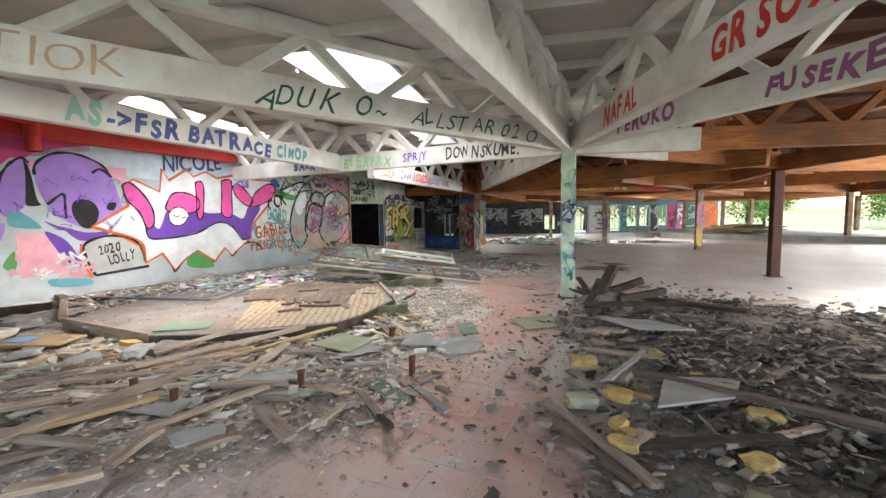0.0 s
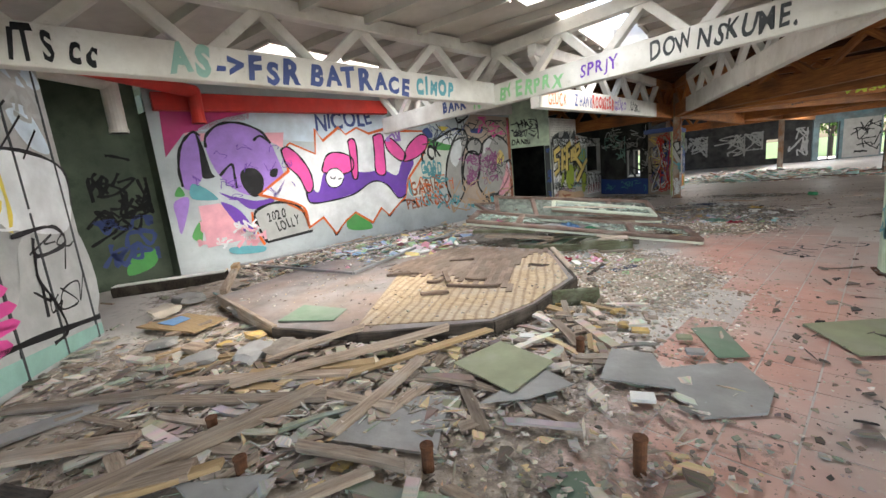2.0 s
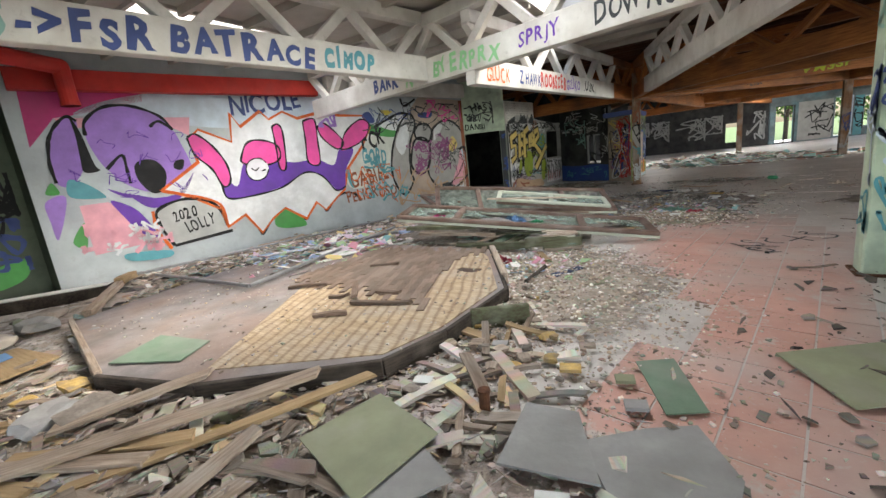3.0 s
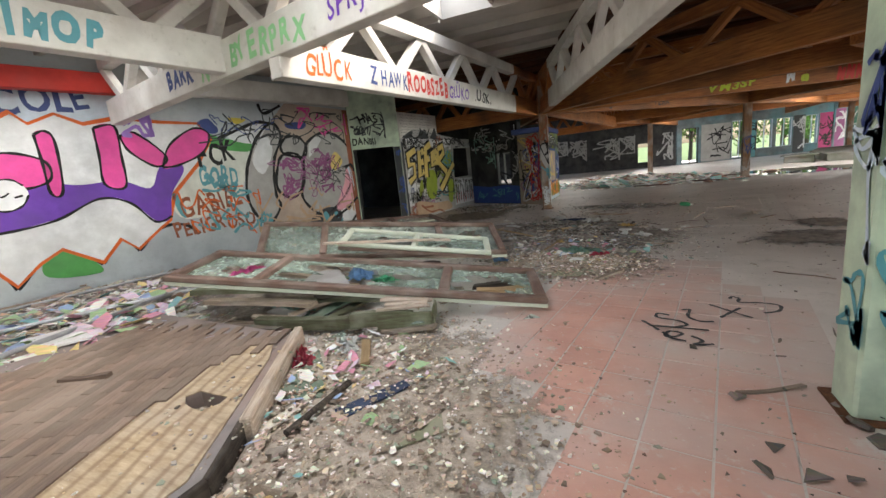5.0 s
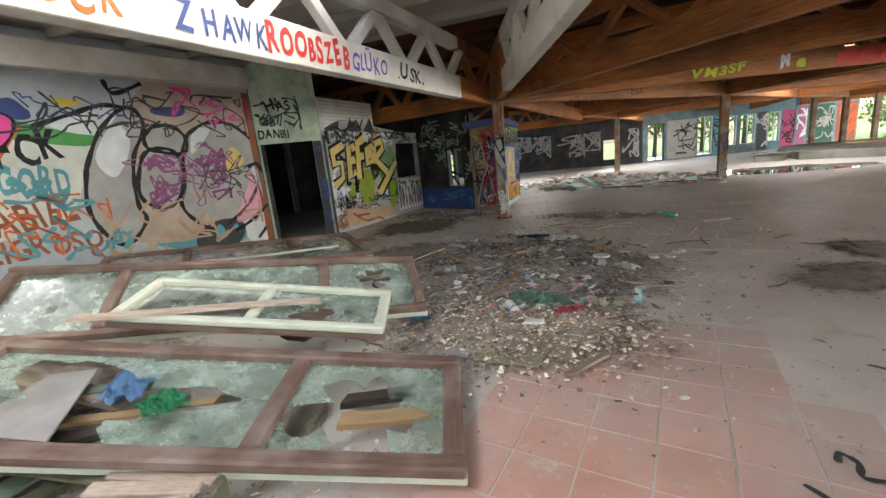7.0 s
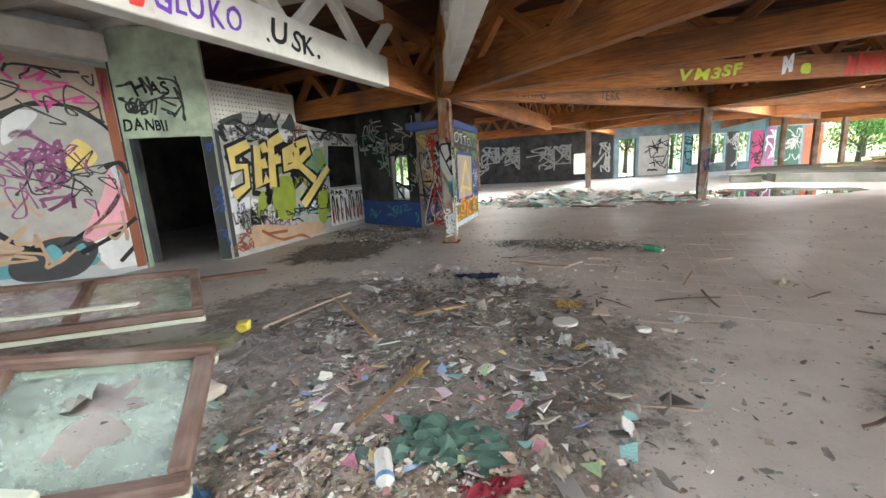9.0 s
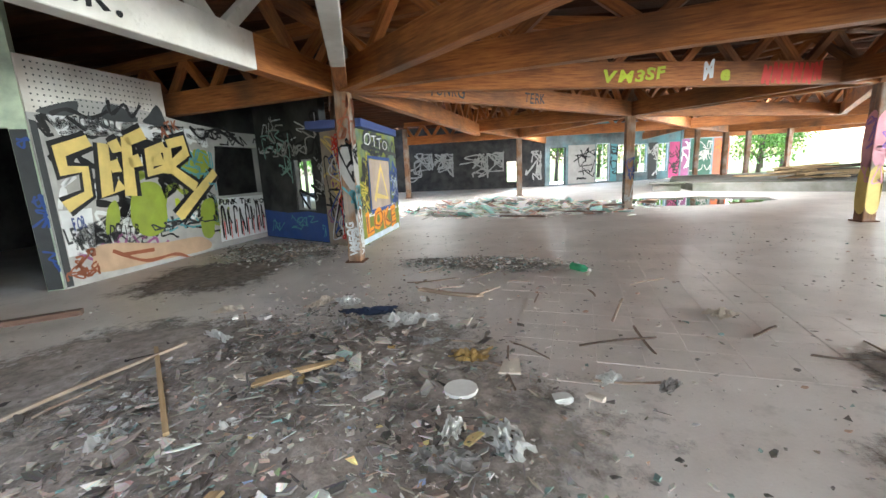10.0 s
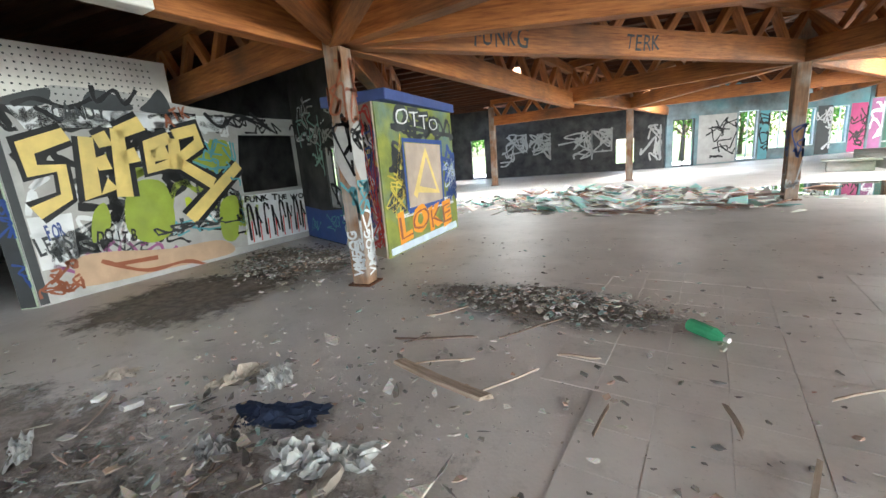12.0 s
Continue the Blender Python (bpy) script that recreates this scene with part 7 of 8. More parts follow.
for i, (p, q, w, th, mt) in enumerate((
        ((-2.9, 3.2, 0.34), (-1.9, 3.6, 0.3), 0.16, 0.05, MOSSWOOD), ((-2.6, 3.1, 0.3), (-1.5, 3.35, 0.22), 0.12, 0.04, PLANK), ((-2.8, 3.9, 0.4), (-1.4, 4.0, 0.24), 0.14, 0.03, PLANK), ((-2.4, 3.5, 0.36), (-1.2, 4.3, 0.22), 0.1, 0.03, GREENBOARD),
        ((-1.6, 3.5, 0.24), (-0.9, 4.3, 0.14), 0.12, 0.03, CHAR), ((-0.2, 4.25, 0.1), (0.28, 4.45, 0.09), 0.12, 0.03, RAWWOOD), ((-0.3, 4.45, 0.08), (0.2, 4.62, 0.08), 0.1, 0.04, CHAR), ((-2.2, 4.5, 0.4), (-0.7, 5.4, 0.2), 0.14, 0.03, PLANK), ((-2.9, 4.2, 0.42), (-2.2, 4.8, 0.36), 0.2, 0.03, GREYBOARD))):
    plank(p, q, w, th, mt, "broken board heaped under fallen window frames", "boards under the frames", seed=960 + i)
plank((-1.95, 4.15, 0.66), (-0.75, 4.95, 0.5), 0.09, 0.02, PALEWOOD, "paint-stained lath lying across the window frames", seed=740)
plank((-1.6, 3.75, 0.24), (-0.9, 4.15, 0.2), 0.07, 0.03, RAWWOOD, "brown lath under broken glass", seed=741)
for i, (x, y, z, k) in enumerate(((-2.5, 4.2, 0.16, 0.35), (-1.6, 4.2, 0.12, 0.3), (-0.5, 4.3, 0.06, 0.3), (-2.9, 6.0, 0.18, 0.4), (-1.9, 6.2, 0.12, 0.4), (-1.0, 6.4, 0.08, 0.3), (-3.4, 4.3, 0.2, 0.3), (-1.1, 5.1, 0.2, 0.25))):
    lump(x, y, z - 0.05, k, k * 0.7, k * 0.25, i * 50, (GREYBOARD, CARD, DIRTSTONE, CHAR)[i % 4], "grey slab or stone under broken glass", 150 + i)
for i in range(26):
    x, y = rp.gauss(-1.6, 1.0), rp.gauss(3.7, 0.5)
    s_ = rp.uniform(0.05, 0.18)
    ob = board([(x, y), (x + s_, y + 0.4 * s_), (x + 0.3 * s_, y + s_)], 0.12, 0.004, GLASS, "dusty glass shard on the rubble", "glass_shard", "glass shards")
    ob["category"] = "glass shard"

crate = thing("crate", "broken pale wooden crate under a window frame", "crate")
crate.location = (-0.6, 3.5, 0.05)
crate.rotation_euler = (0, 0, 0.35)
crate.scale = (0.72, 0.8, 0.95)
for i in range(4):
    part("slat", boxm(pose(-0.02 + 0.03 * (i % 2), -0.12 + i * 0.1, 0.19 + 0.008 * (i % 3), 2 * i - 3, 1.5 * i, 4 - 3 * i), 0.62 - 0.1 * (i == 1), 0.085, 0.02, 0.004), PALEWOOD, crate, "pale splintered slat")
part("side_board", boxm(pose(0, -0.19, 0.085), 0.66, 0.035, 0.15, 0.012), MOSSWOOD, crate, "mouldy green side board")
part("side_board", boxm(pose(0.34, 0.02, 0.085), 0.03, 0.38, 0.14, 0.01), MOSSWOOD, crate)
for i, (p, q, w, th, mt) in enumerate((
        ((-2.0, 3.12, 0.06), (-0.94, 3.3, 0.07), 0.1, 0.1, MOSSWOOD), ((-1.0, 3.22, 0.1), (-0.5, 3.4, 0.08), 0.07, 0.13, MOSSWOOD), ((-1.3, 3.25, 0.12), (-1.05, 3.95, 0.2), 0.1, 0.025, MOSSWOOD),
        ((-1.5, 3.3, 0.12), (-1.3, 3.9, 0.18), 0.16, 0.015, GREENBOARD), ((-1.7, 3.25, 0.14), (-1.45, 3.8, 0.18), 0.06, 0.03, PLANK), ((-2.1, 3.4, 0.12), (-1.6, 3.3, 0.14), 0.14, 0.012, GREYBOARD),
        ((-2.2, 3.25, 0.12), (-1.5, 3.2, 0.13), 0.08, 0.02, PALEWOOD), ((-2.3, 3.6, 0.16), (-1.5, 3.75, 0.18), 0.07, 0.03, PLANK), ((-1.2, 3.35, 0.06), (-0.9, 3.75, 0.1), 0.04, 0.02, RAWWOOD),
        ((-0.75, 3.28, 0.05), (-0.3, 3.42, 0.05), 0.09, 0.03, PLANK), ((-2.6, 3.3, 0.1), (-2.0, 3.7, 0.16), 0.1, 0.02, GREENBOARD), ((-1.9, 3.5, 0.2), (-0.7, 3.62, 0.22), 0.12, 0.012, MOSSWOOD))):
    plank(p, q, w, th, mt, "mouldy green or grey board in a tangle beside the crate", "tangled boards", seed=900 + i)

# ---- steel tubes, cables, pipe stubs ----
def tubes(pts, rad, material, name, label, cat):
    bm = bmesh.new()
    for a, b in zip(pts, pts[1:]):
        tube(bm, a, b, rad, 10)
    return tagged(obj(name, bm, material), label, cat)


tubes([(-6.2, 0.95, 0.12), (-3.4, 0.75, 0.2), (-4.0, 4.2, 0.2)], 0.022, STEEL, "steel_tube", "bent grey steel tube frame on the rubble", "tube")
tubes([(-6.9, 0.8, 0.1), (-5.2, 5.4, 0.16)], 0.02, STEEL, "steel_tube", "grey steel tube along the mural wall", "tube")
tubes([(-5.1, 1.8, 0.15), (-3.7, 3.9, 0.18)], 0.03, STEEL, "steel_tube", "grey steel tube lying on rubbish", "tube")
tubes([(-0.51, 1.93, 0.06), (-0.48, 2.46, 0.07)], 0.022, CHAR, "black_pipe", "short black pipe lying on grit", "pipe")
for x, y, h in ((-1.59, -2.05, 0.14), (-1.05, -2.16, 0.14), (-0.23, -1.66, 0.17), (0.63, -1.18, 0.19), (0.03, -0.13, 0.15)):
    t = thing("pipe_stub", "rusty steel pipe stub standing out of the floor", "pipe", "rusty pipe stubs")
    t.location = (x, y, 0)
    bm = bmesh.new()
    tube(bm, (0, 0, 0), (0.004, 0.003, h), 0.03, 14)
    part("pipe", bm, RUST, t)
    bm = bmesh.new()
    tube(bm, (0.004, 0.003, h - 0.012), (0.004, 0.003, h + 0.004), 0.034, 14)
    part("rim", bm, RUST, t)

# ---- threshold and pipes at the recess ----
tagged(obj("door_sill", beam(bmesh.new(), (-7.25, -0.95, 0.08), (-6.2, 0.35, 0.08), 0.3, 0.16, 0.01), CHAR), "black timber sill in front of a recess", "sill", kind="structure")
tagged(obj("door_sill", beam(bmesh.new(), (-7.25, -0.95, 0.168), (-6.2, 0.35, 0.168), 0.2, 0.015, 0.004), PLASTIC), "white dusty board on a black sill", "sill", kind="structure")
beam_red = tagged(obj("wall_beam", beam(bmesh.new(), (-7.35, 0.2, 3.16), (-6.2, 4.85, 3.16), 0.18, 0.3, 0.01), P_RED), "red painted beam along the top of the mural", "beam", kind="structure")
tagged(obj("wall_beam", beam(bmesh.new(), (-6.15, 5.1, 3.25), (-5.12, 9.5, 3.25), 0.2, 0.36, 0.01), WHITE), "white painted beam along the top of the wall", "beam", kind="structure")


def elbow(x, y, z0, z1, dx, dy, rad, material, label):
    t = thing("duct_pipe", label, "pipe", "ceiling pipes")
    t.location = (x, y, 0)
    bm = bmesh.new()
    tube(bm, (0, 0, z1), (0, 0, z0), rad, 16)
    part("drop", bm, material, t)
    bm = bmesh.new()
    tube(bm, (0, 0, z1), (dx, dy, z1 + 0.05), rad, 16)
    bmesh.ops.create_uvsphere(bm, u_segments=16, v_segments=8, radius=rad * 1.01, matrix=pose(0, 0, z1))
    part("run", bm, material, t)
    bm = bmesh.new()
    tube(bm, (0, 0, z0), (0, 0, z0 + 0.06), rad * 1.1, 16)
    part("collar", bm, material, t)
    return t


elbow(-6.95, 0.75, 2.75, 3.3, 0.8, -2.2, 0.11, P_RED, "thick red painted pipe end below the ceiling")
elbow(-6.9, -0.5, 2.55, 3.3, 0.9, -2.4, 0.12, WHITE, "thick white painted pipe bent below the ceiling")
elbow(-5.7, 5.5, 2.95, 3.35, 0.6, -1.6, 0.1, WHITE, "white pipe end under the truss")

# ---- closet with painted faces ----
closet = thing("closet", "small graffiti-covered closet standing in the hall", "closet")
CA, CB, CC, CD = (-1.7, 13.1), (-0.95, 12.6), (-0.82, 15.0), (-1.7, 15.0)
def face(name, a, b, z0, z1, material):
    return part(name, beam(bmesh.new(), (*a, (z0 + z1) / 2), (*b, (z0 + z1) / 2), 0.04, z1 - z0, 0), material, closet)


CLOSETL, CLOSETF = mat("closet_left_face", (0.45, 0.4, 0.3), (0.3, 0.26, 0.22), 3, 0.7, stain=(0.2, 0.1, 0.12), sscale=3, samount=0.6), mat("closet_front_face", (0.27, 0.3, 0.06), (0.13, 0.16, 0.05), 3, 0.7, stain=(0.1, 0.2, 0.3), sscale=2, samount=0.5)
fl_, ff_ = face("left_face", CA, CB, 0, 2.05, CLOSETL), face("front_face", CB, CC, 0, 2.05, CLOSETF)
face("back_face", CC, CD, 0, 2.05, WALLDARK)
part("roof_board", boxm(pose(-1.28, 13.9, 2.13), 1.0, 2.5, 0.14, 0.01), P_NAVY, closet, "dark blue roof edge")
ck = Canvas(CB, CC, ff_)
ck.o += ck.n * 0.022
ck.text("OTTO", P_DARKGREY, 0.45, 1.68, 0.3, width=1.5, bold=0.03)
ck.text("OTTO", P_WHITE, 0.5, 1.74, 0.22, width=1.9, coat=6, bold=-0.004)
ck.fill("window_board", P_TAN, [[(0.67, 0.6), (1.8, 0.6), (1.85, 1.5), (0.67, 1.54)]], 2, False)
ck.stroke("window_edge", P_BLUE, [[(0.62, 0.56), (1.84, 0.56), (1.9, 1.54), (0.62, 1.58), (0.62, 0.56)]], 0.08, 3, False, False)
ck.stroke("triangle_mark", P_GOLD, [[(0.85, 0.75), (1.3, 1.4), (1.65, 0.75), (0.95, 0.85)]], 0.12, 4, False, False)
ck.text("LOKE", P_AMBER, 0.3, 0.16, 0.36, width=1.6, bold=0.045)
ck.text("LOKE", P_BROWN, 0.33, 0.18, 0.33, width=1.7, coat=6, bold=-0.006)
ck.fill("painted_ground", P_SKY, [[(0.05, 0.02), (2.35, 0.02), (2.3, 0.14), (0.05, 0.12)]], 1, False)
for sd, (mt, s0, s1, z0, z1, w_) in enumerate(((P_BLUE, 1.9, 2.38, 0.55, 1.6, 0.08), (P_DARKGREY, 0.05, 0.6, 0.55, 1.5, 0.06), (P_SKY, 1.9, 2.38, 0.6, 1.5, 0.025), (P_DARKGREY, 0.1, 2.3, 1.58, 1.98, 0.06), (P_YELLOW, 0.05, 0.55, 0.6, 1.6, 0.025), (P_WHITE, 0.3, 2.2, 0.5, 0.6, 0.03))):
    ck.scrawl("tag_scribble", mt, s0, s1, z0, z1, 7, w_, 90 + sd, 1, 0.2, True)
cl = Canvas(CA, CB, fl_)
cl.o += cl.n * 0.022
for sd, mt in ((1, P_PLUM), (2, P_GOLD), (3, P_BLACK), (4, P_BLUE), (5, P_WHITE), (6, P_RED)):
    cl.scrawl("tag_scribble", mt, 0.03, 0.87, 0.15, 1.95, 7, 0.03, 70 + sd, 2 + sd, 0.2, True)

# tags on the posts
for key, sd, mts in (("B", 1, (P_WHITE, P_TEAL, P_BLACK, P_BROWN)), ("W", 2, (P_TEAL, P_SKY, P_NAVY, P_MINTDARK)), ("D", 3, (P_GOLD, P_PINK, P_LILAC)), ("C", 4, (P_SILVER, P_NAVY))):
    sh = [o for o in posts[key].children if o.name.startswith("shaft")][0]
    hw = 0.12 if key == "W" else (0.1 if key == "B" else 0.11)
    for f_, (a, b) in enumerate((((-hw, -hw), (hw, -hw)), ((-hw, hw), (-hw, -hw)), ((hw, -hw), (hw, hw)))):
        cp = Canvas(a, b, sh)
        for k, mt in enumerate(mts):
            z0 = 0.2 + 0.5 * k
            cp.scrawl("tag_scribble", mt, 0.01, 2 * hw - 0.01, z0, z0 + 0.65, 4, 0.026, sd * 50 + f_ * 10 + k, 1 + k, 0.09, True)
        if key == "B":
            cp.fill("painted_patch", P_SILVER, [[(0.01, 1.3), (0.19, 1.05), (0.19, 1.7), (0.02, 1.6)]], 0)
            cp.text("VMEOG", P_WHITE, 0.15, 0.1, 0.13, coat=6, turn=90, bold=0.006)
        if key == "D":
            cp.fill("painted_patch", P_PINK, [[(0.01, 1.1), (0.21, 1.05), (0.21, 1.9), (0.01, 1.8)]], 0)
            cp.fill("painted_patch", P_GOLD, [[(0.01, 0.25), (0.21, 0.2), (0.21, 0.95), (0.01, 0.9)]], 0)

# ---- small litter ----
def litter(pts, z, th, material, name, label, cat):
    ob = board(pts, z, th, material, label, name)
    ob["category"] = cat
    return ob


def crumpled(cx, cy, l_, w_, turn, h, material, name, label, cat, seed):
    """A crumpled sheet with folds and an uneven outline."""
    bm = bmesh.new()
    nx, ny = 16, 12
    vs = []
    for j in range(ny + 1):
        row = []
        for i in range(nx + 1):
            a, b = i / nx - 0.5, j / ny - 0.5
            k = 1 + 0.45 * noise.noise((a * 3.5 + seed, b * 3.5, seed * 1.7)) + 0.1 * noise.noise((a * 9 + seed, b * 9, seed))
            x, y = a * l_ * k + 0.03 * noise.noise((a * 9, b * 9, seed)), b * w_ * k
            z = h * (abs(noise.noise((a * 5 + seed, b * 5, seed))) * 1.6 + 0.9 * abs(noise.noise((a * 12, b * 12, seed + 3)))) * (1.1 - 1.4 * max(abs(a), abs(b)))
            row.append(bm.verts.new((x, y, max(z, 0) + 0.004)))
        vs.append(row)
    for j in range(ny):
        for i in range(nx):
            bm.faces.new((vs[j][i], vs[j][i + 1], vs[j + 1][i + 1], vs[j + 1][i]))
    bmesh.ops.solidify(bm, geom=bm.faces[:], thickness=0.003)
    ob = obj(name, bm, material)
    ob.matrix_world = pose(cx, cy, 0.012, 0, 0, turn)
    return tagged(ob, label, cat)


def disc(x, y, r_):
    return [(x + r_ * math.cos(k * 0.5236), y + r_ * math.sin(k * 0.5236)) for k in range(12)]


litter(disc(1.2, 7.93, 0.1), 0.03, 0.02, PLASTIC, "lid", "round white plastic lid on scattered trash", "lid")
crumpled(1.23, 8.40, 0.26, 0.18, 6, 0.06, FOAM, "foam_piece", "orange-yellow foam piece on trash", "foam", 544)
litter([(1.42, 8.15), (1.56, 8.15), (1.56, 8.36), (1.46, 8.34)], 0.02, 0.012, CARD, "card_piece", "beige card piece on trash", "card")
crumpled(2.08, 8.12, 0.15, 0.11, 25, 0.05, PLASTIC, "paper_scrap", "small white paper square on the floor", "paper", 546)
crumpled(3.27, 9.24, 0.24, 0.16, 28, 0.05, CARD, "paper_scrap", "crumpled pale paper on the dusty floor", "paper", 547)
crumpled(0.57, 9.07, 0.28, 0.22, 39, 0.08, PLASTIC, "sack_piece", "white plastic sack piece on trash", "plastic", 548)
crumpled(0.23, 9.29, 0.5, 0.22, 15, 0.06, NAVYCLOTH, "cloth", "dark blue crumpled cloth on the floor", "cloth", 549)
crumpled(-1.2, 2.78, 0.2, 0.2, 35, 0.1, REDCLOTH, "cloth", "crumpled red cloth beside the platform", "cloth", 552)
crumpled(-1.05, 2.66, 0.18, 0.14, 38, 0.1, REDCLOTH, "cloth", "crumpled red cloth end on grit", "cloth", 553)
for i, (x, y) in enumerate(((-1.25, 9.35), (-0.9, 8.7), (-0.35, 9.55), (-0.1, 9.6), (0.1, 9.0), (0.75, 9.1), (-0.2, 8.2), (0.9, 8.6), (0.35, 8.1), (0.6, 7.6), (1.45, 7.5), (1.15, 7.35), (-0.6, 7.4), (0.0, 7.5))):
    crumpled(x, y, rp.uniform(0.14, 0.34), rp.uniform(0.08, 0.2), rp.uniform(0, 180), 0.06, rp.choice((PLASTIC, CARD, GREYBOARD)), "paper_scrap", "crumpled pale paper or plastic scrap on trash", "paper", 20 + i)
PINKCARD = mat("faded_pink_card", (0.55, 0.33, 0.32), (0.42, 0.25, 0.24), 8, 0.85, bump=0.2)
board([(-0.2, 6.78), (-0.05, 6.75), (-0.04, 7.08), (-0.2, 7.12)], 0.03, 0.012, PINKCARD, "faded pink card strip among trash")
board([(1.06, 6.3), (1.14, 6.36), (1.24, 6.12), (1.18, 6.06)], 0.02, 0.014, GREYBOARD, "pale grey slab piece on brown rubble")
lump(-1.53, 7.45, 0.03, 0.1, 0.09, 0.08, 20, P_YELLOW, "small yellow foam cube among trash", 401)
lump(0.62, 5.74, 0.02, 0.15, 0.1, 0.07, 10, PLASTIC, "white plaster lump on brown rubble", 402)
plank((0.1, 6.35, 0.03), (0.28, 7.05, 0.05), 0.05, 0.02, RAWWOOD, "yellowish lath among trash", seed=744)
flask = thing("bottle", "white plastic bottle with a blue band among trash", "bottle")
flask.location, flask.rotation_euler = (0.41, 6.05, 0.06), (0, 0, -1.1)
for nm, x0, x1, r0, r1, mt in (("body", -0.12, 0.06, 0.04, 0.04, PLASTIC), ("shoulder", 0.06, 0.1, 0.04, 0.018, PLASTIC), ("band", 0.03, 0.055, 0.042, 0.042, BLUEPLASTIC), ("cap", 0.1, 0.13, 0.019, 0.019, PINKCARD)):
    bm = bmesh.new()
    tube(bm, (x0, 0, 0), (x1, 0, 0), r0, 14, r1)
    part(nm, bm, mt, flask)
bottle = thing("bottle", "crushed green plastic bottle on the dusty floor", "bottle")
bottle.location, bottle.rotation_euler = (2.42, 10.75, 0.05), (0, 0, -0.9)
GREENPLASTIC = mat("green_plastic", (0.08, 0.4, 0.2), (0.05, 0.3, 0.14), 9, 0.2, bump=0.4)
bm = bmesh.new()
tube(bm, (-0.12, 0, 0), (0.06, 0, 0), 0.045, 12)
tube(bm, (0.06, 0, 0), (0.13, 0, 0.0), 0.045, 12, 0.016)
part("body", bm, GREENPLASTIC, bottle)
bm = bmesh.new()
tube(bm, (0.13, 0, 0), (0.16, 0, 0), 0.017, 10)
part("cap", bm, PLASTIC, bottle)

# black writing on the tiles
LINE = [[(2.0, 4.55), (2.03, 4.61), (2.07, 4.56), (2.05, 4.47), (2.2, 4.47), (2.31, 4.42), (2.27, 4.29), (2.16, 4.23)], [(1.82, 4.39), (1.93, 4.26), (2.06, 4.11)], [(2.03, 4.33), (1.93, 4.2), (1.85, 4.09)],
        [(1.6, 4.22), (1.66, 4.24), (1.63, 4.08), (1.7, 3.99), (1.79, 4.0)], [(1.5, 4.09), (1.42, 4.12), (1.41, 4.03), (1.55, 3.98), (1.6, 3.9), (1.52, 3.85)],
        [(1.29, 3.95), (1.35, 3.86), (1.4, 3.77)], [(1.37, 3.85), (1.5, 3.84), (1.73, 3.82)], [(1.42, 3.74), (1.48, 3.66), (1.55, 3.73), (1.47, 3.76), (1.44, 3.66), (1.56, 3.6)], [(1.6, 3.7), (1.66, 3.62), (1.6, 3.55), (1.72, 3.58)]]
bm = bmesh.new()
for ln in LINE:
    pts = smooth(ln, False)
    rows = []
    for i, p in enumerate(pts):
        d = (pts[min(i + 1, len(pts) - 1)] - pts[max(i - 1, 0)]).normalized() * (0.009 + 0.006 * abs(math.sin(i * 0.9)))
        rows.append((bm.verts.new((p.x - d.y, p.y + d.x, 0.0125)), bm.verts.new((p.x + d.y, p.y - d.x, 0.0125))))
    for a, b in zip(rows, rows[1:]):
        bm.faces.new((a[0], a[1], b[1], b[0]))
part("floor_scribble", bm, P_DARKGREY, floor, "black spray scribble on the tiles")

# ---- far end: ledge, puddle, heap ----
LED = mat("mossy_concrete", (0.33, 0.32, 0.3), (0.2, 0.2, 0.17), 2, 0.85, bump=0.4, stain=(0.08, 0.1, 0.05), sscale=0.9, samount=0.7)
bm = bmesh.new()
f = bm.faces.new([bm.verts.new((x, y, 0.003)) for x, y in ((8.9, 22.6), (12.6, 19.9), (21.5, 15.5), (21.5, 29.9), (11.0, 29.9), (9.4, 26.0))])
r = bmesh.ops.extrude_face_region(bm, geom=[f])
bmesh.ops.translate(bm, verts=[v_ for v_ in r["geom"] if isinstance(v_, bmesh.types.BMVert)], vec=(0, 0, 0.3))
bmesh.ops.recalc_face_normals(bm, faces=bm.faces)
ledge = tagged(obj("floor_ledge", bm, LED), "raised mossy concrete ledge at the open side", "ledge", kind="structure")
for nm, cx, cy, rx, ry in (("puddle", 6.9, 18.9, 2.5, 1.3),):
    bm = bmesh.new()
    f = bm.faces.new([bm.verts.new((cx + rx * math.cos(a / 6) * (1 + 0.25 * noise.noise((math.cos(a / 6) * 2, math.sin(a / 6) * 2, 3))), cy + ry * math.sin(a / 6) * (1 + 0.3 * noise.noise((math.cos(a / 6) * 3, math.sin(a / 6) * 3, 7))), 0.006)) for a in range(38)])
    tagged(obj(nm, bm, WATER), "shallow puddle on the concrete floor", "puddle", kind="structure")
for i in range(26):
    x, y = rp.gauss(13.2, 0.55), rp.gauss(22.0, 0.5)
    n, a = rp.uniform(0.8, 2.4), rp.gauss(-10, 20)
    dx, dy = math.cos(radians(a)) * n / 2, math.sin(radians(a)) * n / 2
    plank((x - dx, y - dy, 0.32 + 0.016 * i), (x + dx, y + dy, 0.34 + 0.016 * i + 0.1 * rp.random()), rp.uniform(0.2, 0.5), 0.05, RAWWOOD if i % 3 else CHAR, "collapsed timber board in a heap on the ledge", "heap boards", seed=500 + i)
for x, y in ((8.2, 23.3),):
    t = thing("concrete_block", "mossy concrete block standing before the ledge", "block", "concrete blocks")
    t.location = (x, y, 0)
    part("body", boxm(pose(0, 0, 0.14, 0, 0, -20), 1.0, 0.7, 0.28, 0.03), LED, t)
    part("cap", boxm(pose(0, 0, 0.31, 0, 0, -20), 1.25, 0.85, 0.06, 0.015), LED, t)


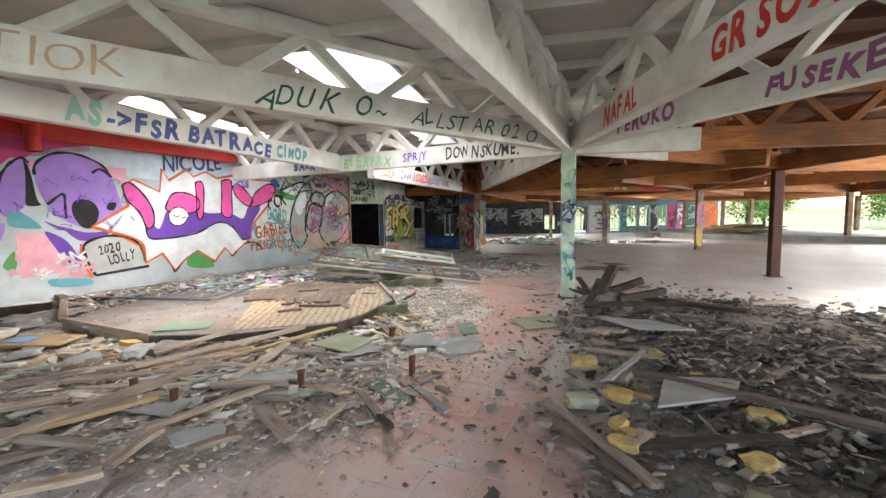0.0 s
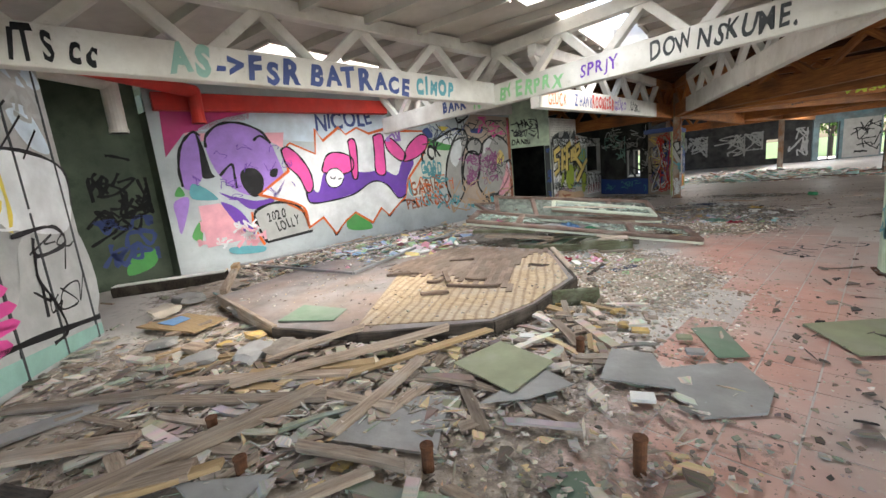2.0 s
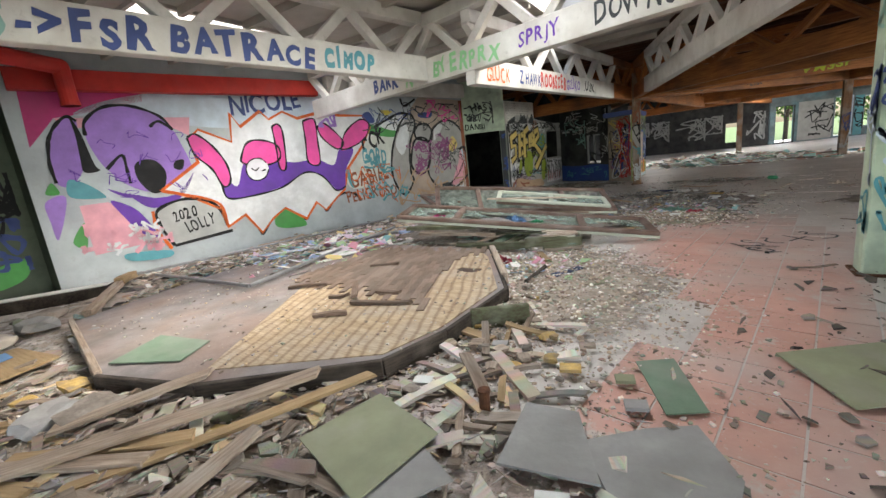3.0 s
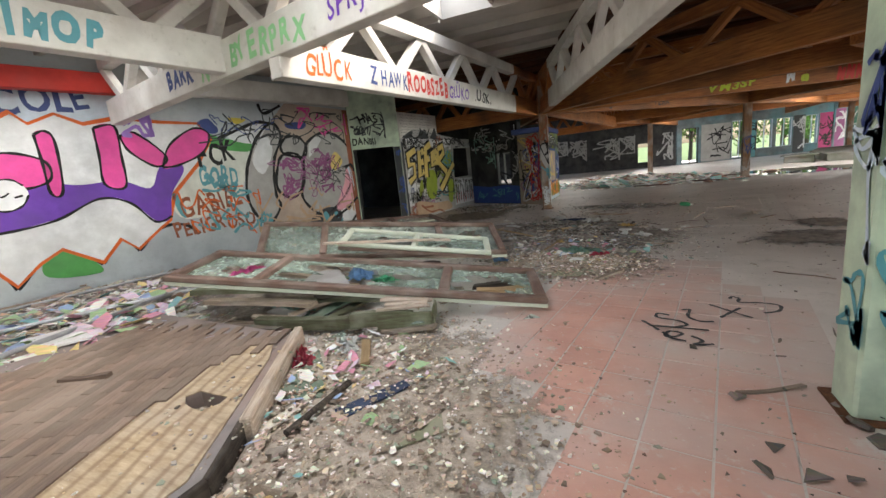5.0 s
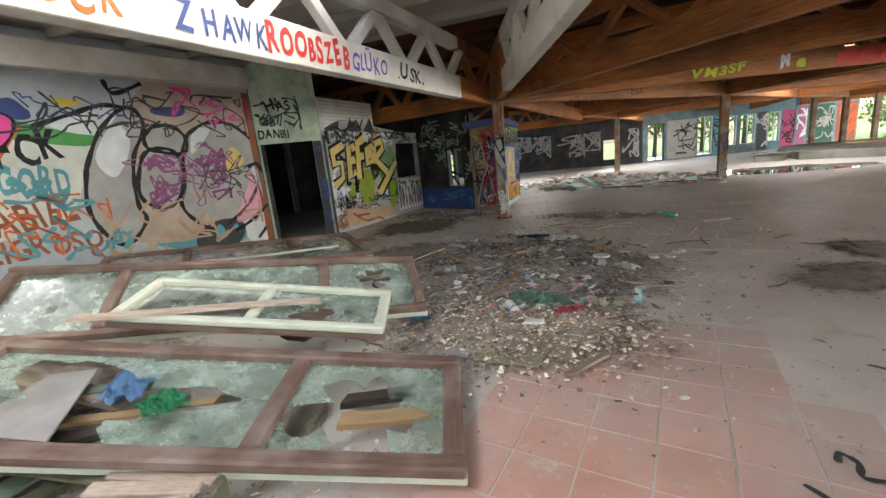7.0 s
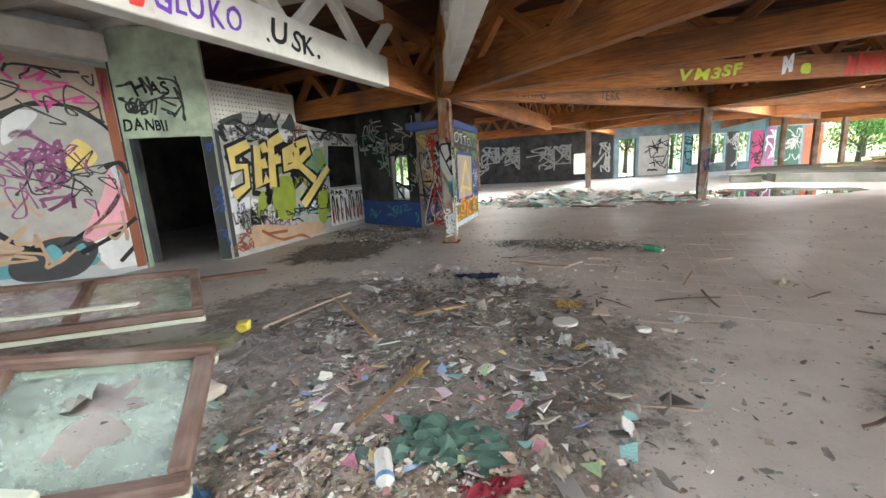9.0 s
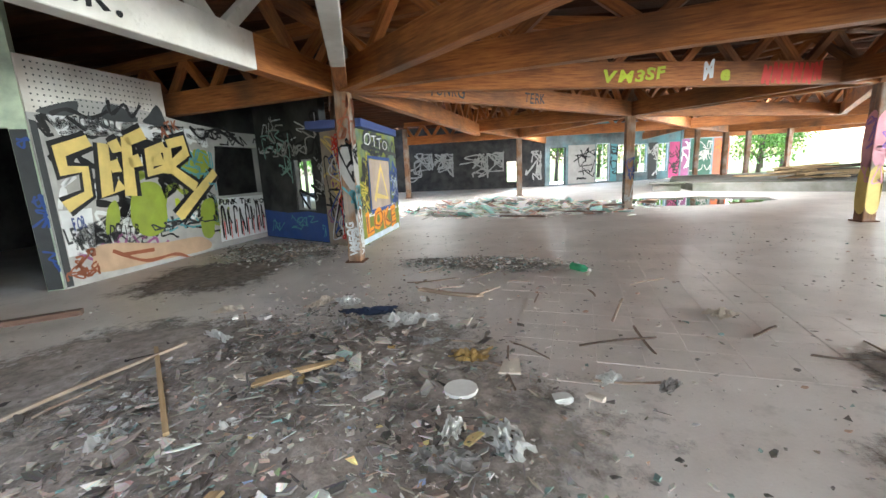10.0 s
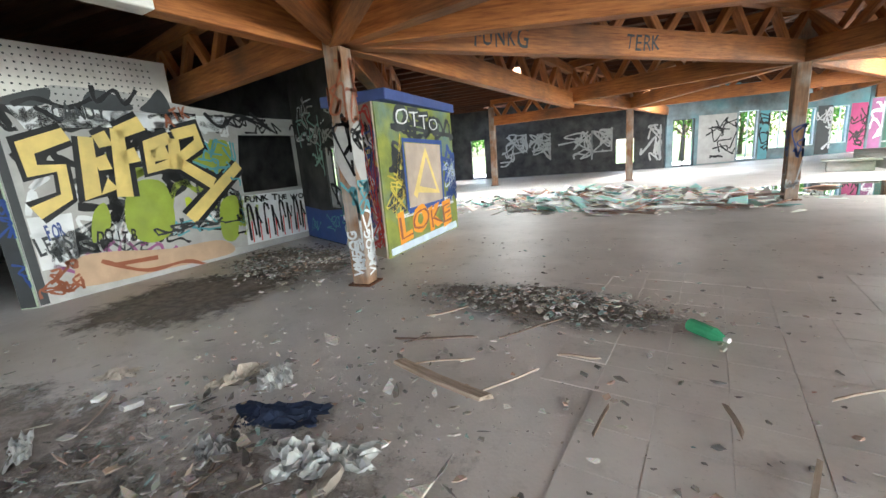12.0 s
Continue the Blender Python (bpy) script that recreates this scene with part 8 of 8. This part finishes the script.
# ---- frames in the far openings ----
def opening_frame(cv, s0, s1, z0, z1, bars, name, material=P_TEAL):
    t = tagged(new(name), "painted frame in a bright opening", "window", kind="structure")
    for a, b in (((s0, z0), (s1, z0)), ((s0, z1), (s1, z1)), ((s0, z0), (s0, z1)), ((s1, z0), (s1, z1))):
        part("frame", beam(bmesh.new(), cv.at(*a, -60), cv.at(*b, -60), 0.06, 0.07, 0, cv.n), material, t)
    for k in range(bars):
        s = s0 + (s1 - s0) * (k + 1) / (bars + 1)
        part("glazing_bar", beam(bmesh.new(), cv.at(s, z0, -60), cv.at(s, z1, -60), 0.04, 0.05, 0, cv.n), material, t)
    return t


opening_frame(cf2, 0.3, 1.35, 0.03, 2.15, 1, "door_1", P_DARKGREY)
opening_frame(cf2, 3.4, 4.35, 0.1, 2.3, 1, "window_1", P_SKY)
opening_frame(cf2, 4.9, 5.9, 0.5, 2.2, 1, "window_2", P_SKY)
opening_frame(cf2, 6.1, 7.1, 0.5, 2.2, 1, "window_3", P_SKY)
opening_frame(cf2, 7.9, 8.7, 0.5, 2.2, 1, "window_4", P_SKY)
opening_frame(cf, 6.8, 7.6, 0.03, 2.1, 0, "door_2", P_DARKGREY)
opening_frame(cw, 1.25, 1.85, 0.62, 1.6, 1, "window_5", P_GREYWHITE)


# ---- more loose pieces ----
scatter("rubble_chips", BROWNS, "grit and chips strewn over the platform", 1800, lambda r: (lambda x, y: (x, y, 0.152, 1.0) if y > -0.6 + max(0, (x + 1.7) * 0.7) and y < 2.8 and x < -0.6 and y < 3.6 + 0.9 * x + 3 else None)(r.uniform(-4.3, -0.6), r.uniform(-0.6, 2.8)), 0.003, 0.022, 0.4, 23)
scatter("rubble_chips", BROWNS, "splinters and laths strewn over the rubble", 900, ell(-1.6, -1.4, 2.6, 1.5, 0.03, 15, 0.05), 0.007, 0.018, 0.6, 24, 0.3, 11.0)
scatter("rubble_chips", BROWNS, "splinters and laths strewn by the wall", 700, ell(-4.6, 3.0, 2.0, 2.4, 0.06, 0, 0.1), 0.008, 0.02, 0.5, 25, 0.3, 12.0)
scatter("rubble_chips", DARKS, "rotten splinters in the soil heap", 700, ell(4.0, 0.2, 2.0, 3.2, 0.04, 0, 0.12), 0.008, 0.022, 0.5, 26, 0.3, 11.0)
board([(-0.02, 5.2), (0.24, 5.15), (0.26, 5.66)], 0.035, 0.012, GREYBOARD, "grey triangular slab on brown rubble")
mound("rubble_bed", 0.5, 5.75, 1.25, 0.85, 0.05, DIRT, "brown grit beside the window frames", 31)
scatter("rubble_chips", GRIT, "brown rubble bits beside the window frames", 5500, ell(0.45, 5.75, 1.0, 0.75, 0.02, 0, 0.05), 0.003, 0.028, 0.4, 32)
scatter("trash_scraps", GREYS, "larger scraps of paper, plastic and board in the trash", 260, ell(0.25, 7.4, 1.4, 1.8, 0.02, 10, 0.03), 0.03, 0.08, 0.12, 33, 0.4, 1.8)
scatter("rubble_chips", BROWNS, "larger broken bits of board and stone in the rubble", 620, ell(-1.7, -1.5, 2.5, 1.5, 0.03, 15, 0.04), 0.025, 0.09, 0.2, 34, 0.35, 2.2)
scatter("trash_scraps", GREYS, "twigs and splinters in the trash", 350, ell(0.25, 7.5, 1.5, 2.0, 0.02, 10, 0.03), 0.004, 0.01, 0.6, 27, 0.2, 14.0)
for i in range(12):
    a = rp.uniform(0, 360)
    n, up = rp.uniform(0.35, 0.8), rp.uniform(0.02, 0.2)
    x, y = 2.85 + rp.gauss(0, 0.22), 2.15 + rp.gauss(0, 0.4)
    plank((x, y, 0.1), (x + math.cos(radians(a)) * n, y + math.sin(radians(a)) * n, 0.1 + up), rp.uniform(0.05, 0.14), rp.uniform(0.03, 0.07), CHAR if i % 3 else PLANK, "charred timber leaning in a dark heap beside the post", "charred timbers", seed=600 + i)
for i, (x, y, l_, w_, mt, nm, lb, ct) in enumerate((
        (0.6, 6.3, 0.55, 0.34, GREENCLOTH, "plastic_sheet", "crumpled green plastic sheet among trash", "plastic"), (0.87, 6.06, 0.26, 0.1, REDCLOTH, "cloth", "red plastic strip among trash", "plastic"),
        (0.4, 6.07, 0.08, 0.16, PLASTIC, "plastic_bag", "white plastic bag scrap with blue print", "plastic"), (0.62, 5.74, 0.12, 0.09, PLASTIC, "paper_scrap", "pale crumpled paper on brown rubble", "paper"),
        (1.12, 6.26, 0.16, 0.12, CARD, "card_piece", "pinkish card scrap on brown rubble", "card"), (-0.36, 5.77, 0.16, 0.07, BLUEPLASTIC, "plastic_sheet", "pale blue plastic scrap beside a frame", "plastic"),
        (0.25, 6.9, 0.1, 0.1, FOAM, "foam_piece", "yellow foam strip among trash", "foam"), (1.19, 7.55, 0.13, 0.09, PLASTIC, "paper_scrap", "white paper scrap among trash", "paper"), (-0.9, 3.0, 0.3, 0.2, PLASTIC, "paper_scrap", "white paper scrap beside the crate", "paper"),
        (-1.9, 3.5, 0.5, 0.3, GREENCLOTH, "plastic_sheet", "green sheet under a window frame", "plastic"), (-3.0, 3.2, 0.6, 0.4, PLASTIC, "paper_scrap", "white sheet on rubbish by the wall", "paper"), (-4.0, 2.9, 0.5, 0.35, PLASTIC, "paper_scrap", "pale sheet on rubbish by the wall", "paper"),
        (-2.75, 3.75, 0.4, 0.2, P_HOTPINK, "cloth", "pink cloth under broken glass", "cloth"), (-1.5, 4.15, 0.5, 0.25, BLUEPLASTIC, "plastic_sheet", "blue plastic under broken glass", "plastic"), (-1.1, 4.0, 0.26, 0.18, GREENPLASTIC, "plastic_sheet", "bright green wrapper under broken glass", "plastic"))):
    ob = crumpled(x, y, l_, w_, i * 37, 0.08, mt, nm, lb, ct, 70 + i)
    ob.location.z = {"pink cloth under broken glass": 0.42, "blue plastic under broken glass": 0.3, "bright green wrapper under broken glass": 0.27}.get(lb, 0.03 if y > 5 or x > -1 else 0.09)


for i in range(46):
    x, y = rp.gauss(0.3, 0.75), rp.gauss(7.6, 1.0)
    k = rp.uniform(0.04, 0.13)
    if i % 3:
        lump(x, y, 0.015, k, k * rp.uniform(0.4, 0.8), k * 0.3, i * 37, rp.choice((GREYBOARD, CARD, PLASTIC, FOAM, DIRTSTONE)), "crushed scrap of card, foam or plaster in the trash", 200 + i)
    else:
        crumpled(x, y, k * 2.2, k, i * 29, 0.04, rp.choice((PLASTIC, CARD, GREYBOARD, GREYBOARD)), "paper_scrap", "crumpled pale paper or plastic scrap on trash", "paper", 320 + i)
for i in range(60):
    x, y = (rp.gauss(0.3, 0.8), rp.gauss(7.6, 1.1)) if i % 3 else (rp.uniform(0.5, 4.0), rp.uniform(7.5, 11.5))
    n, a = rp.uniform(0.15, 0.6), rp.uniform(0, 360)
    dx, dy = math.cos(radians(a)) * n / 2, math.sin(radians(a)) * n / 2
    plank((x - dx, y - dy, 0.012), (x + dx, y + dy, 0.016), rp.uniform(0.008, 0.025), 0.01, SLAT if i % 2 else PLANK, "thin stick lying on the dusty floor", "sticks", "stick", 800 + i)
scatter("trash_scraps", GREYS, "bits of litter spread wide over the dusty floor", 1600, ell(1.2, 8.6, 3.0, 3.2, 0.002, 0, 0.0), 0.004, 0.03, 0.35, 61, 0.3, 2.0)
mound("soil_patch", 3.9, 8.2, 0.5, 0.5, 0.03, SOIL, "dark dirt patch on the dusty floor", 62, 0)


# ---- trees outside ----
LEAF = mat("leaves", (0.13, 0.26, 0.045), (0.05, 0.13, 0.02), 0.9, 0.7, bump=0.0, island=0.5)
BARK = mat("bark", (0.12, 0.09, 0.07), (0.06, 0.05, 0.04), 8, 0.9, bump=0.6)


def tree(x, y, h, seed):
    r = random.Random(seed)
    t = thing("tree", "leafy green tree standing outside the hall", "tree", "trees outside")
    t.location = (x, y, -0.06)
    bm = bmesh.new()
    tube(bm, (0, 0, 0), (0.1, 0, h * 0.55), 0.16, 8, 0.08)
    tips = []
    for k in range(8):
        a = k * 0.8 + r.uniform(0, 0.5)
        b = Vector((0.05, 0, h * r.uniform(0.15, 0.5)))
        e = b + Vector((math.cos(a), math.sin(a), r.uniform(0.3, 1.0))) * h * 0.28
        tube(bm, b, e, 0.06, 6, 0.02)
        tips += [b.lerp(e, 0.6), e, e + Vector((0, 0, h * 0.12))]
    part("trunk", bm, BARK, t)
    vs, fs = [], []
    for c in tips:
        for _ in range(110):
            p = c + Vector((r.gauss(0, 1), r.gauss(0, 1), r.gauss(0, 0.8))) * h * 0.085
            s = r.uniform(0.06, 0.16)
            e = Euler((r.uniform(0, 6), r.uniform(0, 6), r.uniform(0, 6))).to_matrix()
            b = len(vs)
            vs += [p + e @ Vector(q) * s for q in ((-1, 0, 0), (0, -0.5, 0.1), (1, 0, 0), (0, 0.5, 0.1))]
            fs.append((b, b + 1, b + 2, b + 3))
    me = bpy.data.meshes.new("crown")
    me.from_pydata(vs, [], fs)
    me.materials.append(LEAF)
    ob = new("crown", me)
    ob.parent = t
    return t


base = [tree(20, 38, 6, 1), tree(27, 30, 7, 2), tree(6, 38, 5, 3)]
for i, (x, y) in enumerate(((10, 42), (15, 44), (24, 42), (30, 36), (31, 24), (28, 19), (33, 29), (2, 40), (-4, 37), (-10, 36), (36, 20), (38, 34), (26, 48), (35, 44), (-9, 40), (12, 39), (-16, 33), (-14.5, 38))):
    copy_thing(base[i % 3], pose(x, y, -0.06, 0, 0, i * 77))

# ---- floor tiles ----
def dust_over(m):
    """Grey dust that has drifted in over the tiles from both sides and from the hall, and pale mortar smears."""
    n, l = m.node_tree.nodes, m.node_tree.links
    p = n["Principled BSDF"]
    col = p.inputs["Base Color"].links[0].from_socket
    geo = n.new("ShaderNodeNewGeometry")
    sep = n.new("ShaderNodeSeparateXYZ")
    l.new(geo.outputs["Position"], sep.inputs[0])

    def calc(op, a, b):
        q = n.new("ShaderNodeMath")
        q.operation = op
        for k, v_ in enumerate((a, b)):
            if isinstance(v_, (int, float)):
                q.inputs[k].default_value = v_
            else:
                l.new(v_, q.inputs[k])
        return q.outputs[0]

    def cloud(scale, detail):
        q = n.new("ShaderNodeTexNoise")
        q.inputs["Scale"].default_value, q.inputs["Detail"].default_value, q.inputs["Roughness"].default_value = scale, detail, 0.7
        l.new(geo.outputs["Position"], q.inputs["Vector"])
        return q.outputs["Fac"]

    side = calc("DIVIDE", calc("ABSOLUTE", calc("SUBTRACT", sep.outputs["X"], 1.15), 0), 1.0)
    end = calc("DIVIDE", calc("SUBTRACT", sep.outputs["Y"], 3.0), 2.6)
    lev = calc("ADD", calc("MAXIMUM", side, end), calc("MULTIPLY", calc("SUBTRACT", cloud(1.3, 8), 0.5), 1.7))
    for value, lo, hi, amount, tint in ((lev, 0.5, 1.2, 0.92, (0.52, 0.455, 0.425)), (cloud(2.6, 6), 0.585, 0.65, 0.75, (0.58, 0.54, 0.5))):
        r = n.new("ShaderNodeMapRange")
        r.inputs["From Min"].default_value, r.inputs["From Max"].default_value, r.inputs["To Max"].default_value = lo, hi, amount
        l.new(value, r.inputs["Value"])
        mx = n.new("ShaderNodeMix")
        mx.data_type = "RGBA"
        l.new(r.outputs[0], mx.inputs["Factor"])
        l.new(col, mx.inputs["A"])
        mx.inputs["B"].default_value = (*tint, 1)
        col = mx.outputs["Result"]
    l.new(col, p.inputs["Base Color"])



tb = boxm(Matrix.Identity(4), 0.289, 0.289, 0.008, 0.001)
me_red = bpy.data.meshes.new("tile")
tb.to_mesh(me_red)
tb.free()
me_red.materials.append(TILE)
dust_over(TILE)
me_grey = me_red.copy()
me_grey.materials.clear()
me_grey.materials.append(GREYTILE)
me_grey.transform(Matrix.Diagonal((1.027, 1.027, 1.0, 1.0)))
TU = Vector((math.sin(radians(11)), math.cos(radians(11)), 0))
TV = Vector((TU.y, -TU.x, 0))
left_edge = lambda y: 0.35 + 0.25 * math.sin(y * 1.3) + (0.5 if y > 1 and y < 3 else 0)
for i in range(-20, 40):
    for j in range(-12, 14):
        p = Vector((1.1, 2.6, 0.0)) + TU * (0.3 * i) + TV * (0.3 * j)
        if -3.6 < p.y < 5.9 and left_edge(p.y) - (1.4 if p.y < 0 else 0) < p.x < 2.3 + 0.2 * math.sin(p.y * 2) - (0.25 if p.y < 1 else 0):
            me_ = me_red
        elif 8.2 < p.y < 12.2 and 1.6 < p.x < 4.2:
            me_ = me_grey
        else:
            continue
        ob = new("tile", me_)
        ob.parent = floor
        ob.matrix_local = Matrix.Translation(p) @ pose(0, 0, rp.uniform(-0.001, 0.001), rp.gauss(0, 0.15), rp.gauss(0, 0.15), -11)
